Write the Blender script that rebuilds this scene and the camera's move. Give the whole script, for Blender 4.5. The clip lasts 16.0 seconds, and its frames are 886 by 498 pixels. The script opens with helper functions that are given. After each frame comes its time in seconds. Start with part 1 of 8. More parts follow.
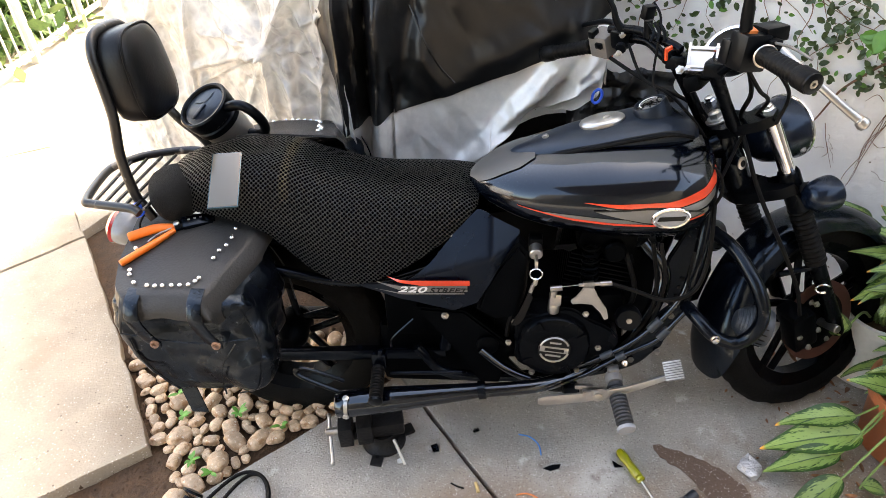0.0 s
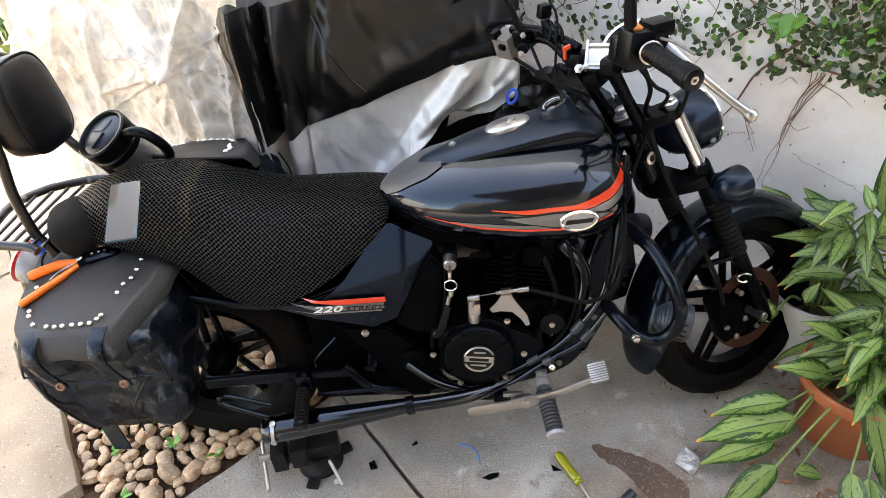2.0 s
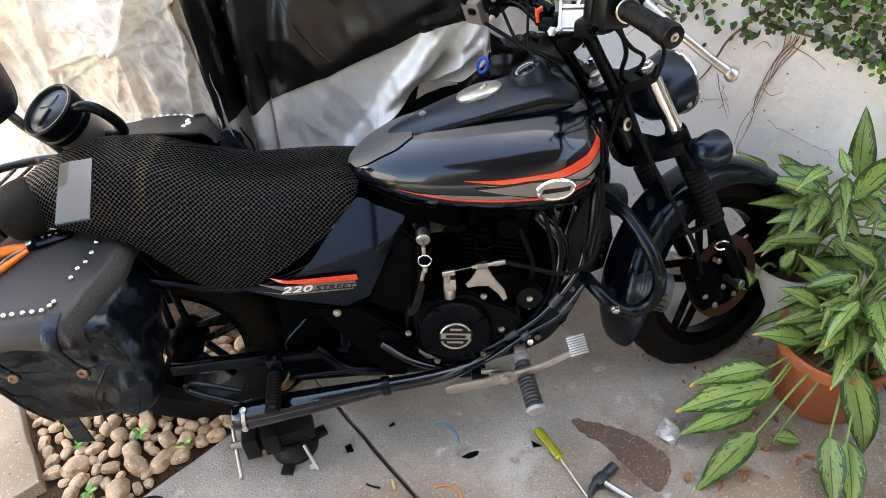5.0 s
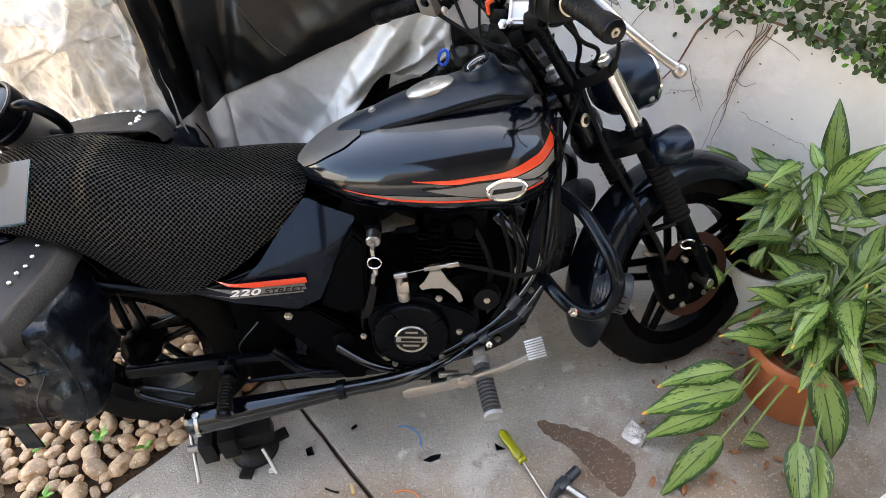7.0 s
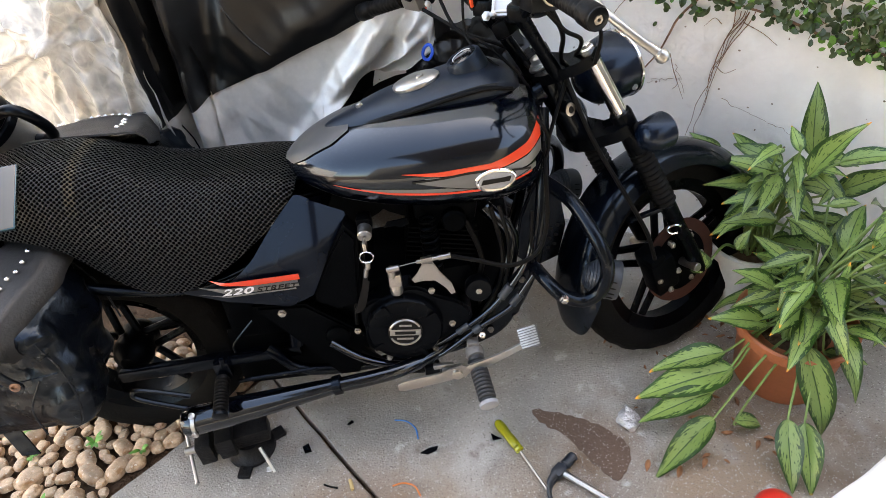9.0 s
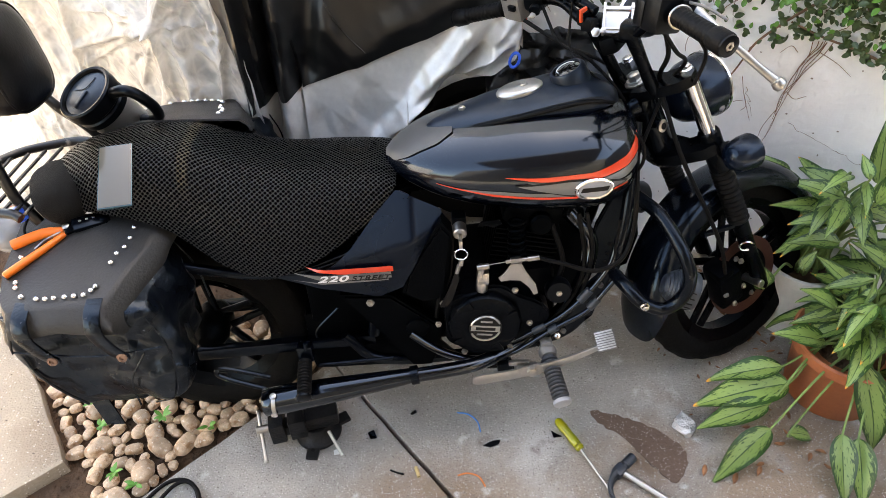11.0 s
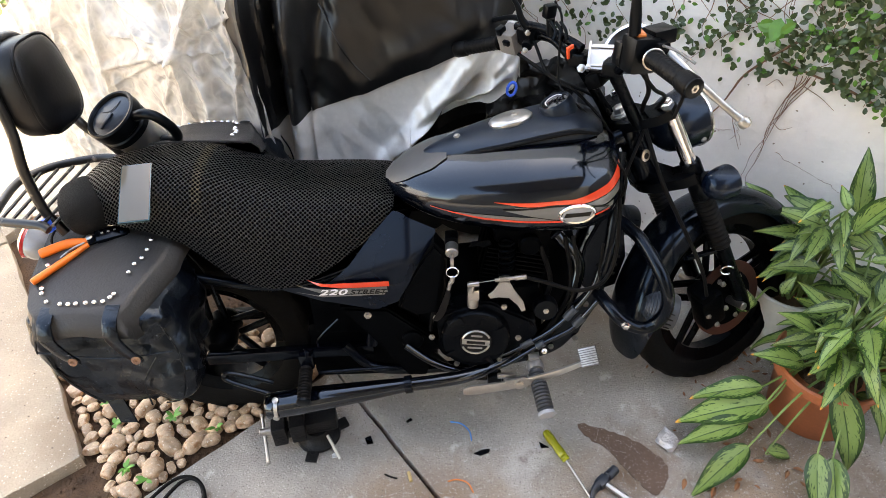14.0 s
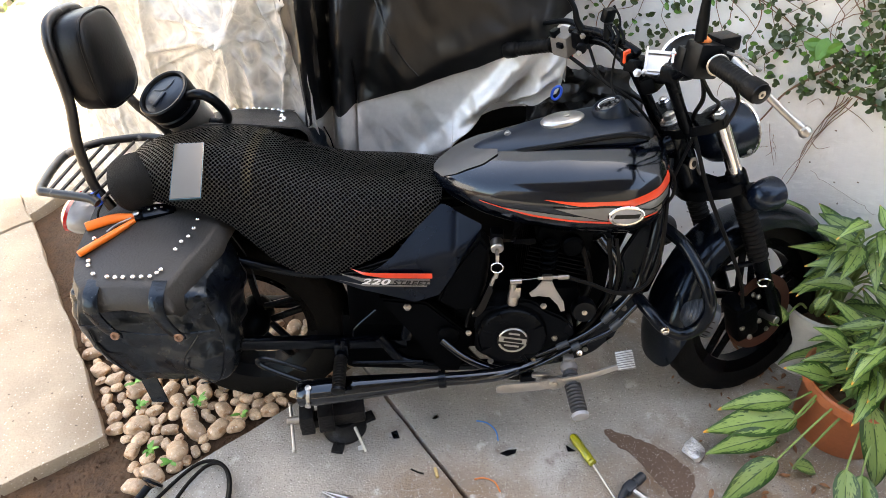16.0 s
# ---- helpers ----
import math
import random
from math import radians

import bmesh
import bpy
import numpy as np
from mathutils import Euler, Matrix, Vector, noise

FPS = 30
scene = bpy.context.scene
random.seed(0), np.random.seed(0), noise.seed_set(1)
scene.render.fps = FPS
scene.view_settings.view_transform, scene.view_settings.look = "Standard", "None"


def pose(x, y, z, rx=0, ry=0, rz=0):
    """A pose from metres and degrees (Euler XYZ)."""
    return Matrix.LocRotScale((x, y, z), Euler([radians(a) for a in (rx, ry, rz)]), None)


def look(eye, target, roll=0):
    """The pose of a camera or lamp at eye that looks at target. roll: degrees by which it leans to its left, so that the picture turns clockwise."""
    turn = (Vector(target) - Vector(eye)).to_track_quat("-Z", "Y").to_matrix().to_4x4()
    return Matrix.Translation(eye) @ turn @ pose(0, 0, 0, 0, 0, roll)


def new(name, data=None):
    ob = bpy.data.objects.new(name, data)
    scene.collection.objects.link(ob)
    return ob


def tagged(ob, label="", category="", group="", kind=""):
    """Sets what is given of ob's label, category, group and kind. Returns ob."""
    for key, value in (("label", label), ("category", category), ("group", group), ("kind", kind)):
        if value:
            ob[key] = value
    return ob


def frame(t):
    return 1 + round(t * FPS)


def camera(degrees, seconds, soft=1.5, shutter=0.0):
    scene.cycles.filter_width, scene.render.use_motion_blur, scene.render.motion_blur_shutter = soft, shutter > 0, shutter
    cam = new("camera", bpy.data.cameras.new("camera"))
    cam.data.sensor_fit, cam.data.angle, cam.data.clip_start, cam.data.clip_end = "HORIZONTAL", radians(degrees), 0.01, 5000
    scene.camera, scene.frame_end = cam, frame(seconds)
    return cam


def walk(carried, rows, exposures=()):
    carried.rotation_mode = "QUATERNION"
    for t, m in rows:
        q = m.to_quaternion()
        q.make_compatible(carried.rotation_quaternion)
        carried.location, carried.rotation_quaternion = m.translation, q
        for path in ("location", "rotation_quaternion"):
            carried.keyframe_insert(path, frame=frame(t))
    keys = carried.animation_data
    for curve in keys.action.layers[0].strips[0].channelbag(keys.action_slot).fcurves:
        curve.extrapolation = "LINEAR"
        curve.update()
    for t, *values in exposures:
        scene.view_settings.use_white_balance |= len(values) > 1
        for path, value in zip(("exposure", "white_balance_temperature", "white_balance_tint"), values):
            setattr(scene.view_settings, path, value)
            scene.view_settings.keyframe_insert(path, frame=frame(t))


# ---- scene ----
cam = camera(67.83, 16.0, 0.55)
# seconds, eye in metres, turn in degrees
ROWS = [
    (0.0, 0.0290, -1.1921, 1.6347, 53.40, 2.41, 4.32),
    (0.5, 0.0620, -1.1845, 1.6381, 53.44, 3.11, 3.32),
    (1.0, 0.1538, -1.1509, 1.6643, 52.97, 4.16, 2.58),
    (1.5, 0.1897, -1.1425, 1.6653, 52.84, 4.47, 1.81),
    (2.0, 0.1966, -1.1259, 1.6405, 52.66, 4.69, 0.64),
    (2.5, 0.2328, -1.1161, 1.6025, 52.73, 5.44, -0.38),
    (3.0, 0.3038, -1.1003, 1.6037, 52.20, 6.07, -0.58),
    (3.5, 0.2243, -1.1160, 1.5840, 52.38, 5.43, -1.88),
    (4.0, 0.2472, -1.1146, 1.6011, 51.91, 5.56, -1.96),
    (6.3, 0.0995, -1.0433, 1.5765, 49.82, 2.43, -2.60),
    (6.5, 0.1887, -1.0372, 1.5913, 49.66, 3.44, -2.29),
    (7.0, 0.3114, -1.0346, 1.5781, 49.61, 4.82, -2.07),
    (7.5, 0.2966, -1.0508, 1.5700, 49.69, 4.95, -3.01),
    (8.0, 0.2970, -1.0524, 1.5739, 49.53, 5.10, -3.55),
    (10.3, 0.3019, -1.0580, 1.5740, 49.35, 5.80, -4.53),
    (10.5, 0.2817, -1.0589, 1.5774, 49.41, 5.49, -3.93),
    (11.0, 0.0691, -1.0911, 1.6317, 49.45, 2.26, -2.30),
    (11.5, -0.0224, -1.1332, 1.6232, 50.09, 0.94, -1.56),
    (12.0, 0.0349, -1.1478, 1.6304, 50.31, 0.99, -0.36),
    (12.5, 0.0492, -1.1661, 1.6065, 50.88, 1.29, -0.34),
    (13.0, 0.1515, -1.1497, 1.6199, 50.77, 2.44, -0.09),
    (13.5, 0.1910, -1.1442, 1.6730, 50.56, 2.93, -0.00),
    (14.0, 0.1330, -1.1635, 1.7107, 50.53, 2.26, -0.21),
    (14.5, 0.0497, -1.1742, 1.7012, 50.91, 1.17, -0.56),
    (15.0, 0.0203, -1.1884, 1.6851, 51.28, 0.67, -0.31),
    (15.5, 0.0104, -1.1982, 1.6761, 51.57, 0.32, 0.11),
    (16.0, 0.0045, -1.2020, 1.6798, 51.73, -0.52, 1.40),
]
EXPOSURES = [(0.0, 3.25, 8700, 11), (16.0, 3.25, 8700, 11)]
walk(cam, [(t, pose(x, y, z, rx, ry, rz)) for t, x, y, z, rx, ry, rz in ROWS], EXPOSURES)

# ---- light ----
SUN_ELEV, SUN_TURN = 50.0, 37.0
world = bpy.data.worlds.new("sky")
scene.world = world
world.use_nodes = True
wn = world.node_tree.nodes
sky = wn.new("ShaderNodeTexSky")
sky.sky_type, sky.sun_disc = "NISHITA", False
sky.sun_elevation, sky.sun_rotation = radians(SUN_ELEV), radians(SUN_TURN)
sky.dust_density = 2.5
world.node_tree.links.new(sky.outputs[0], wn["Background"].inputs[0])
wn["Background"].inputs[1].default_value = 0.15
sun_data = bpy.data.lights.new("sun", "SUN")
sun_data.energy, sun_data.angle, sun_data.color = 2.6, radians(0.6), (1.0, 0.93, 0.82)
sun = new("sun", sun_data)
se, sr = radians(SUN_ELEV), radians(SUN_TURN)
SUN_DIR = Vector((math.sin(sr) * math.cos(se), math.cos(sr) * math.cos(se), math.sin(se)))
sun.matrix_world = look(SUN_DIR * 30, (0, 0, 0))


# ---- materials ----
def mat(name, color, rough=0.5, metal=0.0, var=0.25, scale=6.0, bump=0.1, bscale=60.0, coat=0.0, tint=None, island=0.0, spec=0.5, uv=False):
    """A surface with stains at two scales and a fine relief."""
    m = bpy.data.materials.new(name)
    m.use_nodes = True
    nt = m.node_tree
    nd, lk = nt.nodes, nt.links
    p = nd["Principled BSDF"]
    tc = nd.new("ShaderNodeTexCoord")
    src = tc.outputs["UV" if uv else "Object"]
    n1 = nd.new("ShaderNodeTexNoise")
    n1.inputs["Scale"].default_value, n1.inputs["Detail"].default_value = scale, 8
    n2 = nd.new("ShaderNodeTexNoise")
    n2.inputs["Scale"].default_value, n2.inputs["Detail"].default_value = bscale, 6
    lk.new(src, n1.inputs["Vector"])
    lk.new(src, n2.inputs["Vector"])
    mx = nd.new("ShaderNodeMix")
    mx.data_type = "RGBA"
    d = tint or tuple(c * (1 - var) for c in color)
    mx.inputs["A"].default_value = (*d, 1)
    mx.inputs["B"].default_value = (*(min(1, c * (1 + var * 0.6)) for c in color), 1)
    rp = nd.new("ShaderNodeMapRange")
    rp.inputs["From Min"].default_value, rp.inputs["From Max"].default_value = 0.3, 0.7
    av = nd.new("ShaderNodeMath")
    av.operation = "MULTIPLY_ADD"
    av.inputs[1].default_value = 0.35
    lk.new(n2.outputs[0], av.inputs[0])
    sc = nd.new("ShaderNodeMath")
    sc.operation = "MULTIPLY"
    sc.inputs[1].default_value = 0.65
    lk.new(n1.outputs[0], sc.inputs[0])
    lk.new(sc.outputs[0], av.inputs[2])
    lk.new(av.outputs[0], rp.inputs["Value"])
    lk.new(rp.outputs[0], mx.inputs["Factor"])
    out = mx.outputs["Result"]
    if island:
        oi = nd.new("ShaderNodeObjectInfo")
        hs = nd.new("ShaderNodeHueSaturation")
        r2 = nd.new("ShaderNodeMapRange")
        r2.inputs["To Min"].default_value, r2.inputs["To Max"].default_value = 1 - island, 1 + island
        lk.new(oi.outputs["Random"], r2.inputs["Value"])
        lk.new(r2.outputs[0], hs.inputs["Value"])
        lk.new(out, hs.inputs["Color"])
        out = hs.outputs[0]
    lk.new(out, p.inputs["Base Color"])
    p.inputs["Metallic"].default_value = metal
    rr = nd.new("ShaderNodeMapRange")
    rr.inputs["To Min"].default_value, rr.inputs["To Max"].default_value = max(0.03, rough - 0.12 * min(1, rough * 2)), min(1, rough + 0.14 * min(1, rough * 2))
    lk.new(n1.outputs[0], rr.inputs["Value"])
    lk.new(rr.outputs[0], p.inputs["Roughness"])
    p.inputs["Coat Weight"].default_value = coat
    p.inputs["Coat Roughness"].default_value = 0.06
    p.inputs["Specular IOR Level"].default_value = spec
    if bump:
        b = nd.new("ShaderNodeBump")
        b.inputs["Strength"].default_value = bump
        b.inputs["Distance"].default_value = 0.01
        lk.new(n2.outputs[0], b.inputs["Height"])
        lk.new(b.outputs[0], p.inputs["Normal"])
    return m


def mix_node(nt, fac, a, b):
    mx = nt.nodes.new("ShaderNodeMix")
    mx.data_type = "RGBA"
    for sock, v in (("Factor", fac), ("A", a), ("B", b)):
        if isinstance(v, (tuple, float, int)):
            mx.inputs[sock].default_value = v
        else:
            nt.links.new(v, mx.inputs[sock])
    return mx.outputs["Result"]


def ramp(nt, src, lo, hi):
    r = nt.nodes.new("ShaderNodeMapRange")
    r.inputs["From Min"].default_value, r.inputs["From Max"].default_value = lo, hi
    nt.links.new(src, r.inputs["Value"])
    return r.outputs[0]


def base_of(m):
    p = m.node_tree.nodes["Principled BSDF"]
    return p.inputs["Base Color"].links[0].from_socket, p.inputs["Base Color"]


def chips(m, color, scale, size, amount):
    """Small aggregate chips of another colour, set into the surface."""
    nt = m.node_tree
    src, dst = base_of(m)
    v = nt.nodes.new("ShaderNodeTexVoronoi")
    v.inputs["Scale"].default_value = scale
    tc = nt.nodes.new("ShaderNodeTexCoord")
    wob = nt.nodes.new("ShaderNodeTexNoise")
    wob.inputs["Scale"].default_value = scale * 1.3
    nt.links.new(tc.outputs["Object"], wob.inputs["Vector"])
    ad = nt.nodes.new("ShaderNodeVectorMath")
    ad.operation = "MULTIPLY_ADD"
    ad.inputs[1].default_value = (0.5 / scale,) * 3
    nt.links.new(wob.outputs["Color"], ad.inputs[0])
    nt.links.new(tc.outputs["Object"], ad.inputs[2])
    nt.links.new(ad.outputs[0], v.inputs["Vector"])
    near = ramp(nt, v.outputs["Distance"], size, size * 0.8)
    sep = nt.nodes.new("ShaderNodeSeparateColor")
    nt.links.new(v.outputs["Color"], sep.inputs[0])
    pick = ramp(nt, sep.outputs[0], 1 - amount, 1 - amount + 0.02)
    mu = nt.nodes.new("ShaderNodeMath")
    mu.operation = "MULTIPLY"
    nt.links.new(near, mu.inputs[0])
    nt.links.new(pick, mu.inputs[1])
    nt.links.new(mix_node(nt, mu.outputs[0], src, (*color, 1)), dst)


def blotch(m, color, scale, lo, hi, detail=10):
    """Large stains of another colour."""
    nt = m.node_tree
    src, dst = base_of(m)
    n = nt.nodes.new("ShaderNodeTexNoise")
    n.inputs["Scale"].default_value, n.inputs["Detail"].default_value = scale, detail
    tc = nt.nodes.new("ShaderNodeTexCoord")
    nt.links.new(tc.outputs["Object"], n.inputs["Vector"])
    nt.links.new(mix_node(nt, ramp(nt, n.outputs[0], lo, hi), src, (*color, 1)), dst)


def crease(m, scale, dist, strength=0.4, stretch=(1, 1, 1), turn=(0, 0, 0), warp=0.25):
    """Adds crumpled facets to a surface's relief."""
    nt = m.node_tree
    p = nt.nodes["Principled BSDF"]
    tc = nt.nodes.new("ShaderNodeTexCoord")
    mp = nt.nodes.new("ShaderNodeMapping")
    mp.inputs["Scale"].default_value = stretch
    mp.inputs["Rotation"].default_value = [radians(a) for a in turn]
    n = nt.nodes.new("ShaderNodeTexNoise")
    n.inputs["Scale"].default_value, n.inputs["Detail"].default_value = scale * 0.6, 2
    ad = nt.nodes.new("ShaderNodeVectorMath")
    ad.operation = "MULTIPLY_ADD"
    ad.inputs[1].default_value = (warp * 4 / scale,) * 3
    v = nt.nodes.new("ShaderNodeTexVoronoi")
    v.feature = "DISTANCE_TO_EDGE"
    v.inputs["Scale"].default_value = scale
    nt.links.new(tc.outputs["Object"], mp.inputs["Vector"])
    nt.links.new(mp.outputs[0], n.inputs["Vector"])
    nt.links.new(n.outputs["Color"], ad.inputs[0])
    nt.links.new(mp.outputs[0], ad.inputs[2])
    nt.links.new(ad.outputs[0], v.inputs["Vector"])
    b = nt.nodes.new("ShaderNodeBump")
    b.inputs["Strength"].default_value, b.inputs["Distance"].default_value = strength, dist
    nt.links.new(v.outputs["Distance"], b.inputs["Height"])
    old = p.inputs["Normal"].links
    if old:
        nt.links.new(old[0].from_socket, b.inputs["Normal"])
    for nd in nt.nodes:
        if nd.type == "BSDF_TRANSLUCENT":
            nt.links.new(b.outputs[0], nd.inputs["Normal"])
    nt.links.new(b.outputs[0], p.inputs["Normal"])


M = {}
M["concrete"] = mat("worn_concrete", (0.33, 0.31, 0.28), 0.72, var=0.4, scale=5, bump=0.4, bscale=170)
blotch(M["concrete"], (0.25, 0.185, 0.13), 1.5, 0.48, 0.64)
blotch(M["concrete"], (0.42, 0.405, 0.38), 4.5, 0.54, 0.72)
blotch(M["concrete"], (0.19, 0.165, 0.14), 9, 0.62, 0.74)
blotch(M["concrete"], (0.17, 0.115, 0.075), 2.3, 0.56, 0.72)
blotch(M["concrete"], (0.47, 0.455, 0.43), 14, 0.62, 0.72)
chips(M["concrete"], (0.5, 0.48, 0.44), 150, 0.3, 0.22)
chips(M["concrete"], (0.56, 0.54, 0.5), 80, 0.15, 0.05)
chips(M["concrete"], (0.09, 0.075, 0.065), 120, 0.24, 0.16)
chips(M["concrete"], (0.07, 0.06, 0.05), 34, 0.05, 0.14)
chips(M["concrete"], (0.6, 0.58, 0.54), 260, 0.32, 0.16)
chips(M["concrete"], (0.12, 0.1, 0.085), 230, 0.34, 0.18)
M["slab"] = mat("pale_concrete", (0.44, 0.365, 0.275), 0.8, var=0.3, scale=5, bump=0.4, bscale=150)
blotch(M["slab"], (0.33, 0.245, 0.17), 2.2, 0.55, 0.72)
chips(M["slab"], (0.6, 0.53, 0.44), 110, 0.3, 0.3)
chips(M["slab"], (0.14, 0.105, 0.08), 60, 0.2, 0.1)
chips(M["slab"], (0.16, 0.12, 0.09), 25, 0.08, 0.14)
M["bare"] = mat("bare_brown_concrete", (0.12, 0.075, 0.052), 0.8, var=0.25, scale=8, bump=0.3, bscale=120)
chips(M["bare"], (0.42, 0.37, 0.32), 190, 0.3, 0.3)
chips(M["bare"], (0.5, 0.45, 0.4), 95, 0.17, 0.2)
M["soil"] = mat("brown_soil", (0.1, 0.054, 0.028), 0.95, var=0.5, scale=18, bump=1.0, bscale=90)
M["pebble"] = mat("river_stone", (0.64, 0.45, 0.295), 0.5, var=0.35, scale=2.2, bump=0.3, bscale=14, island=0.28)
blotch(M["pebble"], (0.36, 0.19, 0.09), 1.3, 0.5, 0.64)
blotch(M["pebble"], (0.8, 0.72, 0.6), 2.4, 0.58, 0.72)
M["plaster"] = mat("white_plaster", (0.93, 0.915, 0.89), 0.85, var=0.06, scale=2.5, bump=0.6, bscale=38)
blotch(M["plaster"], (0.62, 0.58, 0.52), 3.0, 0.62, 0.8)
chips(M["plaster"], (0.22, 0.17, 0.14), 40, 0.13, 0.22)
chips(M["plaster"], (0.3, 0.24, 0.2), 14, 0.05, 0.25)
# dark colour for the added light blockers out of view
M["blocker_wall"] = mat("dull_light_blocker", (0.16, 0.15, 0.135), 0.8, var=0.15, scale=2, bump=0.2)
M["house"] = mat("house_plaster", (0.3, 0.27, 0.23), 0.85, var=0.1, scale=1.2, bump=0.2)
M["paint"] = mat("gloss_black_paint", (0.001, 0.0018, 0.0042), 0.14, var=0.3, scale=3, bump=0.0, coat=0.4, spec=0.45)
M["satin"] = mat("satin_black_plastic", (0.0018, 0.002, 0.0026), 0.3, var=0.3, scale=6, bump=0.03, bscale=300, spec=0.15)
# blue in these two satin blacks stands in for reflected sky
M["sky_satin"] = mat("satin_black_sky_tint", (0.0016, 0.003, 0.006), 0.16, var=0.25, scale=5, bump=0.0, spec=0.34)
M["panel"] = mat("satin_panel_sky_tint", (0.0014, 0.003, 0.0075), 0.27, var=0.2, scale=5, bump=0.02, bscale=300, spec=0.26)
M["rubber"] = mat("black_rubber", (0.0028, 0.0028, 0.003), 0.5, var=0.35, scale=20, bump=0.15, bscale=200, spec=0.12)
M["tyre"] = mat("dusty_tyre_rubber", (0.0045, 0.0043, 0.0042), 0.75, var=0.4, scale=10, bump=0.25, bscale=150, spec=0.1)
M["frame"] = mat("black_steel", (0.0018, 0.0026, 0.0045), 0.2, metal=0.0, var=0.4, scale=12, bump=0.04, bscale=120, spec=0.25)
blotch(M["frame"], (0.1, 0.085, 0.075), 60, 0.72, 0.76)
M["engine"] = mat("black_engine_casting", (0.0014, 0.0016, 0.002), 0.36, var=0.4, scale=14, bump=0.12, bscale=220, spec=0.03)
M["cover_black"] = mat("black_case_paint", (0.0016, 0.0018, 0.0024), 0.26, var=0.3, scale=10, bump=0.06, bscale=260, spec=0.09)
M["pipe"] = mat("black_enamelled_pipe", (0.001, 0.0016, 0.0034), 0.09, var=0.3, scale=12, bump=0.02, bscale=120, spec=0.5, coat=0.5)
M["console"] = mat("satin_grey_black_plastic", (0.005, 0.0085, 0.0155), 0.36, var=0.25, scale=9, bump=0.04, bscale=200, spec=0.4)
# black shell whose base colour carries the blue sheen of the sky
M["sky_shell"] = mat("satin_shell_sky_tint", (0.0022, 0.005, 0.012), 0.24, var=0.25, scale=9, bump=0.02, bscale=200, spec=0.4)
M["chrome"] = mat("chrome", (0.85, 0.85, 0.86), 0.1, metal=1.0, var=0.06, bump=0)
M["steel"] = mat("worn_steel", (0.5, 0.48, 0.45), 0.32, metal=1.0, var=0.3, scale=30, bump=0.06, bscale=200)
M["alu"] = mat("brushed_aluminium", (0.46, 0.45, 0.43), 0.3, metal=0.9, var=0.15, scale=24, bump=0.05, bscale=260)
M["grey_plastic"] = mat("grey_plastic", (0.16, 0.15, 0.14), 0.5, var=0.2, scale=12, bump=0.1, bscale=240)
M["red"] = mat("red_vinyl", (0.72, 0.045, 0.012), 0.3, var=0.12, scale=10, bump=0, coat=0.6)
M["grey_vinyl"] = mat("grey_vinyl", (0.13, 0.13, 0.125), 0.35, var=0.12, scale=10, bump=0, coat=0.5)
M["cowl"] = mat("matt_grey_cowl", (0.06, 0.06, 0.06), 0.42, var=0.15, scale=12, bump=0.03)
M["white_vinyl"] = mat("white_vinyl", (0.7, 0.7, 0.7), 0.4, var=0.1, scale=10, bump=0)
M["black_vinyl"] = mat("black_vinyl", (0.006, 0.006, 0.006), 0.4, var=0.1, scale=10, bump=0, spec=0.22)
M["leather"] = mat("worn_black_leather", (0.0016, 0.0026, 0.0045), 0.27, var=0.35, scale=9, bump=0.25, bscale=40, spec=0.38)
blotch(M["leather"], (0.09, 0.095, 0.1), 70, 0.7, 0.74)
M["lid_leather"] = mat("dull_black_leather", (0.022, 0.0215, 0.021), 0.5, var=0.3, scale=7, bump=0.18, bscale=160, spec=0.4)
M["pad"] = mat("black_vinyl_padding", (0.0035, 0.0035, 0.004), 0.36, var=0.25, scale=6, bump=0.08, bscale=180, spec=0.22)
M["foam"] = mat("black_foam", (0.009, 0.009, 0.009), 0.95, var=0.4, scale=60, bump=0.8, bscale=420, spec=0.22)
M["orange"] = mat("orange_grip_plastic", (0.85, 0.17, 0.015), 0.42, var=0.1, scale=20, bump=0.05)
M["blue"] = mat("blue_plastic", (0.02, 0.12, 0.7), 0.35, var=0.1, bump=0)
M["red_plastic"] = mat("red_plastic", (0.6, 0.03, 0.02), 0.3, var=0.1, bump=0)
M["amber"] = mat("orange_switch", (0.8, 0.09, 0.03), 0.4, var=0.1, bump=0)
M["tail_red"] = mat("red_lens", (0.5, 0.02, 0.02), 0.1, var=0.2, bump=0, coat=1)
M["tail_grey"] = mat("grey_lens", (0.28, 0.27, 0.26), 0.25, var=0.2, bump=0, coat=0.6)
# beige base colour stands in for a bright reflection on dark glass
M["screen"] = mat("phone_glass_pale_reflection", (0.085, 0.078, 0.062), 0.12, var=0.02, bump=0, coat=0.3, spec=0.5)
M["teal"] = mat("teal_phone_case", (0.02, 0.05, 0.055), 0.12, var=0.15, bump=0, coat=0.8)
M["cover_cloth"] = mat("black_coated_cloth", (0.003, 0.0032, 0.0038), 0.38, var=0.3, scale=5, bump=0.5, bscale=7, spec=0.48)
M["silver_cloth"] = mat("silver_coated_cloth", (0.72, 0.7, 0.67), 0.4, metal=0.3, var=0.14, scale=5, bump=0.06, bscale=60)
blotch(M["silver_cloth"], (0.5, 0.48, 0.46), 7, 0.58, 0.72)
M["terracotta"] = mat("terracotta_plastic", (0.42, 0.13, 0.055), 0.55, var=0.2, scale=6, bump=0.08, bscale=90)
M["white_pot"] = mat("white_plastic_pot", (0.62, 0.6, 0.56), 0.55, var=0.15, scale=8, bump=0.1)
M["vise"] = mat("black_cast_iron", (0.012, 0.012, 0.013), 0.45, metal=0.2, var=0.4, scale=20, bump=0.25, bscale=120, spec=0.22)
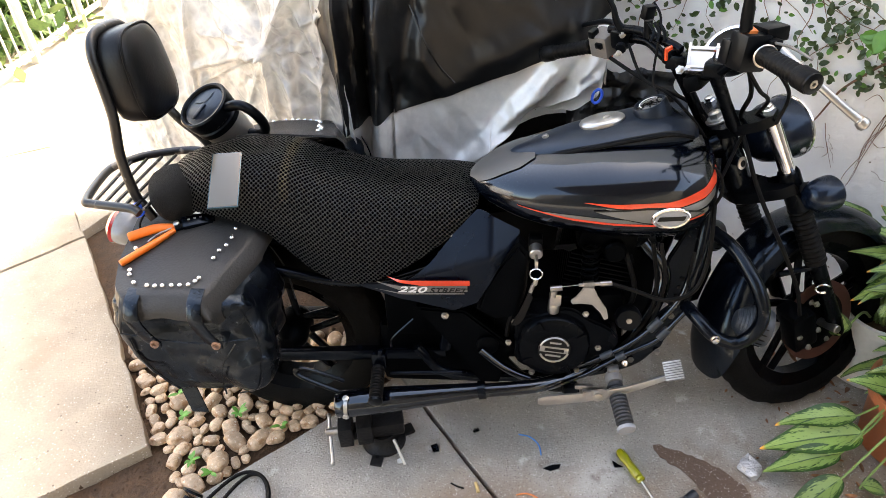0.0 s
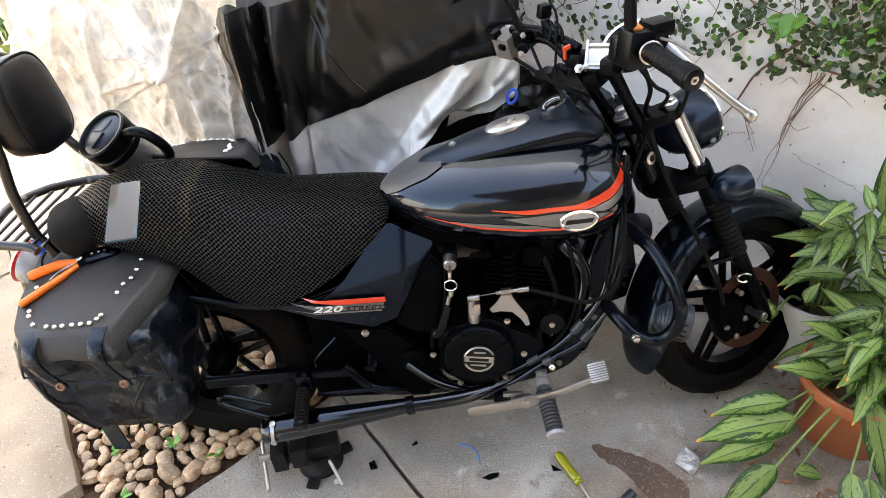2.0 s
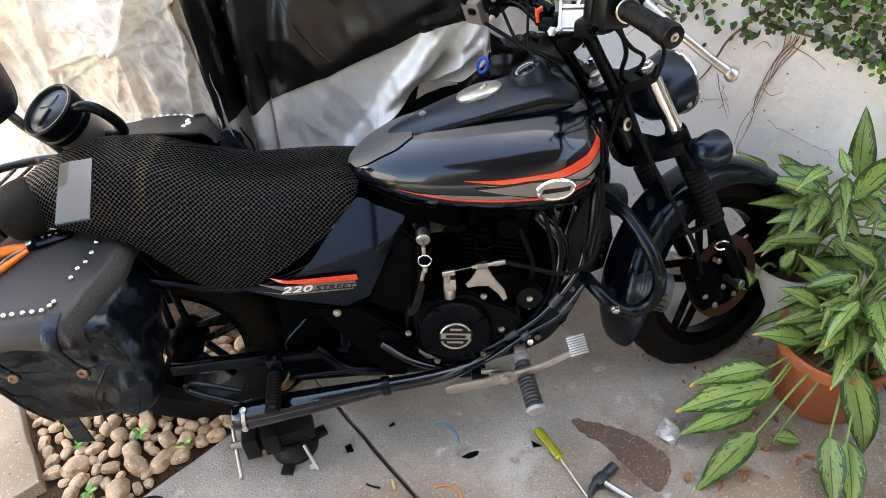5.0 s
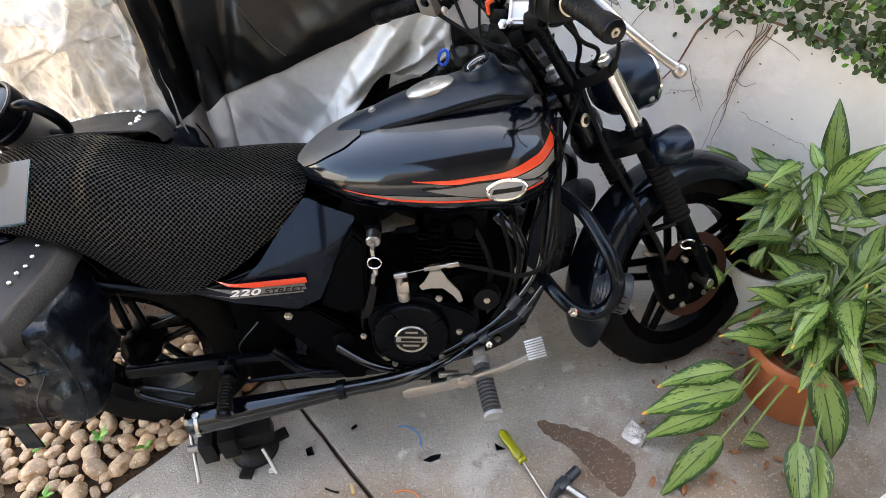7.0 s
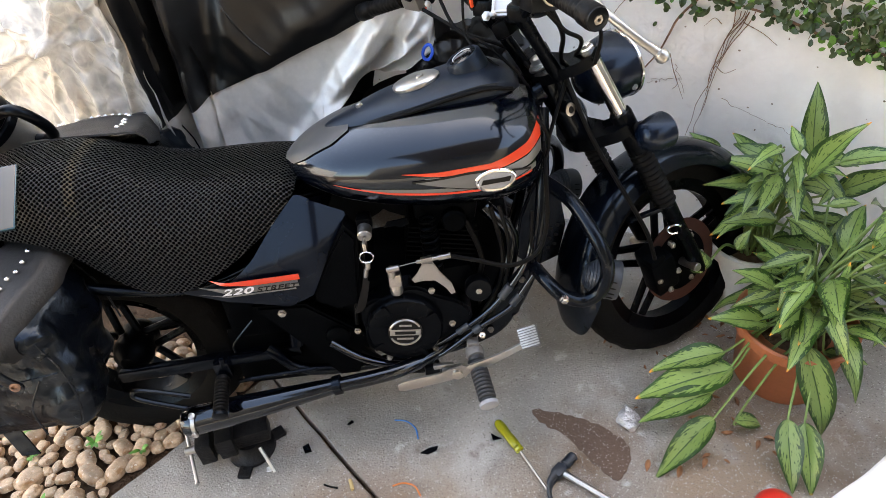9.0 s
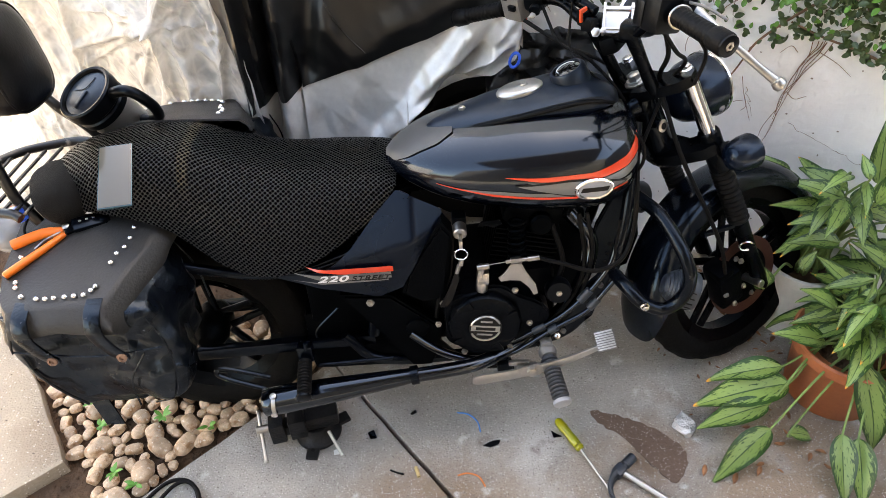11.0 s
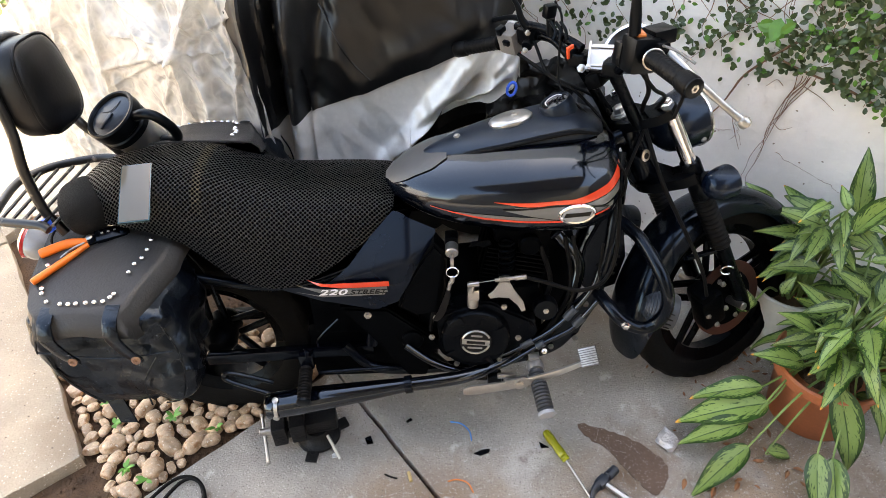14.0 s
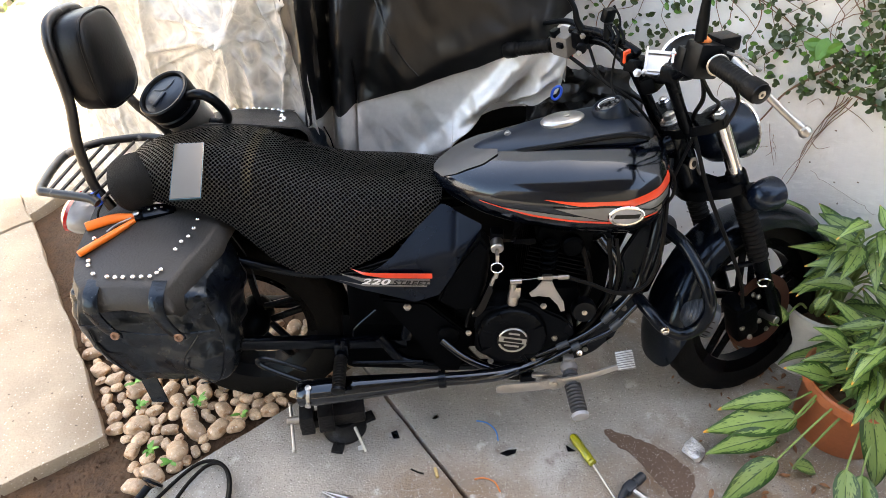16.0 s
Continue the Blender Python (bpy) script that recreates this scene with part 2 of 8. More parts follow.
M["bark"] = mat("vine_bark", (0.22, 0.12, 0.075), 0.85, var=0.4, scale=30, bump=0.4, bscale=140)
M["petiole"] = mat("pale_green_stalk", (0.17, 0.26, 0.075), 0.45, var=0.2, scale=20, bump=0.05)
M["dry_leaf"] = mat("dry_leaf", (0.27, 0.12, 0.055), 0.8, var=0.4, scale=30, bump=0.2, island=0.4)
M["ivy"] = mat("ivy_leaf", (0.038, 0.066, 0.014), 0.42, var=0.45, scale=9, bump=0.1, bscale=120)
M["ivy_fresh"] = mat("fresh_ivy_leaf", (0.09, 0.24, 0.025), 0.4, var=0.3, scale=9, bump=0.1)
M["weed"] = mat("bright_weed", (0.12, 0.34, 0.05), 0.5, var=0.3, scale=40, bump=0.1)
M["yellow_clear"] = mat("clear_yellow_plastic", (0.55, 0.55, 0.03), 0.15, var=0.15, bump=0, coat=0.6)
M["yellow_clear"].node_tree.nodes["Principled BSDF"].inputs["Transmission Weight"].default_value = 0.55
M["foil"] = mat("crumpled_foil", (0.75, 0.75, 0.76), 0.35, metal=0.7, var=0.2, scale=50, bump=0.6, bscale=120)
M["gate_white"] = mat("white_gate_paint", (0.5, 0.49, 0.45), 0.5, var=0.12, scale=8, bump=0.1)
M["rust"] = mat("rust", (0.4, 0.15, 0.04), 0.8, var=0.4, scale=20, bump=0.3)
M["hedge"] = mat("hedge_leaves", (0.07, 0.14, 0.03), 0.6, var=0.5, scale=14, bump=0.3)
M["wood_chip"] = mat("wood_chip", (0.5, 0.36, 0.16), 0.7, var=0.2, scale=30, bump=0.1)
M["wire_blue"] = mat("blue_wire", (0.03, 0.22, 0.6), 0.4, var=0.1, bump=0)
M["wire_orange"] = mat("orange_wire", (0.7, 0.2, 0.05), 0.4, var=0.1, bump=0)
M["rust_rotor"] = mat("rusty_disc", (0.05, 0.014, 0.007), 0.6, metal=0.2, var=0.4, scale=20, bump=0.1)
# near-black that paints the shade inside holes and slots
M["hole_shade"] = mat("dark_void", (0.005, 0.005, 0.005), 0.8, var=0.2, bump=0, spec=0.22)
M["dirt_glass"] = mat("gauge_face", (0.008, 0.009, 0.011), 0.12, var=0.2, bump=0, coat=1)
M["grip_rubber"] = mat("grey_worn_rubber", (0.03, 0.032, 0.035), 0.6, var=0.3, scale=30, bump=0.1, bscale=160)
M["pale_plastic"] = mat("pale_grey_plastic", (0.3, 0.31, 0.33), 0.45, var=0.15, scale=20, bump=0.05)
M["lamp_grey"] = mat("blue_grey_plastic", (0.02, 0.027, 0.037), 0.45, var=0.2, scale=10, bump=0.05)
M["rack_paint"] = mat("chipped_black_rack", (0.0035, 0.0035, 0.004), 0.34, var=0.4, scale=12, bump=0.08, bscale=90)
blotch(M["rack_paint"], (0.2, 0.17, 0.14), 24, 0.6, 0.68)


# blue sky cast painted into the reflections of black parts by specular tint
for k in ("paint", "sky_satin", "panel", "sky_shell", "pipe", "frame", "console", "engine", "cover_black", "leather", "satin"):
    M[k].node_tree.nodes["Principled BSDF"].inputs["Specular Tint"].default_value = (0.66, 0.82, 1.0, 1)


def seat_mesh_material():
    """Spacer mesh: staggered rows of small holes."""
    m = mat("black_spacer_mesh", (0.009, 0.0092, 0.0098), 0.4, var=0.3, scale=5, bump=0.0, spec=0.5)
    nt = m.node_tree
    p = nt.nodes["Principled BSDF"]
    tc = nt.nodes.new("ShaderNodeTexCoord")
    mp = nt.nodes.new("ShaderNodeMapping")
    mp.inputs["Rotation"].default_value = (0, 0, radians(45))
    mp.inputs["Scale"].default_value = (120, 120, 1)
    nt.links.new(tc.outputs["UV"], mp.inputs["Vector"])
    v = nt.nodes.new("ShaderNodeTexVoronoi")
    v.voronoi_dimensions = "2D"
    v.inputs["Scale"].default_value = 1.0
    v.inputs["Randomness"].default_value = 0.12
    nt.links.new(mp.outputs[0], v.inputs["Vector"])
    rim = ramp(nt, v.outputs["Distance"], 0.33, 0.56)
    b = nt.nodes.new("ShaderNodeBump")
    b.inputs["Strength"].default_value, b.inputs["Distance"].default_value = 1.0, 0.007
    nt.links.new(rim, b.inputs["Height"])
    gl = nt.nodes.new("ShaderNodeMath")
    gl.operation = "MULTIPLY"
    gl.inputs[1].default_value = 0.6
    nt.links.new(rim, gl.inputs[0])
    nt.links.new(gl.outputs[0], p.inputs["Specular IOR Level"])
    nt.links.new(b.outputs[0], p.inputs["Normal"])
    src, dst = base_of(m)
    nt.links.new(mix_node(nt, rim, (0.0012, 0.0012, 0.0013, 1), src), dst)
    # a faded brown band worn across the hump
    src, dst = base_of(m)
    sep = nt.nodes.new("ShaderNodeSeparateXYZ")
    nt.links.new(tc.outputs["UV"], sep.inputs[0])
    d = nt.nodes.new("ShaderNodeMath")
    d.operation = "SUBTRACT"
    d.inputs[1].default_value = -0.505
    nt.links.new(sep.outputs[0], d.inputs[0])
    a = nt.nodes.new("ShaderNodeMath")
    a.operation = "ABSOLUTE"
    nt.links.new(d.outputs[0], a.inputs[0])
    band = ramp(nt, a.outputs[0], 0.017, 0.006)
    side = ramp(nt, sep.outputs[1], 0.2, 0.14)
    mu = nt.nodes.new("ShaderNodeMath")
    mu.operation = "MULTIPLY"
    nt.links.new(band, mu.inputs[0])
    nt.links.new(side, mu.inputs[1])
    m2 = nt.nodes.new("ShaderNodeMath")
    m2.operation = "MULTIPLY"
    nt.links.new(mu.outputs[0], m2.inputs[0])
    nt.links.new(rim, m2.inputs[1])
    nt.links.new(mix_node(nt, m2.outputs[0], src, (0.085, 0.06, 0.025, 1)), dst)
    return m


M["seat_mesh"] = seat_mesh_material()


def plastic_sheet_material():
    """Thin milky polythene with creases."""
    m = mat("milky_polythene", (0.8, 0.77, 0.71), 0.2, var=0.1, scale=3, bump=0.0, spec=0.8)
    nt = m.node_tree
    p = nt.nodes["Principled BSDF"]
    tc = nt.nodes.new("ShaderNodeTexCoord")
    n = nt.nodes.new("ShaderNodeTexNoise")
    n.inputs["Scale"].default_value, n.inputs["Detail"].default_value, n.inputs["Distortion"].default_value = 5, 5, 1.2
    v = nt.nodes.new("ShaderNodeTexVoronoi")
    v.feature = "DISTANCE_TO_EDGE"
    v.inputs["Scale"].default_value = 9
    nt.links.new(tc.outputs["Object"], n.inputs["Vector"])
    ad = nt.nodes.new("ShaderNodeVectorMath")
    ad.operation = "MULTIPLY_ADD"
    ad.inputs[1].default_value = (0.12, 0.12, 0.12)
    nt.links.new(n.outputs["Color"], ad.inputs[0])
    nt.links.new(tc.outputs["Object"], ad.inputs[2])
    nt.links.new(ad.outputs[0], v.inputs["Vector"])
    cr = ramp(nt, v.outputs["Distance"], 0.0, 0.12)
    b = nt.nodes.new("ShaderNodeBump")
    b.inputs["Strength"].default_value, b.inputs["Distance"].default_value = 0.3, 0.006
    nt.links.new(cr, b.inputs["Height"])
    b2 = nt.nodes.new("ShaderNodeBump")
    b2.inputs["Strength"].default_value, b2.inputs["Distance"].default_value = 0.5, 0.008
    nt.links.new(n.outputs[0], b2.inputs["Height"])
    nt.links.new(b.outputs[0], b2.inputs["Normal"])
    nt.links.new(b2.outputs[0], p.inputs["Normal"])
    tr = nt.nodes.new("ShaderNodeBsdfTranslucent")
    tr.inputs["Color"].default_value = (0.88, 0.84, 0.76, 1)
    nt.links.new(b2.outputs[0], tr.inputs["Normal"])
    cl = nt.nodes.new("ShaderNodeBsdfTransparent")
    m1 = nt.nodes.new("ShaderNodeMixShader")
    m1.inputs[0].default_value = 0.3
    m2 = nt.nodes.new("ShaderNodeMixShader")
    v2 = nt.nodes.new("ShaderNodeTexVoronoi")
    v2.feature = "DISTANCE_TO_EDGE"
    v2.inputs["Scale"].default_value = 21
    nt.links.new(ad.outputs[0], v2.inputs["Vector"])
    thin = nt.nodes.new("ShaderNodeMath")
    thin.operation = "MULTIPLY"
    nt.links.new(ramp(nt, v.outputs["Distance"], -0.03, 0.2), thin.inputs[0])
    nt.links.new(ramp(nt, v2.outputs["Distance"], -0.3, 0.15), thin.inputs[1])
    fac = nt.nodes.new("ShaderNodeMath")
    fac.operation = "MULTIPLY_ADD"
    fac.inputs[1].default_value, fac.inputs[2].default_value = 0.36, 0.06
    nt.links.new(thin.outputs[0], fac.inputs[0])
    nt.links.new(fac.outputs[0], m2.inputs[0])
    nt.links.new(p.outputs[0], m1.inputs[1])
    nt.links.new(tr.outputs[0], m1.inputs[2])
    nt.links.new(m1.outputs[0], m2.inputs[1])
    nt.links.new(cl.outputs[0], m2.inputs[2])
    nt.links.new(m2.outputs[0], nt.nodes["Material Output"].inputs[0])
    return m


M["plastic"] = plastic_sheet_material()
crease(M["plastic"], 30, 0.005, 0.5, (1, 1, 0.6), (0, -10, 0), 0.5)
crease(M["plastic"], 60, 0.002, 0.5, warp=0.5)
crease(M["leather"], 8, 0.008, 0.5, (1, 1, 0.7), warp=0.6)
crease(M["leather"], 24, 0.003, 0.5, warp=0.6)
crease(M["silver_cloth"], 10, 0.006, 0.35, (1, 1, 0.5), (0, -45, 0), 0.5)
crease(M["silver_cloth"], 28, 0.002, 0.4)


def leaf_material():
    """Variegated leaf: dark green edge and veins, silver-green patches, some yellow tips. UV: along, across."""
    m = mat("variegated_leaf", (0.02, 0.066, 0.009), 0.36, var=0.3, scale=30, bump=0.08, bscale=60, spec=0.5)
    nt = m.node_tree
    src, dst = base_of(m)
    tc = nt.nodes.new("ShaderNodeTexCoord")
    oi = nt.nodes.new("ShaderNodeObjectInfo")
    sep = nt.nodes.new("ShaderNodeSeparateXYZ")
    nt.links.new(tc.outputs["UV"], sep.inputs[0])
    ab = nt.nodes.new("ShaderNodeMath")
    ab.operation = "ABSOLUTE"
    nt.links.new(sep.outputs[1], ab.inputs[0])
    # slanted patches that follow the side veins
    sk = nt.nodes.new("ShaderNodeMath")
    sk.operation = "MULTIPLY_ADD"
    sk.inputs[1].default_value = -0.42
    nt.links.new(ab.outputs[0], sk.inputs[0])
    nt.links.new(sep.outputs[0], sk.inputs[2])
    cb = nt.nodes.new("ShaderNodeCombineXYZ")
    k = nt.nodes.new("ShaderNodeMath")
    k.operation = "MULTIPLY"
    k.inputs[1].default_value = 17.0
    nt.links.new(sk.outputs[0], k.inputs[0])
    k2 = nt.nodes.new("ShaderNodeMath")
    k2.operation = "MULTIPLY"
    k2.inputs[1].default_value = 5.5
    nt.links.new(sep.outputs[1], k2.inputs[0])
    k3 = nt.nodes.new("ShaderNodeMath")
    k3.operation = "MULTIPLY"
    k3.inputs[1].default_value = 40.0
    nt.links.new(oi.outputs["Random"], k3.inputs[0])
    nt.links.new(k.outputs[0], cb.inputs[0])
    nt.links.new(k2.outputs[0], cb.inputs[1])
    nt.links.new(k3.outputs[0], cb.inputs[2])
    n = nt.nodes.new("ShaderNodeTexNoise")
    n.inputs["Scale"].default_value, n.inputs["Detail"].default_value, n.inputs["Roughness"].default_value = 1.0, 6, 0.65
    nt.links.new(cb.outputs[0], n.inputs["Vector"])
    edge = ramp(nt, ab.outputs[0], 0.98, 0.45)
    ed2 = nt.nodes.new("ShaderNodeMath")
    ed2.operation = "MULTIPLY_ADD"
    ed2.inputs[1].default_value = 0.28
    nt.links.new(edge, ed2.inputs[0])
    nt.links.new(n.outputs[0], ed2.inputs[2])
    patch = ramp(nt, ed2.outputs[0], 0.65, 0.69)
    rib = ramp(nt, ab.outputs[0], 0.02, 0.06)
    mu = nt.nodes.new("ShaderNodeMath")
    mu.operation = "MULTIPLY"
    nt.links.new(patch, mu.inputs[0])
    nt.links.new(rib, mu.inputs[1])
    c1 = mix_node(nt, mu.outputs[0], src, (0.2, 0.3, 0.08, 1))
    tip = ramp(nt, sep.outputs[0], 0.94, 0.98)
    rt = ramp(nt, oi.outputs["Random"], 0.55, 0.6)
    mt = nt.nodes.new("ShaderNodeMath")
    mt.operation = "MULTIPLY"
    nt.links.new(tip, mt.inputs[0])
    nt.links.new(rt, mt.inputs[1])
    c2 = mix_node(nt, mt.outputs[0], c1, (0.75, 0.33, 0.04, 1))
    hs = nt.nodes.new("ShaderNodeHueSaturation")
    r2 = nt.nodes.new("ShaderNodeMapRange")
    r2.inputs["To Min"].default_value, r2.inputs["To Max"].default_value = 0.75, 1.25
    nt.links.new(oi.outputs["Random"], r2.inputs["Value"])
    nt.links.new(r2.outputs[0], hs.inputs["Value"])
    nt.links.new(c2, hs.inputs["Color"])
    nt.links.new(hs.outputs[0], dst)
    return m


M["leaf"] = leaf_material()


# ---- mesh helpers ----
def link(name, bm, material, parent=None, smooth=True, sharp=40):
    bmesh.ops.recalc_face_normals(bm, faces=bm.faces)
    me = bpy.data.meshes.new(name)
    if smooth:
        lim = radians(sharp)
        for f in bm.faces:
            f.smooth = True
        for e in bm.edges:
            if len(e.link_faces) == 2 and e.calc_face_angle(0) > lim:
                e.smooth = False
    bm.to_mesh(me)
    bm.free()
    me.materials.append(material)
    ob = new(name, me)
    ob.parent = parent
    return ob


def part(name, bm, material, parent, label="", sharp=40):
    ob = link(name, bm, material, parent, sharp=sharp)
    return tagged(ob, label) if label else ob


def thing(name, label, category, m=None, group="", kind=""):
    ob = new(name)
    if m is not None:
        ob.matrix_world = m
    return tagged(ob, label, category, group, kind)


def curve(pts, n=6):
    """Points along a smooth line through pts."""
    p = [Vector(q) for q in pts]
    if len(p) < 3 or n < 2:
        return p
    e = [p[0] * 2 - p[1], *p, p[-1] * 2 - p[-2]]
    out = []
    for i in range(1, len(e) - 2):
        a, b, c, d = e[i - 1:i + 3]
        for k in range(n):
            t = k / n
            out.append(0.5 * (2 * b + (c - a) * t + (2 * a - 5 * b + 4 * c - d) * t * t + (3 * b - a - 3 * c + d) * t ** 3))
    return out + [p[-1]]


def skin(bm, rings, closed=True, caps=True):
    vs = [[bm.verts.new(q) for q in r] for r in rings]
    n = len(rings[0])
    for a, b in zip(vs, vs[1:]):
        for i in range(n if closed else n - 1):
            j = (i + 1) % n
            bm.faces.new((a[i], a[j], b[j], b[i]))
    if caps and closed:
        bm.faces.new(vs[0][::-1])
        bm.faces.new(vs[-1])
    return vs


def tube(bm, pts, r, n=6, seg=10, squash=1.0):
    """A round bar along a smooth line; r: one radius or one for each of pts."""
    line = curve(pts, n)
    rs = [r] * len(line) if not isinstance(r, (list, tuple)) else [float(np.interp(i / (len(line) - 1), np.linspace(0, 1, len(r)), r)) for i in range(len(line))]
    t0 = (line[1] - line[0]).normalized()
    side = t0.orthogonal().normalized()
    rings = []
    for i, q in enumerate(line):
        t = (line[min(i + 1, len(line) - 1)] - line[max(i - 1, 0)]).normalized()
        side = (side - t * side.dot(t)).normalized()
        up = t.cross(side)
        rings.append([q + (side * math.cos(a) + up * math.sin(a) * squash) * rs[i] for a in (2 * math.pi * k / seg for k in range(seg))])
    skin(bm, rings)


def lathe(bm, prof, m=Matrix(), seg=24):
    """Turns (radius, height) pairs about m's z."""
    rings = [[m @ Vector((max(r, 1e-4) * math.cos(a), max(r, 1e-4) * math.sin(a), h)) for a in (2 * math.pi * k / seg for k in range(seg))] for r, h in prof]
    skin(bm, rings, caps=prof[0] != prof[-1])


def aim(p, axis, x=None):
    """A pose at p whose z points along axis."""
    q = Vector(axis).normalized().to_track_quat("Z", "Y")
    return Matrix.Translation(p) @ q.to_matrix().to_4x4()


def rod(bm, a, b, r, seg=12, bev=0.15):
    a, b = Vector(a), Vector(b)
    d = (b - a).length
    c = min(r, d / 2) * bev
    lathe(bm, [(r - c, 0), (r, c), (r, d - c), (r - c, d)], aim(a, b - a), seg)


def slab(bm, size, m=Matrix(), bev=0.1):
    """A box with softened edges."""
    g = bmesh.new()
    bmesh.ops.create_cube(g, size=1, matrix=Matrix.Diagonal((*size, 1)))
    bmesh.ops.bevel(g, geom=g.edges[:], offset=min(size) * bev, segments=2, affect="EDGES", profile=0.6)
    g.transform(m)
    me = bpy.data.meshes.new("tmp")
    g.to_mesh(me)
    g.free()
    bm.from_mesh(me)
    bpy.data.meshes.remove(me)


def plate(bm, outline, y0, y1, bev=0.003, m=Matrix()):
    """A flat plate with a softened rim: outline in x, z, thick from y0 to y1."""
    g = bmesh.new()
    a = [g.verts.new((x, y0, z)) for x, z in outline]
    f = g.faces.new(a)
    r = bmesh.ops.extrude_face_region(g, geom=[f])
    for v in r["geom"]:
        if isinstance(v, bmesh.types.BMVert):
            v.co.y = y1
    if bev:
        rim = [e for e in g.edges if abs(e.verts[0].co.y - e.verts[1].co.y) < 1e-6]
        bmesh.ops.bevel(g, geom=rim, offset=bev, segments=2, affect="EDGES")
    g.transform(m)
    me = bpy.data.meshes.new("tmp")
    g.to_mesh(me)
    g.free()
    bm.from_mesh(me)
    bpy.data.meshes.remove(me)


def sheet(bm, fn, us, vs, thick=0.0, uv=None):
    """A grid of fn(u, v), with thickness along its normals when asked."""
    grid = [[bm.verts.new(fn(u, v)) for v in vs] for u in us]
    lay = bm.loops.layers.uv.verify() if uv else None
    faces = []
    for i in range(len(us) - 1):
        for j in range(len(vs) - 1):
            f = bm.faces.new((grid[i][j], grid[i + 1][j], grid[i + 1][j + 1], grid[i][j + 1]))
            faces.append(f)
            if uv:
                for lp, (a, b) in zip(f.loops, ((i, j), (i + 1, j), (i + 1, j + 1), (i, j + 1))):
                    lp[lay].uv = uv(us[a], vs[b])
    if thick:
        bmesh.ops.recalc_face_normals(bm, faces=faces)
        bmesh.ops.solidify(bm, geom=faces, thickness=thick)
    return grid


def lin(a, b, n):
    return [a + (b - a) * i / (n - 1) for i in range(n)]


def hexbolt(bm, p, axis, r, h):
    m = aim(p, axis)
    lathe(bm, [(r * 1.35, -0.001), (r * 1.35, h * 0.3), (r * 1.0, h * 0.3), (r * 1.0, h * 0.9), (r * 0.8, h)], m, 6 if r > 0.004 else 8)


def wobble(p, s, seed=0.0):
    return noise.noise(Vector(p) * s + Vector((seed, seed * 1.7, -seed)))


# ---- ground, paving, walls ----
def facets(u, v, scale, seed=0.0):
    """Sharp-edged crumples: random heights joined by flat triangles on a warped lattice, about -0.5 to 0.5."""
    u, v = u * scale + 0.9 * wobble((u, v, seed), scale * 0.45), v * scale + 0.9 * wobble((v, u, seed + 7), scale * 0.45)
    i, j = math.floor(u), math.floor(v)
    a, b = u - i, v - j
    h = [noise.cell(Vector((i + p + 0.5, j + q + 0.5, seed + 0.5))) for p, q in ((0, 0), (1, 0), (0, 1), (1, 1))]
    if noise.cell(Vector((i + 0.5, j + 0.5, seed + 3.5))) > 0.5:
        a, h = 1 - a, [h[1], h[0], h[3], h[2]]
    if a > b:
        return h[0] + (h[1] - h[0]) * a + (h[3] - h[1]) * b - 0.5
    return h[0] + (h[2] - h[0]) * b + (h[3] - h[2]) * a - 0.5


def paving(name, outline, top, thick, material, label, rough_edge=0.003, step=0.035):
    """A cast slab with a slightly ragged, rounded rim. outline runs round in x, y."""
    pts = []
    for (x0, y0), (x1, y1) in zip(outline, outline[1:] + outline[:1]):
        n = max(1, min(90, int(math.hypot(x1 - x0, y1 - y0) / step)))
        for k in range(n):
            q = Vector((x0 + (x1 - x0) * k / n, y0 + (y1 - y0) * k / n, 0))
            pts.append(q + Vector((wobble(q, 9), wobble(q, 9, 5), 0)) * rough_edge)
    c = sum(pts, Vector()) / len(pts)
    bm = bmesh.new()
    rings = []
    for inset, z in ((0.0, top - thick), (0.0, top - 0.006), (0.002, top - 0.002), (0.006, top)):
        rings.append([q + (c - q).normalized() * inset + Vector((0, 0, z)) for q in pts])
    skin(bm, rings)
    return tagged(link(name, bm, material, sharp=30), label, "paving", kind="structure")


bm = bmesh.new()
sheet(bm, lambda x, y: Vector((x, y, -0.036 + 0.012 * wobble((x, y, 0), 9) * (abs(x) < 3))), [-400, -60, -12, -5, -3] + lin(-2.4, 0.6, 90) + [2, 6, 14, 60, 400], [-400, -60, -12, -4, -1.2] + lin(-0.8, 1.2, 60) + [2, 4, 8, 20, 80, 400])
tagged(link("ground", bm, M["soil"]), "bare brown soil under the paving", "ground", kind="structure")

paving("pavement_east", [(-0.161, 0.119), (-0.6, 0.706), (-0.75, 1.7), (5, 1.7), (5, -5), (3.65, -5)], 0.0, 0.07, M["concrete"], "worn grey concrete slab with pale stone chips")
paving("pavement_middle", [(-0.169, 0.113), (3.63, -5), (-4, -5), (-3.0, -2.1), (-1.1, -0.43), (-0.759, -0.128), (-0.626, -0.01), (-0.48, 0.127), (-0.3, 0.3)], 0.0, 0.07, M["concrete"], "worn grey concrete slab with pale stone chips")
paving("pavement_west", [(-1.022, -0.028), (-1.225, 0.273), (-1.79, 1.037), (-2.03, 0.774), (-3.4, -0.8), (-4.5, -2.2), (-3.2, -1.85), (-1.4, -0.32)], 0.012, 0.08, M["slab"], "pale weathered concrete paving slab", 0.01)
paving("pavement_drive", [(-1.80, 1.05), (-2.44, 1.88), (-2.66, 1.75), (-5.2, -0.9), (-4.6, -2.1), (-3.41, -0.79), (-2.04, 0.785)], 0.012, 0.08, M["slab"], "pale weathered concrete paving slab", 0.01)
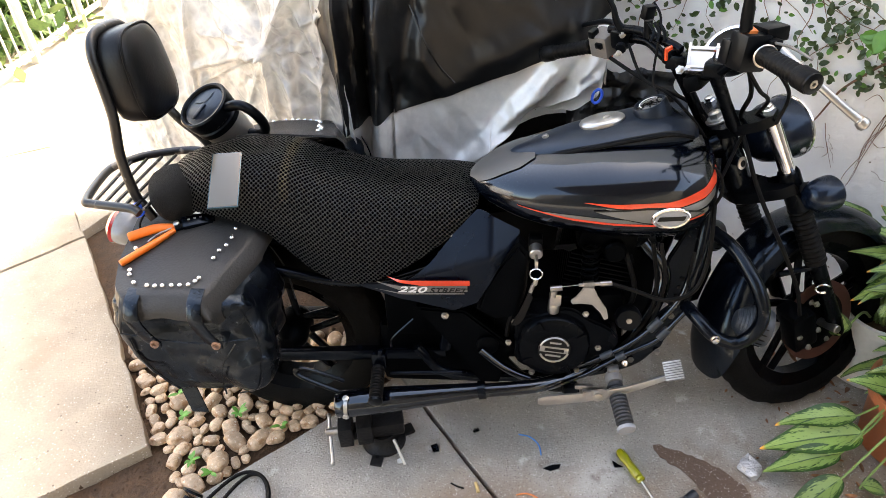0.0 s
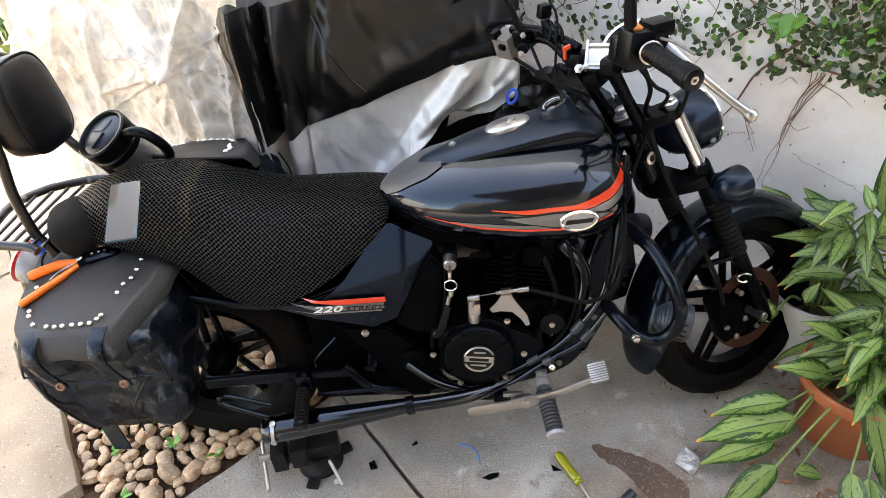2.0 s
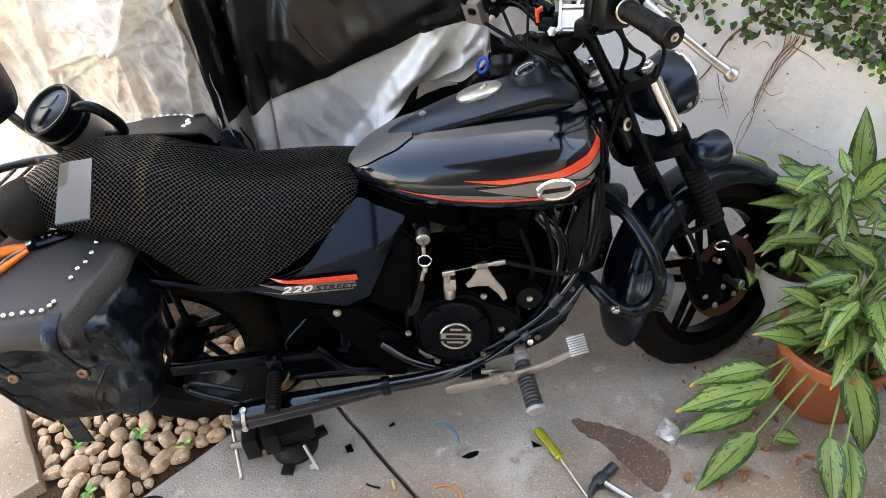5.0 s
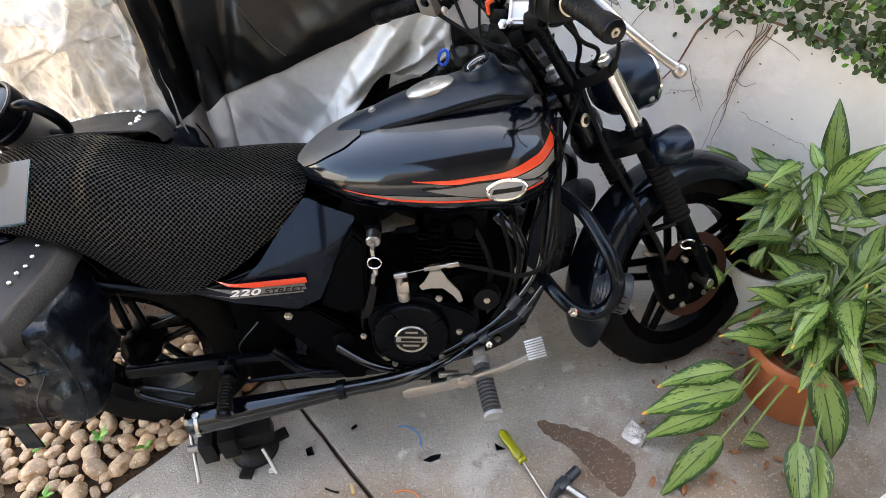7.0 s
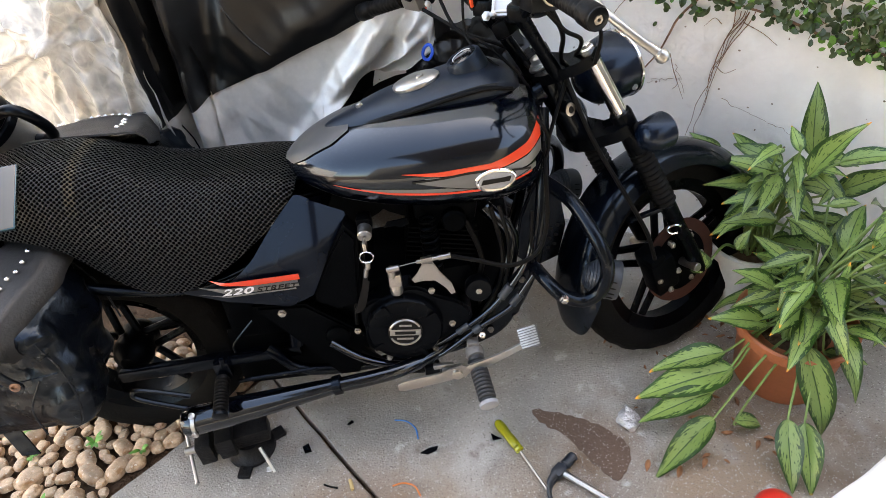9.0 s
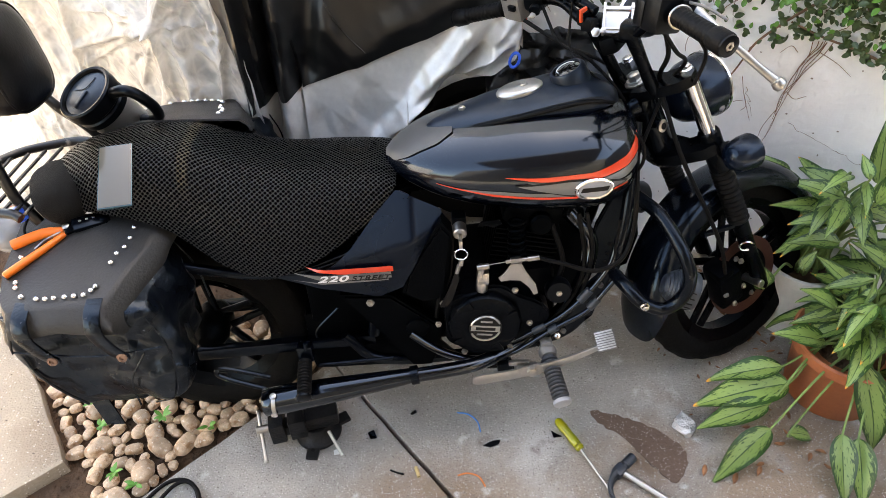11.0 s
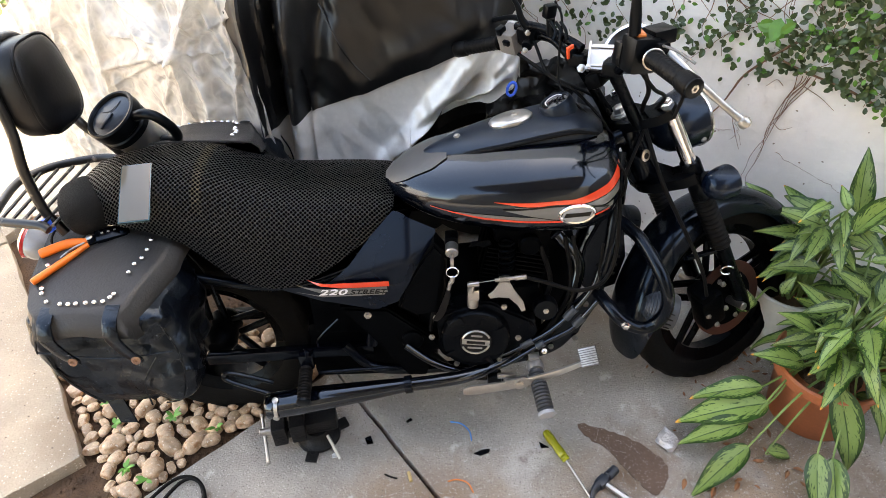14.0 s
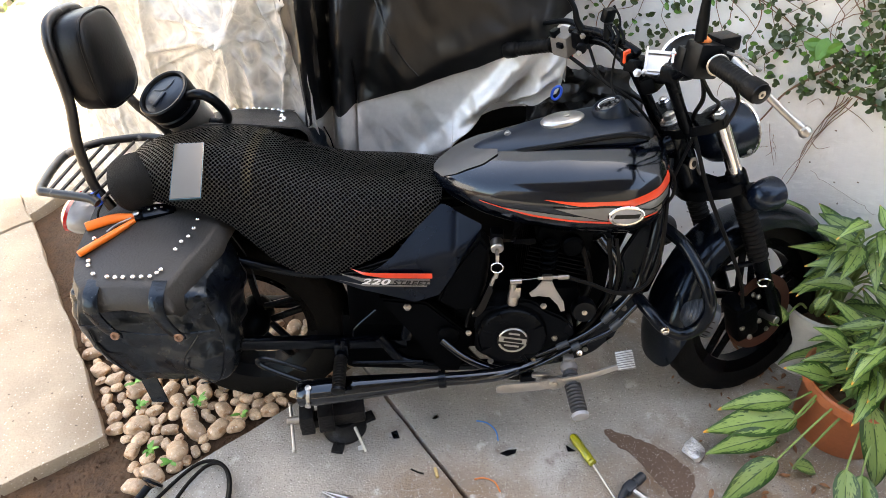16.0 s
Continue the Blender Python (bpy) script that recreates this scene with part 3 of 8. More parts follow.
paving("pavement_gate", [(-2.45, 1.895), (-2.67, 1.765), (-5.21, -0.88), (-9, 2), (-4.6, 6.5), (-2.2, 4.2), (-1.3, 2.6), (-1.83, 1.08)], 0.012, 0.08, M["slab"], "pale weathered concrete paving slab in the sun")

# the ivy wall runs along WALL_D from WALL_P
WALL_P, WALL_D = Vector((0.66, 0.95, 0)), Vector((0.848, -0.53, 0)).normalized()
WALL_N = Vector((-0.53, -0.848, 0)).normalized()


def on_wall(s, z, off=0.0):
    return WALL_P + WALL_D * s + WALL_N * off + Vector((0, 0, z))


bm = bmesh.new()
grid_s, grid_z = lin(-1.6, 1.75, 60), [-0.06] + lin(0.0, 1.6, 40) + [2.2, 3.7]
sheet(bm, lambda s, z: on_wall(s, z, 0.008 * wobble((s, z, 0), 3) + 0.004 * wobble((s, z, 3), 9)), grid_s, grid_z)
sheet(bm, lambda s, z: on_wall(s, z, -0.2), [-1.6, 1.75], [-0.06, 3.7])
for s in (-1.6, 1.75):
    sheet(bm, lambda o, z: on_wall(s, z, o), [-0.2, 0.0], [-0.06, 3.7])
sheet(bm, lambda s, o: on_wall(s, 3.7, o), [-1.6, 1.75], [-0.2, 0.0])
tagged(link("wall_north", bm, M["plaster"]), "white plastered garden wall, cracked and stained", "wall", kind="structure")

# hairline cracks and stray dry runners on the plaster
for k, (s0, z0, s1, z1) in enumerate(((0.436, 0.668, 0.473, 0.577), (0.718, 0.523, 0.823, 0.483), (0.43, 0.62, 0.36, 0.6), (0.575, 0.575, 0.718, 0.523))):
    bm = bmesh.new()
    q = [on_wall(s0 + (s1 - s0) * i / 9 + 0.018 * wobble((i, k, 0), 0.9), z0 + (z1 - z0) * i / 9 + 0.012 * wobble((i, k, 7), 0.9), 0.003) for i in range(10)]
    tube(bm, q, [0.0007, 0.0005, 0.0004], 3, 5)
    tagged(link("wall_crack", bm, M["bark"]), "thin crack in the white plaster", "crack", kind="structure")

# low plastered kerb in front of the pots
bm = bmesh.new()
kp, kd, kn = Vector((0.99, -0.42, 0)), Vector((0.895, 0.445, 0)), Vector((0.445, -0.895, 0))
prof = [(0.0, -0.06), (0.0, 0.2), (0.006, 0.235), (0.025, 0.258), (0.06, 0.265), (0.4, 0.27), (0.4, -0.06)]
skin(bm, [[kp + kd * s + kn * (o + 0.008 * wobble((s, o, z), 6)) + Vector((0, 0, z + 0.004 * wobble((s, o, z), 11))) for o, z in prof] for s in lin(0.03, 1.3, 30)])
tagged(link("kerb", bm, M["plaster"]), "low white plastered kerb beside the pots", "kerb", kind="structure")

# unseen dark surfaces added behind the camera to shape light and reflections
bm = bmesh.new()
slab(bm, (9.0, 0.25, 3.0), Matrix.Translation((1.8, -3.4, 1.44)), 0.02)
tagged(link("wall_south", bm, M["blocker_wall"]), "unseen dull wall added to darken reflections", "wall", kind="structure")
# added slab that cuts off the southern sky above the camera
bm = bmesh.new()
slab(bm, (2.9, 2.4, 0.16), Matrix.Translation((0.3, -2.2, 2.98)) @ pose(0, 0, 0, 4, 0, 0), 0.1)
tagged(link("roof_overhang", bm, M["blocker_wall"]), "unseen dull slab added overhead to block the southern sky", "roof", kind="structure")
# added wall, kept dark so the tank's front mirrors less light
bm = bmesh.new()
slab(bm, (0.25, 5.0, 2.6), Matrix.Translation((3.6, -2.0, 1.24)), 0.02)
tagged(link("wall_east", bm, M["blocker_wall"]), "unseen dull wall added in the east to darken reflections", "wall", kind="structure")


# ---- gate and hedge beyond the drive ----
def iron_gate():
    g = thing("metal_gate", "white painted iron gate with rings and rust spots", "gate", Matrix.Translation((-3.2, 2.35, 0.012)) @ pose(0, 0, 0, 0, 0, 96))
    for x in (0.0, 0.82, 1.64, 2.46):
        bm = bmesh.new()
        slab(bm, (0.05, 0.05, 1.75), Matrix.Translation((x, 0, 0.875)), 0.1)
        part("post", bm, M["gate_white"], g)
    for z in (0.08, 0.55, 0.72, 1.6):
        bm = bmesh.new()
        slab(bm, (2.46, 0.03, 0.035), Matrix.Translation((1.23, 0, z)), 0.15)
        part("rail", bm, M["gate_white"], g)
    for i in range(21):
        x = 0.06 + i * 0.117
        bm = bmesh.new()
        rod(bm, (x, 0, 0.1), (x, 0, 0.53), 0.008, 8)
        rod(bm, (x, 0, 0.74), (x, 0, 1.58), 0.008, 8)
        part("bar", bm, M["gate_white"], g)
        bm = bmesh.new()
        tube(bm, [(x + 0.055 + 0.05 * math.cos(a), 0, 0.635 + 0.05 * math.sin(a)) for a in lin(0, 2 * math.pi, 13)], 0.007, 1, 6)
        part("ring", bm, M["gate_white"], g)
    for x, z in ((0.82, 0.64), (1.64, 0.6)):
        bm = bmesh.new()
        slab(bm, (0.09, 0.06, 0.14), Matrix.Translation((x, 0, z)), 0.2)
        part("hinge", bm, M["rust"], g, "rusty orange hinge plate")


iron_gate()
bm = bmesh.new()
rnd = random.Random(4)
for i in range(2600):
    c = Vector((-3.75 + rnd.gauss(0, 0.18), 2.2 + rnd.uniform(0.5, 3.4), 0.05 + abs(rnd.gauss(0.14, 0.12))))
    a, b = Vector((rnd.gauss(0, 1), rnd.gauss(0, 1), rnd.gauss(0, 1))).normalized(), Vector((rnd.gauss(0, 1), rnd.gauss(0, 1), rnd.gauss(0, 1))).normalized()
    l = rnd.uniform(0.05, 0.1)
    bm.faces.new([bm.verts.new(c + q) for q in (a * l, b * l * 0.5, -a * l, -b * l * 0.5)])
tagged(link("hedge", bm, M["hedge"], smooth=False), "green leafy bushes beyond the gate", "bushes", kind="stuff")
bm = bmesh.new()
slab(bm, (0.3, 14, 4.2), Matrix.Translation((-9.5, 2, 2.0)), 0.02)
tagged(link("wall_far", bm, M["plaster"]), "pale sunlit wall across the street", "wall", kind="structure")


# ---- the motorcycle, in its own frame: x ahead, y to its left, z up from the ground line ----
BIKE = pose(0, 0.228, 0, -5, 0, 0)
bike = thing("motorcycle", "black cruiser motorcycle with red and grey tank stripes", "motorcycle", BIKE)


def interp(x, xs, ys):
    return float(np.interp(x, xs, ys))


TX = (-0.052, -0.03, 0.02, 0.09, 0.2, 0.32, 0.42, 0.49, 0.53, 0.55)
TW = (0.012, 0.06, 0.115, 0.158, 0.192, 0.21, 0.208, 0.182, 0.135, 0.05)
TT = (0.772, 0.792, 0.821, 0.846, 0.875, 0.896, 0.903, 0.895, 0.873, 0.83)
TB = (0.748, 0.735, 0.715, 0.69, 0.667, 0.654, 0.652, 0.662, 0.69, 0.74)
TC = (0.76, 0.762, 0.765, 0.768, 0.774, 0.78, 0.784, 0.784, 0.784, 0.784)


def smooth_in(x, xs, ys):
    """A smooth curve through the points xs, ys."""
    if x <= xs[0]:
        return ys[0]
    if x >= xs[-1]:
        return ys[-1]
    i = max(k for k in range(len(xs) - 1) if xs[k] <= x)
    def slope(k):
        if k == 0 or k == len(xs) - 1:
            k0, k1 = max(0, k - 1), min(len(xs) - 1, k + 1)
            return (ys[k1] - ys[k0]) / (xs[k1] - xs[k0])
        a, b = (ys[k] - ys[k - 1]) / (xs[k] - xs[k - 1]), (ys[k + 1] - ys[k]) / (xs[k + 1] - xs[k])
        return 0.0 if a * b <= 0 else 2 * a * b / (a + b)
    h = xs[i + 1] - xs[i]
    t = (x - xs[i]) / h
    return (2 * t ** 3 - 3 * t * t + 1) * ys[i] + (t ** 3 - 2 * t * t + t) * h * slope(i) + (3 * t * t - 2 * t ** 3) * ys[i + 1] + (t ** 3 - t * t) * h * slope(i + 1)


def tank_y(x, z):
    """Half-width of the tank at x, z."""
    w, c = smooth_in(x, TX, TW), smooth_in(x, TX, TC)
    if z > c:
        s, n = min(1, (z - c) / (smooth_in(x, TX, TT) - c)), 2.2
    else:
        s, n = min(1, (c - z) / (c - smooth_in(x, TX, TB))), 2.6
    return w * (1 - s ** n) ** (1 / n)


def tank_ring(x, seg=48):
    w, c, t, b = (smooth_in(x, TX, k) for k in (TW, TC, TT, TB))
    out = []
    for k in range(seg):
        a = 2 * math.pi * k / seg
        ca, sa = math.cos(a), math.sin(a)
        n = 2.2 if sa > 0 else 2.6
        h = (t - c) if sa > 0 else (c - b)
        out.append(Vector((x, w * math.copysign(abs(ca) ** (2 / n), ca), c + h * math.copysign(abs(sa) ** (2 / n), sa))))
    return out


def tank_patch(bm, top, bot, x0, x1, off, n=40, m=6):
    """A strip that hugs the tank's side between two curves top(x), bot(x)."""
    def at(x, v):
        z = bot(x) + (top(x) - bot(x)) * v
        e = 0.002
        y = tank_y(x, z)
        g = Vector(((tank_y(x + e, z) - tank_y(x - e, z)) / (2 * e), 1.0, (tank_y(x, z + e) - tank_y(x, z - e)) / (2 * e)))
        nrm = Vector((-g.x, 1, -g.z)).normalized()
        return Vector((x + nrm.x * off, -(y + nrm.y * off), z + nrm.z * off))
    sheet(bm, at, lin(x0, x1, n), lin(0, 1, m))


def build_tank():
    bm = bmesh.new()
    xs = [-0.05 - 0.0005] + lin(-0.048, 0.0, 8) + lin(0.01, 0.47, 34) + lin(0.48, 0.549, 12)
    skin(bm, [tank_ring(x) for x in xs])
    tank = part("tank", bm, M["paint"], bike, "glossy black fuel tank with dull reflections", 60)
    # matt grey nose at the rear of the tank
    bm = bmesh.new()
    rings = []
    for x in lin(-0.046, 0.115, 26):
        w, c, t = (smooth_in(x, TX, k) for k in (TW, TC, TT))
        half = min(0.97 * w, smooth_in(x, (-0.046, -0.02, 0.02, 0.07, 0.115), (0.02, 0.066, 0.088, 0.092, 0.07)))
        rings.append([Vector((x - 0.002, y, c + (t - c) * (1 - (abs(y) / w) ** 2.2) ** (1 / 2.2) + 0.0025)) for y in lin(-half, half, 25)])
    skin(bm, rings, closed=False)
    part("tank_cowl", bm, M["cowl"], tank, "matt grey cowl at the tank's rear")
    # stripes
    bm = bmesh.new()
    tank_patch(bm, lambda x: interp(x, (0.22, 0.3, 0.41, 0.49, 0.53), (0.792, 0.794, 0.8, 0.821, 0.852)), lambda x: interp(x, (0.22, 0.3, 0.41, 0.49, 0.53), (0.7915, 0.784, 0.783, 0.798, 0.818)), 0.222, 0.526, 0.0012)
    part("stripe", bm, M["red"], tank, "red stripe")
    bm = bmesh.new()
    tank_patch(bm, lambda x: interp(x, (0.26, 0.41, 0.49, 0.53), (0.782, 0.781, 0.795, 0.815)), lambda x: interp(x, (0.26, 0.41, 0.49, 0.53), (0.781, 0.766, 0.772, 0.788)), 0.27, 0.526, 0.0010)
    part("stripe", bm, M["grey_vinyl"], tank, "grey stripe")
    bm = bmesh.new()
    tank_patch(bm, lambda x: interp(x, (0.06, 0.2, 0.38, 0.5), (0.764, 0.748, 0.741, 0.756)), lambda x: interp(x, (0.06, 0.2, 0.38, 0.5), (0.763, 0.742, 0.735, 0.751)), 0.07, 0.5, 0.0012)
    part("stripe", bm, M["red"], tank, "thin red stripe")
    bm = bmesh.new()
    tank_patch(bm, lambda x: interp(x, (0.12, 0.2, 0.38, 0.515), (0.757, 0.757, 0.753, 0.772)), lambda x: interp(x, (0.12, 0.2, 0.38, 0.515), (0.7565, 0.748, 0.742, 0.758)), 0.13, 0.51, 0.0010)
    part("stripe", bm, M["grey_vinyl"], tank, "thin grey stripe")
    # badge: grey arrow, chrome ring, pale plate with a bar in place of the name
    bm = bmesh.new()
    tank_patch(bm, lambda x: 0.762 + interp(x, (0.25, 0.36, 0.42, 0.49), (0.0102, 0.020, 0.02, 0.0012)), lambda x: 0.762 - interp(x, (0.25, 0.36, 0.42, 0.49), (-0.0095, 0.014, 0.02, 0.0)), 0.25, 0.49, 0.0022)
    part("badge_plate", bm, M["grey_vinyl"], tank, "grey pointed badge plate")
    bm = bmesh.new()
    tank_patch(bm, lambda x: 0.764 + interp(x, (0.243, 0.36, 0.42, 0.497), (0.0112, 0.0235, 0.024, 0.0015)), lambda x: 0.761 - interp(x, (0.243, 0.36, 0.42, 0.497), (-0.0115, 0.0165, 0.023, 0.0)), 0.243, 0.497, 0.0017)
    part("badge_edge", bm, M["black_vinyl"], tank)
    def on_side(x, z, off):
        return Vector((x, -tank_y(x, z) - off, z))
    for a, b, off, mt, nm in ((0.046, 0.0285, 0.005, "chrome", "badge_ring"), (0.036, 0.021, 0.0065, "pale_plastic", "badge_face")):
        bm = bmesh.new()
        if nm == "badge_ring":
            tube(bm, [on_side(0.418 + 0.041 * math.cos(t), 0.7605 + 0.0245 * math.sin(t), off) for t in lin(0, 2 * math.pi, 41)], 0.0045, 1, 8)
        else:
            ring = [on_side(0.418 + a * 1.03 * math.cos(t), 0.7605 + b * math.sin(t), off - 0.002) for t in lin(0, 2 * math.pi, 37)[:-1]]
            skin(bm, [ring, [q + Vector((0, -0.003, 0)) for q in ring]])
        part(nm, bm, M[mt], tank)
    bm = bmesh.new()
    rings = [on_side(x, z, 0.0095) for x, z in ((0.386, 0.755), (0.447, 0.755), (0.451, 0.766), (0.39, 0.766))]
    skin(bm, [rings, [q + Vector((0, 0.003, 0)) for q in rings]])
    part("name_bar", bm, M["black_vinyl"], tank)
    # console along the top, filler cap, gauge
    bm = bmesh.new()
    cx = (0.045, 0.06, 0.1, 0.18, 0.28, 0.36, 0.42, 0.47, 0.5)
    cw = (0.004, 0.03, 0.052, 0.075, 0.09, 0.092, 0.088, 0.07, 0.04)
    ct = (0.83, 0.843, 0.859, 0.888, 0.914, 0.932, 0.94, 0.93, 0.905)
    rings = []
    for x in lin(0.046, 0.5, 40):
        w, t = smooth_in(x, cx, cw), smooth_in(x, cx, ct)
        rings.append([Vector((x, y * w, t - 0.018 * abs(y) ** 3 - (0.05 if abs(y) == 1 else 0))) for y in (-1, -0.985, -0.93, -0.8, -0.5, 0, 0.5, 0.8, 0.93, 0.985, 1)])
    skin(bm, rings)
    con = part("console", bm, M["console"], bike, "satin black tank console", 50)
    bm = bmesh.new()
    tube(bm, [Vector((x, -interp(x, cx, cw) * 1.02, interp(x, cx, ct) - 0.026)) for x in lin(0.05, 0.48, 14)], 0.005, 2, 8)
    part("console_rim", bm, M["rubber"], con)
    bm = bmesh.new()
    m = Matrix.Translation((0.275, 0.0, 0.9135)) @ pose(0, 0, 0, 0, -13, 0)
    for k, (sc, h) in enumerate(((1.0, 0.0),)):
        g = bmesh.new()
        lathe(g, [(0.046, -0.004), (0.047, 0.004), (0.044, 0.008), (0.036, 0.011), (0.0, 0.0125)], Matrix(), 36)
        for v in g.verts:
            v.co.x *= 1.18
            v.co.y *= 0.86
        g.transform(m)
        me = bpy.data.meshes.new("tmp")
        g.to_mesh(me)
        g.free()
        bm.from_mesh(me)
        bpy.data.meshes.remove(me)
    cap = part("filler_cap", bm, M["alu"], con, "polished oval filler cap")
    bm = bmesh.new()
    lathe(bm, [(0.009, 0.012), (0.009, 0.015), (0.006, 0.016), (0.006, 0.0145), (0, 0.0145)], m @ Matrix.Translation((0.012, -0.004, 0)), 20)
    part("lock", bm, M["steel"], cap)
    gm = Matrix.Translation((0.386, 0.0, 0.95)) @ pose(0, 0, 0, 0, -26, 0)
    bm = bmesh.new()
    lathe(bm, [(0.044, -0.03), (0.042, 0.006), (0.038, 0.012), (0.034, 0.012), (0.032, 0.006), (0, 0.006)], gm, 32)
    ga = part("gauge", bm, M["console"], con, "small round fuel gauge in a black pod")
    bm = bmesh.new()
    lathe(bm, [(0.032, 0.005), (0.032, 0.008), (0.02, 0.011), (0, 0.012)], gm, 28)
    part("lens", bm, M["dirt_glass"], ga)
    bm = bmesh.new()
    tube(bm, [gm @ Vector((0.023 * math.cos(t), 0.023 * math.sin(t), 0.0125)) for t in lin(0.4, 3.6, 14)], 0.0012, 1, 5)
    part("scale", bm, M["white_vinyl"], ga)
    bm = bmesh.new()
    hexbolt(bm, (0.14, -0.002, 0.8755), (-0.25, -0.1, 1), 0.007, 0.006)
    part("bolt", bm, M["steel"], con)


build_tank()

# seat under its mesh cover
SX = (-0.86, -0.83, -0.74, -0.65, -0.56, -0.507, -0.44, -0.38, -0.328, -0.226, -0.109, -0.047, -0.025)
ST = (0.765, 0.805, 0.842, 0.857, 0.858, 0.852, 0.829, 0.812, 0.802, 0.791, 0.782, 0.768, 0.752)
SB = (0.735, 0.725, 0.722, 0.713, 0.682, 0.637, 0.583, 0.56, 0.556, 0.592, 0.665, 0.722, 0.745)
SW = (0.05, 0.085, 0.125, 0.148, 0.16, 0.168, 0.182, 0.192, 0.196, 0.19, 0.165, 0.14, 0.118)


def seat_pt(x, v):
    """v from -1 (lower right edge) over the top to 1."""
    t, b, w = smooth_in(x, SX, ST), smooth_in(x, SX, SB), smooth_in(x, SX, SW)
    a = v * math.pi / 2
    n = 2.7
    y = w * math.copysign(abs(math.sin(a)) ** (2 / n), v)
    dip = 0.012 * math.exp(-((x + 0.27) / 0.14) ** 2) * math.exp(-(v * 2.2) ** 2)
    z = b + (t - b) * abs(math.cos(a)) ** (2 / n) - dip
    return Vector((x, y * (1 + 0.01 * wobble((x, v, 0), 7)), z + 0.003 * wobble((x, v, 4), 8)))


def build_seat():
    xs, vs = [-0.862, -0.855] + lin(-0.845, -0.035, 80) + [-0.028, -0.024], lin(-1, 1, 49)
    bm = bmesh.new()
    acc = {}
    for x in xs:
        s, prev, row = 0.0, None, []
        for v in vs:
            q = seat_pt(x, v)
            s += (q - prev).length if prev else 0.0
            prev = q
            row.append(s)
        mid = row[len(row) // 2]
        for v, r in zip(vs, row):
            acc[(x, v)] = abs(r - mid) if v < 0 else -(r - mid)
    sheet(bm, seat_pt, xs, vs, uv=lambda x, v: (x, acc[(x, v)]))
    rims = [[seat_pt(x, s) for x in xs] for s in (-1, 1)]
    skin(bm, [rims[0], [Vector((q.x, 0, q.z + 0.01)) for q in rims[0]], rims[1]], closed=False)
    part("seat", bm, M["seat_mesh"], bike, "long two-level seat under black spacer mesh with a brown worn band", 60)


build_seat()


# side panel with the red stripe
def side_panel(sgn):
    up = ((-0.33, 0.538), (-0.215, 0.56), (-0.144, 0.615), (-0.075, 0.694), (-0.024, 0.742), (0.0, 0.735), (0.078, 0.686))
    ux, uz = [p[0] for p in up], [p[1] for p in up]
    lx, lz = (-0.33, -0.204, -0.088, -0.027, 0.0, 0.03, 0.078), (0.53, 0.508, 0.472, 0.498, 0.55, 0.61, 0.678)
    def at(x, v):
        zu, zl = interp(x, ux, uz), interp(x, lx, lz)
        z = zl + (zu - zl) * v
        crease = interp(x, (-0.33, -0.1, 0.078), (0.545, 0.603, 0.66))
        y = 0.202 - max(0, z - crease) * 0.62 - max(0, crease - z) * 0.1 - 0.05 * max(0, (x - 0.01) / 0.07) - 0.03 * max(0, (-0.22 - x) / 0.1)
        return Vector((x, sgn * y, z))
    bm = bmesh.new()
    sheet(bm, at, lin(-0.33, 0.078, 44), lin(0, 1, 26), 0.006)
    panel = part("side_panel", bm, M["panel"], bike, "satin black side panel tinted with sky blue, red and grey stripes", 70)
    if sgn > 0:
        return
    def strip(z0, z1, x0, x1, mt, nm, off, taper=0.0):
        b = bmesh.new()
        def q(x, v):
            k = min(1, (x - x0) / 0.09) if taper else 1
            z = z1 - (z1 - z0) * k * (1 - v)
            zu, zl = interp(x, ux, uz), interp(x, lx, lz)
            p = at(x, (z - zl) / (zu - zl))
            return p + Vector((0, -off, 0))
        sheet(b, q, lin(x0, x1, 30), lin(0, 1, 4))
        part(nm, b, M[mt], panel)
    strip(0.561, 0.578, -0.255, -0.044, "red", "stripe", 0.0085, 1)
    strip(0.541, 0.5605, -0.285, -0.05, "grey_vinyl", "stripe", 0.0085, 1)
    strip(0.533, 0.538, -0.3, -0.058, "grey_vinyl", "stripe", 0.0085, 1)
    for txt, x, z, size, mt in (("220", -0.226, 0.5445, 0.024, "white_vinyl"), ("STREET", -0.146, 0.5445, 0.0195, "black_vinyl")):
        cu = bpy.data.curves.new("lettering", "FONT")
        cu.body, cu.size, cu.shear, cu.offset = txt, size, 0.3, 0.0004
        cu.space_character = 1.05
        cu.extrude = 0.0006
        tmp = bpy.data.objects.new("tmp", cu)
        scene.collection.objects.link(tmp)
        bpy.context.view_layer.update()
        me = bpy.data.meshes.new_from_object(tmp.evaluated_get(bpy.context.evaluated_depsgraph_get()))
        bpy.data.objects.remove(tmp)
        b = bmesh.new()
        b.from_mesh(me)
        wide = max(v.co.x for v in b.verts)
        fit = (0.076 if txt == "220" else 0.098) / wide
        b.transform(Matrix.Translation((x, -0.2125, z)) @ pose(0, 0, 0, 90, 0, 0) @ Matrix.Diagonal((fit, 1, 1, 1)))
        part("lettering", b, M[mt], panel, "white number 220" if txt == "220" else "black word STREET")


side_panel(-1)
side_panel(1)

# lower covers below the panel
bm = bmesh.new()
plate(bm, [(0.075, 0.675), (0.1, 0.64), (0.078, 0.45), (0.02, 0.44), (-0.03, 0.47), (-0.01, 0.54), (0.03, 0.61)], -0.185, -0.12, 0.008)
part("side_cover", bm, M["engine"], bike, "matt black plastic side cover")
bm = bmesh.new()
plate(bm, [(-0.19, 0.46), (-0.06, 0.45), (0.07, 0.33), (0.03, 0.2), (-0.02, 0.2), (-0.1, 0.33)], -0.165, -0.13, 0.006)
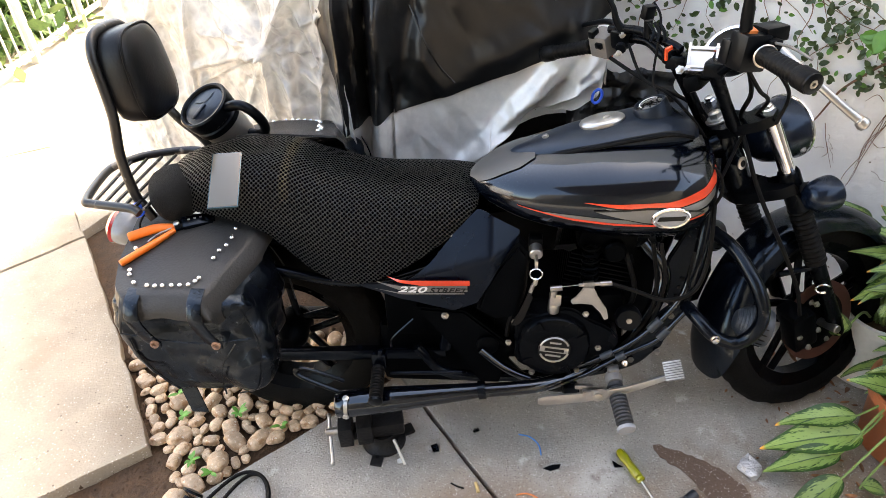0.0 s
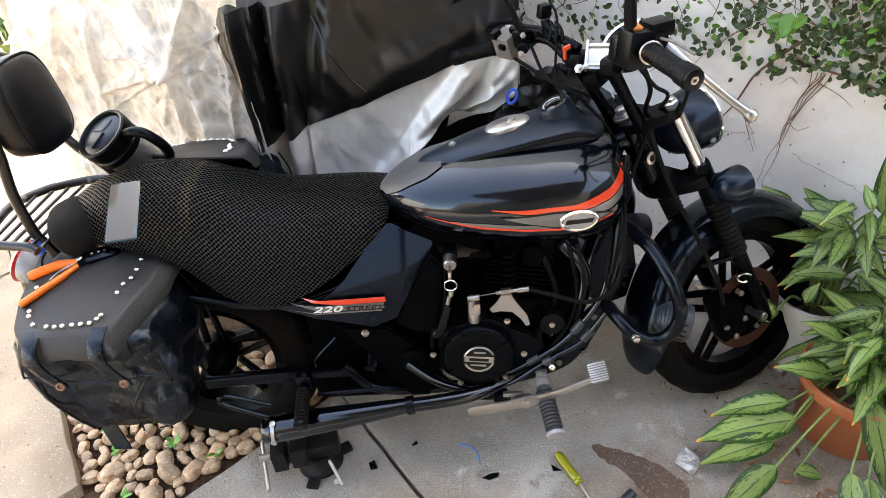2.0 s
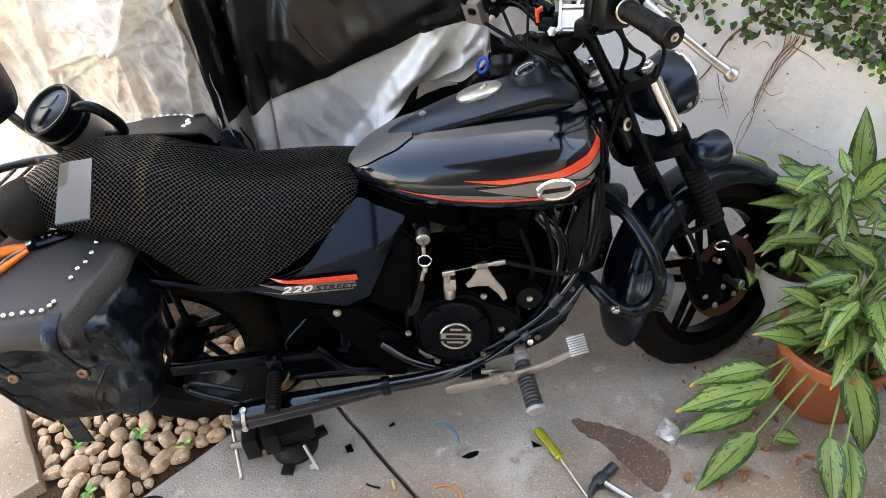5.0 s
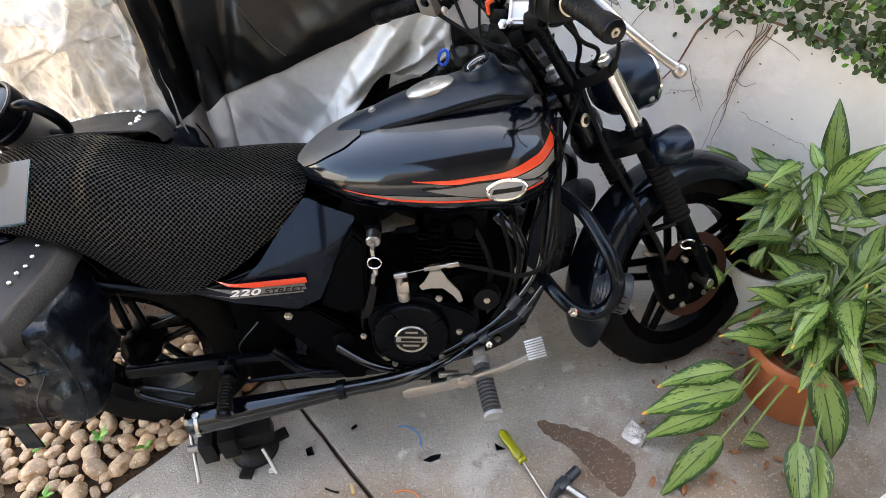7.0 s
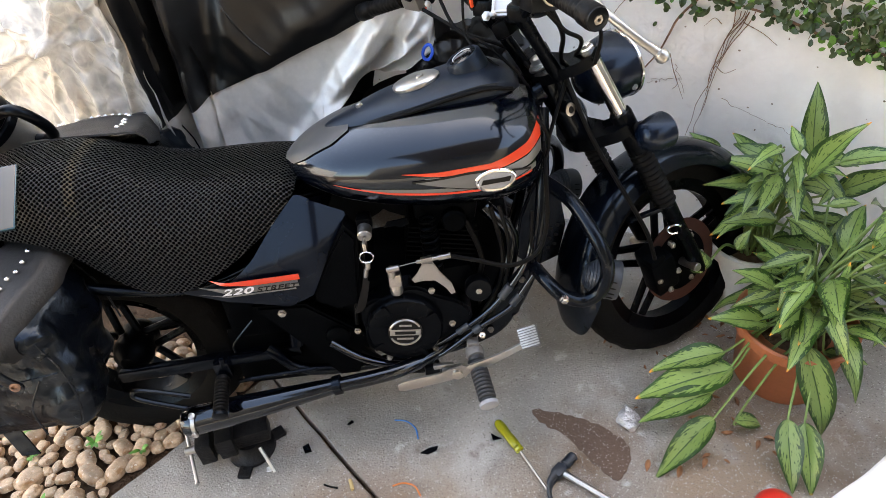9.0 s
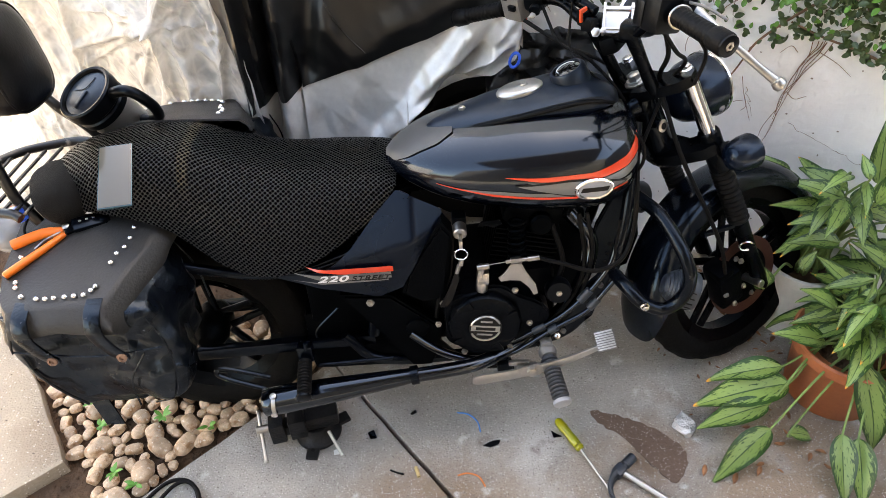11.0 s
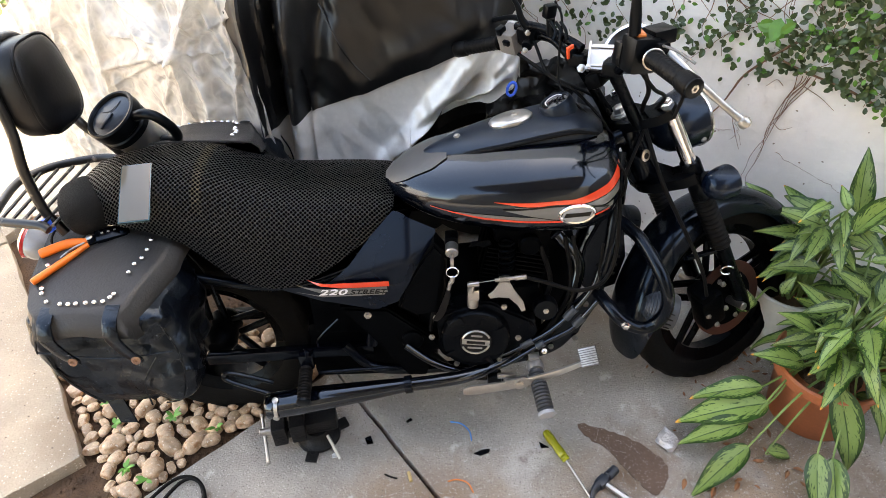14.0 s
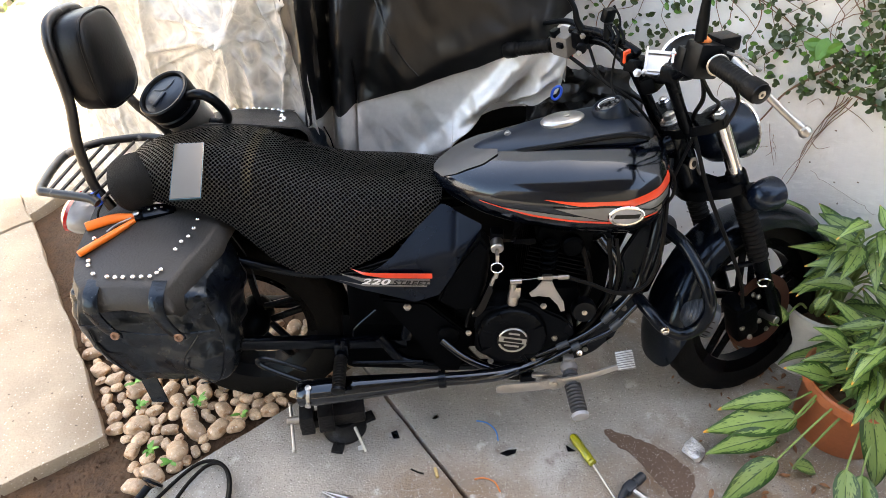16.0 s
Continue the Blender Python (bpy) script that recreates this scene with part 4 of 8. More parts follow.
lathe(bm, [(0.03, 0), (0.03, 0.012), (0.024, 0.016), (0, 0.016)], aim((-0.0, -0.163, 0.345), (0, -1, 0)), 24)
part("frame_cover", bm, M["engine"], bike)
bm = bmesh.new()
hexbolt(bm, (-0.11, -0.198, 0.462), (0, -1, 0), 0.008, 0.008)
part("bolt", bm, M["steel"], bike)

# frame tubes
for pts, r in (([(0.55, -0.03, 0.83), (0.535, -0.1, 0.66), (0.52, -0.125, 0.55), (0.5, -0.13, 0.45), (0.44, -0.13, 0.32), (0.37, -0.13, 0.255), (0.2, -0.13, 0.21), (-0.1, -0.13, 0.2), (-0.2, -0.13, 0.3)], 0.016),
               ([(0.55, 0.03, 0.83), (0.535, 0.1, 0.66), (0.5, 0.13, 0.45), (0.44, 0.13, 0.32), (0.37, 0.13, 0.255), (0.2, 0.13, 0.21), (-0.1, 0.13, 0.2), (-0.2, 0.13, 0.3)], 0.016),
               ([(0.56, 0, 0.86), (0.4, 0, 0.78), (0.1, 0, 0.7), (-0.2, 0, 0.66)], 0.025),
               ([(-0.12, -0.12, 0.62), (-0.1, -0.13, 0.45), (-0.12, -0.13, 0.3)], 0.018),
               ([(0.05, -0.12, 0.66), (-0.3, -0.13, 0.52), (-0.6, -0.13, 0.56), (-0.92, -0.12, 0.64)], 0.014),
               ([(0.05, 0.12, 0.66), (-0.3, 0.13, 0.52), (-0.6, 0.13, 0.56), (-0.92, 0.12, 0.64)], 0.014)):
    bm = bmesh.new()
    tube(bm, pts, r, 5, 10)
    part("frame_tube", bm, M["frame"], bike)


# wheels
def wheel(name, c, r_out, width, r_rim, m, spokes, label):
    w = new(name)
    w.parent = bike
    tagged(w, label)
    bm = bmesh.new()
    h = width / 2
    prof = [(r_rim - 0.012, -h * 0.62), (r_rim + 0.01, -h * 0.86), (r_rim + 0.4 * (r_out - r_rim), -h), (r_out - 0.032, -h * 0.92), (r_out - 0.012, -h * 0.66), (r_out, -h * 0.22), (r_out, h * 0.22), (r_out - 0.012, h * 0.66), (r_out - 0.032, h * 0.92), (r_rim + 0.4 * (r_out - r_rim), h), (r_rim + 0.01, h * 0.86), (r_rim - 0.012, h * 0.62)]
    seg = 72
    rings = []
    for k in range(seg):
        a = 2 * math.pi * k / seg
        ring = []
        for i, (r, q) in enumerate(prof):
            rr = r
            if 3 <= i <= 8:
                rr -= 0.006 * ((k + (i % 2) * 2) % 4 == 0)
            ring.append(m @ Vector((rr * math.cos(a), q, rr * math.sin(a))))
        rings.append(ring)
    rings.append(rings[0])
    skin(bm, rings, closed=True, caps=False)
    part("tyre", bm, M["tyre"], w, "worn black tyre with dusty sidewall", 35)
    bm = bmesh.new()
    lathe(bm, [(r_rim - 0.03, -h * 0.5), (r_rim + 0.004, -h * 0.8), (r_rim - 0.008, -h * 0.55), (r_rim - 0.012, 0), (r_rim - 0.008, h * 0.55), (r_rim + 0.004, h * 0.8), (r_rim - 0.03, h * 0.5), (r_rim - 0.03, -h * 0.5)], m @ pose(0, 0, 0, 90, 0, 0), 48)
    part("rim", bm, M["cover_black"], w)
    for k in range(spokes):
        bm = bmesh.new()
        a = 2 * math.pi * (k + 0.3) / spokes
        d, t = Vector((math.cos(a), 0, math.sin(a))), Vector((-math.sin(a), 0, math.cos(a)))
        for s in (-0.018, 0.018):
            g = [d * 0.05 + t * s * 1.4, d * (r_rim - 0.02) + t * s]
            tube(bm, [m @ q for q in (g[0], g[1])], 0.011, 1, 8)
        part("spoke", bm, M["cover_black"], w)
    bm = bmesh.new()
    lathe(bm, [(0.02, -h - 0.015), (0.045, -h * 0.9), (0.055, -h * 0.5), (0.05, 0), (0.055, h * 0.5), (0.045, h * 0.9), (0.02, h + 0.015)], m @ pose(0, 0, 0, 90, 0, 0), 28)
    part("hub", bm, M["engine"], w)
    return w


RAKE, STEER = radians(26.7), radians(26.7)
HEAD = Vector((0.578, 0.04, 0.864))
LEG_Y, LEG_X = 0.1, 0.066
AXIS = Vector((-math.sin(RAKE), 0, math.cos(RAKE)))
FWD = Vector((math.cos(RAKE), 0, math.sin(RAKE)))
TURNED = Matrix.Translation(HEAD) @ Matrix.Rotation(STEER, 4, AXIS) @ Matrix.Translation(-HEAD)


def fork_pt(along, ahead, y):
    """A point of the steered front end: along its axis from the head, ahead of it, and sideways."""
    return TURNED @ (HEAD + AXIS * along + FWD * ahead + Vector((0, y, 0)))


AXLE = HEAD - AXIS * 0.647 + FWD * 0.045
wheel("front_wheel", AXLE, 0.297, 0.082, 0.218, TURNED @ Matrix.Translation(AXLE), 5, "front wheel with black cast spokes")
wheel("rear_wheel", None, 0.306, 0.13, 0.2, Matrix.Translation((-0.6, 0, 0.252)), 5, "rear wheel with black cast spokes, half hidden")


def front_end():
    # brake disc and caliper
    bm = bmesh.new()
    dm = TURNED @ Matrix.Translation(AXLE + Vector((0, -0.062, 0))) @ pose(0, 0, 0, 90, 0, 0)
    prof = [(0.088, -0.0025), (0.12, -0.0025), (0.12, 0.0025), (0.088, 0.0025), (0.088, -0.0025)]
    lathe(bm, prof, dm, 48)
    part("brake_disc", bm, M["rust_rotor"], bike, "rusty brown brake disc")
    bm = bmesh.new()
    lathe(bm, [(0.03, -0.012), (0.086, -0.004), (0.086, 0.004), (0.03, 0.008)], dm, 32)
    part("disc_carrier", bm, M["engine"], bike)
    for k in range(6):
        bm = bmesh.new()
        a = 2 * math.pi * k / 6
        hexbolt(bm, dm @ Vector((0.074 * math.cos(a), 0.074 * math.sin(a), 0.004)), dm.to_3x3() @ Vector((0, 0, 1)), 0.0065, 0.007)
        part("bolt", bm, M["steel"], bike)
    for p in ((-0.56, -0.03), (-0.6, -0.06), (-0.65, -0.045), (-0.54, 0.02), (-0.62, 0.0)):
        bm = bmesh.new()
        hexbolt(bm, fork_pt(p[0], p[1], -0.112), dm.to_3x3() @ Vector((0, 0, 1)), 0.0065, 0.007)
        part("bolt", bm, M["steel"], bike)
    bm = bmesh.new()
    slab(bm, (0.075, 0.06, 0.12), Matrix.Translation(fork_pt(-0.6, -0.035, -0.085)) @ pose(0, 0, 0, 0, -20, 24), 0.2)
    slab(bm, (0.05, 0.07, 0.06), Matrix.Translation(fork_pt(-0.55, -0.04, -0.085)) @ pose(0, 0, 0, 0, -20, 24), 0.2)
    part("brake_caliper", bm, M["engine"], bike, "black brake caliper with steel bolts")
    bm = bmesh.new()
    tube(bm, [fork_pt(-0.475, 0.03, -0.14) + Vector((0.018 * math.cos(a), -0.004, 0.013 * math.sin(a))) for a in lin(0.6, 5.2, 9)], 0.0026, 3, 6)
    part("cable_clip", bm, M["chrome"], bike)
    bm = bmesh.new()
    rod(bm, fork_pt(-0.647, 0.045, -0.13), fork_pt(-0.647, 0.045, 0.13), 0.012)
    part("axle", bm, M["steel"], bike)
    # fork legs
    for y in (-LEG_Y, LEG_Y):
        leg = new("fork_leg")
        leg.parent = bike
        tagged(leg, "fork leg with polished tube, ribbed boot and black slider")
        bm = bmesh.new()
        rod(bm, fork_pt(-0.4, LEG_X, y), fork_pt(0.03, LEG_X, y), 0.019, 20)
        part("inner_tube", bm, M["chrome"], leg)
        bm = bmesh.new()
        prof = []
        for k in range(12):
            a = -0.43 + k * 0.0155
            prof += [(0.0235, a), (0.0285, a + 0.007), (0.0235, a + 0.0145)]
        lathe(bm, prof, TURNED @ Matrix.Translation(HEAD + FWD * LEG_X + Vector((0, y, 0))) @ aim((0, 0, 0), AXIS), 20)
        part("boot", bm, M["rubber"], leg, "ribbed black rubber boot")
        bm = bmesh.new()
        mm = TURNED @ Matrix.Translation(HEAD + FWD * LEG_X + Vector((0, y, 0))) @ aim((0, 0, 0), AXIS)
        lathe(bm, [(0.016, -0.69), (0.021, -0.675), (0.022, -0.6), (0.02, -0.52), (0.022, -0.44), (0.022, -0.425)], mm, 18)
        part("slider", bm, M["cover_black"], leg)
        bm = bmesh.new()
        lathe(bm, [(0.026, -0.25), (0.027, -0.245), (0.0265, -0.14), (0.024, -0.134), (0.019, -0.134)], mm, 20)
        part("clamp_ring", bm, M["cover_black"], leg)
        bm = bmesh.new()
        hexbolt(bm, fork_pt(0.041, LEG_X, y), TURNED.to_3x3() @ AXIS, 0.0125, 0.014)
        part("top_bolt", bm, M["chrome"], leg)
    # clamps
    for a, t in ((0.027, 0.026), (-0.17, 0.03)):
        bm = bmesh.new()
        out = [(-0.13, 0.05), (-0.115, 0.08), (-0.08, 0.083), (-0.05, 0.05), (0.05, 0.05), (0.08, 0.083), (0.115, 0.08), (0.13, 0.05), (0.115, 0.02), (0.05, -0.03), (0.0, -0.042), (-0.05, -0.03), (-0.115, 0.02)]
        ring = [[fork_pt(a + h, x, y) for y, x in out] for h in (-t / 2, -t / 2 + 0.003, t / 2 - 0.003, t / 2)]
        skin(bm, ring)
        part("fork_clamp", bm, M["cover_black"], bike, "black triple clamp")
    bm = bmesh.new()
    hexbolt(bm, fork_pt(0.043, 0.0, 0.0), TURNED.to_3x3() @ AXIS, 0.0165, 0.022)
    part("stem_nut", bm, M["steel"], bike, "large steel stem nut on a washer")
    bm = bmesh.new()
    lathe(bm, [(0.027, 0.04), (0.027, 0.044), (0, 0.044)], TURNED @ Matrix.Translation(HEAD) @ aim((0, 0, 0), AXIS), 24)
    part("washer", bm, M["steel"], bike)
    bm = bmesh.new()
    rod(bm, HEAD - AXIS * 0.2, HEAD + AXIS * 0.012, 0.034, 20)
    part("head_tube", bm, M["frame"], bike)
    bm = bmesh.new()
    rod(bm, (0.6, -0.0, 0.815), (0.614, -0.03, 0.817), 0.013, 20)
    lk = part("steering_lock", bm, M["frame"], bike)
    bm = bmesh.new()
    lathe(bm, [(0.0115, 0), (0.0115, 0.004), (0.006, 0.005), (0.006, 0.001), (0, 0.001)], aim((0.614, -0.03, 0.817), (0.3, -1, 0.1)) @ Matrix.Diagonal((1, 1.4, 1, 1)), 22)
    part("lock_face", bm, M["steel"], lk, "oval steel lock face")
    bm = bmesh.new()
    lathe(bm, [(0.006, 0.004), (0.006, 0.0065), (0, 0.0065)], aim((0.614, -0.03, 0.817), (0.3, -1, 0.1)) @ Matrix.Diagonal((1, 1.4, 1, 1)), 16)
    part("keyhole", bm, M["hole_shade"], lk)
    # front fender
    bm = bmesh.new()
    def fen(a, v):
        r = 0.312 + 0.016 * math.cos(v * math.pi / 2)
        y = 0.072 * math.sin(v * math.pi / 2)
        drop = 0.045 * (abs(v) ** 3.5)
        flare = 0.028 * max(0, (a - 2.7)) ** 1.6
        end = 3.52 - 0.3 * abs(v) ** 2.5
        a = 0.25 + (end - 0.25) * (a - 0.25) / 3.27
        rr = r - drop + flare
        return TURNED @ (AXLE + Vector((rr * math.cos(a), y * (1 + 0.25 * max(0, a - 2.6) - 0.5 * max(0, a - 3.25)), rr * math.sin(a))))
    sheet(bm, fen, lin(0.25, 3.52, 60), lin(-1, 1, 19), 0.004)
    part("front_fender", bm, M["sky_satin"], bike, "satin black front mudguard tinted with sky blue")
    for y in (-0.085, 0.085):
        bm = bmesh.new()
        tube(bm, [fork_pt(-0.44, 0.06, y * 1.2), fork_pt(-0.42, 0.0, y), fork_pt(-0.4, -0.04, y)], 0.008, 4, 8)
        part("fender_stay", bm, M["frame"], bike)
    # headlight
    hm = TURNED @ Matrix.Translation(HEAD + AXIS * -0.066 + FWD * 0.07) @ pose(0, 0, 0, 0, 78, 0) @ Matrix.Diagonal((0.9, 0.9, 1.0, 1))
    bm = bmesh.new()
    lathe(bm, [(0.0, -0.01), (0.045, 0.0), (0.073, 0.025), (0.087, 0.06), (0.091, 0.1), (0.091, 0.115)], hm, 36)
    hl = part("headlight", bm, M["sky_shell"], bike, "round black headlight shell with a chrome ring")
    bm = bmesh.new()
    lathe(bm, [(0.09, 0.112), (0.0945, 0.114), (0.095, 0.119), (0.09, 0.123), (0.084, 0.122), (0.084, 0.112)], hm, 36)
    part("ring", bm, M["chrome"], hl)
    bm = bmesh.new()
    lathe(bm, [(0.088, 0.12), (0.07, 0.134), (0.04, 0.142), (0, 0.145)], hm, 32)
    part("lens", bm, M["tail_grey"], hl)
    bm = bmesh.new()
    hexbolt(bm, hm @ Vector((0.05, -0.075, 0.095)), hm.to_3x3() @ Vector((0.5, -0.8, 0.1)), 0.006, 0.006)
    part("screw", bm, M["steel"], hl)
    # indicators
    for y, nm in ((-1, 0), (1, 1)):
        root = fork_pt(-0.185, 0.075, 0.125 * y)
        tip = fork_pt(-0.195, 0.08, 0.165 * y)
        bm = bmesh.new()
        tube(bm, [fork_pt(-0.18, 0.066, 0.1 * y), root, tip], 0.014, 3, 12)
        for k in range(3):
            rod(bm, root + (tip - root) * (0.1 + 0.25 * k), root + (tip - root) * (0.2 + 0.25 * k), 0.0185, 14)
        ind = part("indicator", bm, M["rubber"], bike, "bullet-shaped black indicator")
        im = Matrix.Translation(tip + Vector((0.01, 0.0, -0.002))) @ TURNED.to_3x3().to_4x4() @ pose(0, 0, 0, 0, 84, 0)
        bm = bmesh.new()
        lathe(bm, [(0.0, -0.052), (0.016, -0.05), (0.03, -0.04), (0.039, -0.022), (0.043, 0.0), (0.0435, 0.02)], im, 28)
        part("shell", bm, M["sky_shell"], ind)
        bm = bmesh.new()
        lathe(bm, [(0.041, 0.018), (0.041, 0.024), (0.034, 0.03), (0, 0.034)], im, 28)
        part("lens", bm, M["tail_grey"], ind, "smoked ribbed lens")


front_end()


# handlebar and its fittings
def handlebar():
    rg, ri, lg, li = Vector((0.584, -0.348, 1.115)), Vector((0.538, -0.21, 1.13)), Vector((0.15, 0.348, 0.983)), Vector((0.268, 0.24, 1.033))
    bm = bmesh.new()
    tube(bm, [lg, li, (0.33, 0.19, 1.062), (0.385, 0.13, 1.072), (0.425, 0.07, 1.045), (0.465, 0.02, 1.03), (0.5, -0.05, 1.04), (0.52, -0.11, 1.085), (0.53, -0.16, 1.12), ri, rg], 0.0115, 6, 12)
    bar = part("handlebar", bm, M["cover_black"], bike, "black cruiser handlebar turned to the left")
    bm = bmesh.new()
    tube(bm, [(0.305, 0.2, 1.085), (0.36, 0.13, 1.098), (0.42, 0.06, 1.085), (0.445, 0.03, 1.075)], 0.011, 4, 12)
    part("cross_bar", bm, M["cover_black"], bike)
    for a, b in ((fork_pt(0.03, -0.005, 0.05), Vector((0.445, 0.045, 1.035))), (fork_pt(0.03, -0.005, -0.06), Vector((0.505, -0.055, 1.045)))):
        bm = bmesh.new()
        tube(bm, [a, a.lerp(b, 0.5), b], [0.016, 0.014, 0.016], 2, 14)
        part("riser", bm, M["cover_black"], bike)
        bm = bmesh.new()
        slab(bm, (0.045, 0.05, 0.035), Matrix.Translation(b + Vector((0, 0, 0.012))) @ pose(0, 0, 0, 0, 0, -30), 0.2)
        part("bar_clamp", bm, M["cover_black"], bike)
    bm = bmesh.new()
    slab(bm, (0.04, 0.1, 0.04), Matrix.Translation((0.49, 0.02, 1.01)) @ pose(0, 0, 0, 0, -25, -30), 0.3)
    part("bar_mount", bm, M["engine"], bike)
    # grips
    for a, b, side in ((ri, rg, -1), (li, lg, 1)):
        d = (b - a).normalized()
        length = (b - a).length
        bm = bmesh.new()
        prof = [(0.017, 0.0), (0.021, 0.004), (0.0195, 0.012)]
        for k in range(9):
            h = 0.015 + k * (length - 0.055) / 9
            prof += [(0.0185, h), (0.0192, h + 0.003), (0.0178, h + 0.006)]
        prof += [(0.0185, length - 0.04), (0.022, length - 0.034), (0.0225, length - 0.004), (0.02, length)]
        lathe(bm, prof, aim(a, d), 22)
        gr = part("grip", bm, M["rubber"], bike, "black rubber grip")
        bm = bmesh.new()
        lathe(bm, [(0.02, length - 0.002), (0.02, length + 0.004), (0.014, length + 0.006), (0.009, length + 0.006), (0.009, length + 0.003), (0, length + 0.003)], aim(a, d), 24)
        part("bar_end", bm, M["satin"], gr)
        bm = bmesh.new()
        lathe(bm, [(0.0085, length + 0.003), (0.0085, length + 0.006), (0.004, length + 0.006), (0.004, length + 0.002), (0, length + 0.002)], aim(a, d), 6)
        part("screw", bm, M["steel"], gr)
        if side < 0:
            bm = bmesh.new()
            tube(bm, [a + d * 0.012 + Vector((0.021 * math.cos(t), 0, 0.021 * math.sin(t))) for t in lin(0, 2 * math.pi, 17)], 0.0028, 1, 6)
            part("throttle_ring", bm, M["steel"], gr)
    # right switch block, brake reservoir, lever
    sm = Matrix.Translation((0.522, -0.178, 1.128)) @ pose(0, 0, 0, 0, 5, 19)
    bm = bmesh.new()
    slab(bm, (0.062, 0.056, 0.075), sm, 0.18)
    slab(bm, (0.045, 0.03, 0.05), sm @ Matrix.Translation((-0.012, 0.03, -0.008)), 0.2)
    sw = part("switch_block", bm, M["satin"], bike, "black throttle-side switch block")
    bm = bmesh.new()
    slab(bm, (0.02, 0.03, 0.012), sm @ Matrix.Translation((-0.01, 0.0, 0.041)) @ pose(0, 0, 0, 15, 0, 0), 0.2)
    part("switch", bm, M["wire_orange"], sw, "worn orange switch mark")
    bm = bmesh.new()
    slab(bm, (0.052, 0.05, 0.03), Matrix.Translation((0.565, -0.158, 1.16)) @ pose(0, 0, 0, 0, -4, 19), 0.15)
    slab(bm, (0.03, 0.07, 0.03), Matrix.Translation((0.555, -0.17, 1.14)) @ pose(0, 0, 0, 0, 0, 19), 0.2)
    part("brake_reservoir", bm, M["satin"], bike, "black brake fluid reservoir")
    bm = bmesh.new()
    tube(bm, [(0.575, -0.185, 1.135), (0.6, -0.23, 1.115), (0.635, -0.275, 1.085), (0.672, -0.3, 1.055), (0.706, -0.315, 1.03)], [0.012, 0.009, 0.0078, 0.0072, 0.0085], 5, 12, 0.75)
    lathe(bm, [(0.003, -0.012), (0.011, -0.008), (0.0135, 0.0), (0.011, 0.008), (0.003, 0.012)], aim((0.709, -0.317, 1.027), (0.7, -0.3, -0.6)), 16)
    part("brake_lever", bm, M["alu"], bike, "bare aluminium brake lever with ball end")
    bm = bmesh.new()
    tube(bm, [(0.56, -0.2, 1.15), (0.58, -0.24, 1.15), (0.605, -0.28, 1.138)], 0.003, 5, 8)
    part("cable_sheath", bm, M["grey_plastic"], bike)
    # left switch block and clutch perch
    sm = Matrix.Translation((0.295, 0.215, 1.048)) @ pose(0, 0, 0, 0, -20, 42)
    bm = bmesh.new()
    slab(bm, (0.055, 0.058, 0.062), sm, 0.14)
    sl = part("switch_block", bm, M["grey_plastic"], bike, "faded grey switch block with a red button")
    bm = bmesh.new()
    slab(bm, (0.025, 0.018, 0.02), sm @ Matrix.Translation((-0.018, 0.014, 0.035)), 0.2)
    slab(bm, (0.012, 0.02, 0.014), sm @ Matrix.Translation((-0.03, -0.01, 0.01)), 0.2)
    part("switch", bm, M["satin"], sl)
    bm = bmesh.new()
    lathe(bm, [(0.009, 0), (0.009, 0.008), (0.006, 0.011), (0, 0.011)], aim(sm @ Vector((0.0, -0.012, -0.034)), (-0.2, -1, -0.5)), 16)
    part("button", bm, M["amber"], sl, "red button")
    bm = bmesh.new()
    slab(bm, (0.05, 0.045, 0.05), Matrix.Translation((0.335, 0.178, 1.07)) @ pose(0, 0, 0, 0, -15, 42), 0.22)
    rod(bm, (0.33, 0.15, 1.055), (0.325, 0.14, 1.05), 0.014)
    pc = part("lever_perch", bm, M["satin"], bike)
    for q in ((0.328, 0.15, 1.082), (0.322, 0.142, 1.04)):
        bm = bmesh.new()
        hexbolt(bm, q, (-0.1, -1, 0.4), 0.006, 0.005)
        part("screw", bm, M["steel"], pc)
    bm = bmesh.new()
    tube(bm, [(0.335, 0.2, 1.085), (0.31, 0.26, 1.09), (0.27, 0.33, 1.07), (0.22, 0.4, 1.04)], [0.01, 0.008, 0.007, 0.008], 4, 10)
    part("clutch_lever", bm, M["satin"], bike)
    # mirrors
    bm = bmesh.new()
    tube(bm, [(0.507, -0.185, 1.17), (0.503, -0.19, 1.21), (0.498, -0.2, 1.27), (0.5, -0.23, 1.36)], [0.0125, 0.012, 0.0075, 0.0075], 4, 12)
    mr = part("mirror", bm, M["satin"], bike, "black mirror on a straight stem")
    bm = bmesh.new()
    g = aim((0.51, -0.27, 1.42), (-1, 0, 0.1))
    lathe(bm, [(0.0, -0.02), (0.04, -0.014), (0.055, 0.0), (0.05, 0.006)], g @ Matrix.Diagonal((0.8, 1.3, 1, 1)), 28)
    part("mirror_head", bm, M["satin"], mr)
    bm = bmesh.new()
    tube(bm, [(0.33, 0.165, 1.09), (0.312, 0.165, 1.115), (0.3, 0.165, 1.15), (0.272, 0.172, 1.185), (0.24, 0.19, 1.2)], [0.011, 0.009, 0.0065, 0.0065, 0.0065], 4, 10)
    ml = part("mirror", bm, M["satin"], bike, "black mirror on a bent stem")
    bm = bmesh.new()
    lathe(bm, [(0.0, -0.02), (0.04, -0.014), (0.055, 0.0), (0.05, 0.006)], aim((0.2, 0.21, 1.215), (-0.8, 0.2, 0.5)) @ Matrix.Diagonal((0.8, 1.3, 1, 1)), 28)
    part("mirror_head", bm, M["satin"], ml)
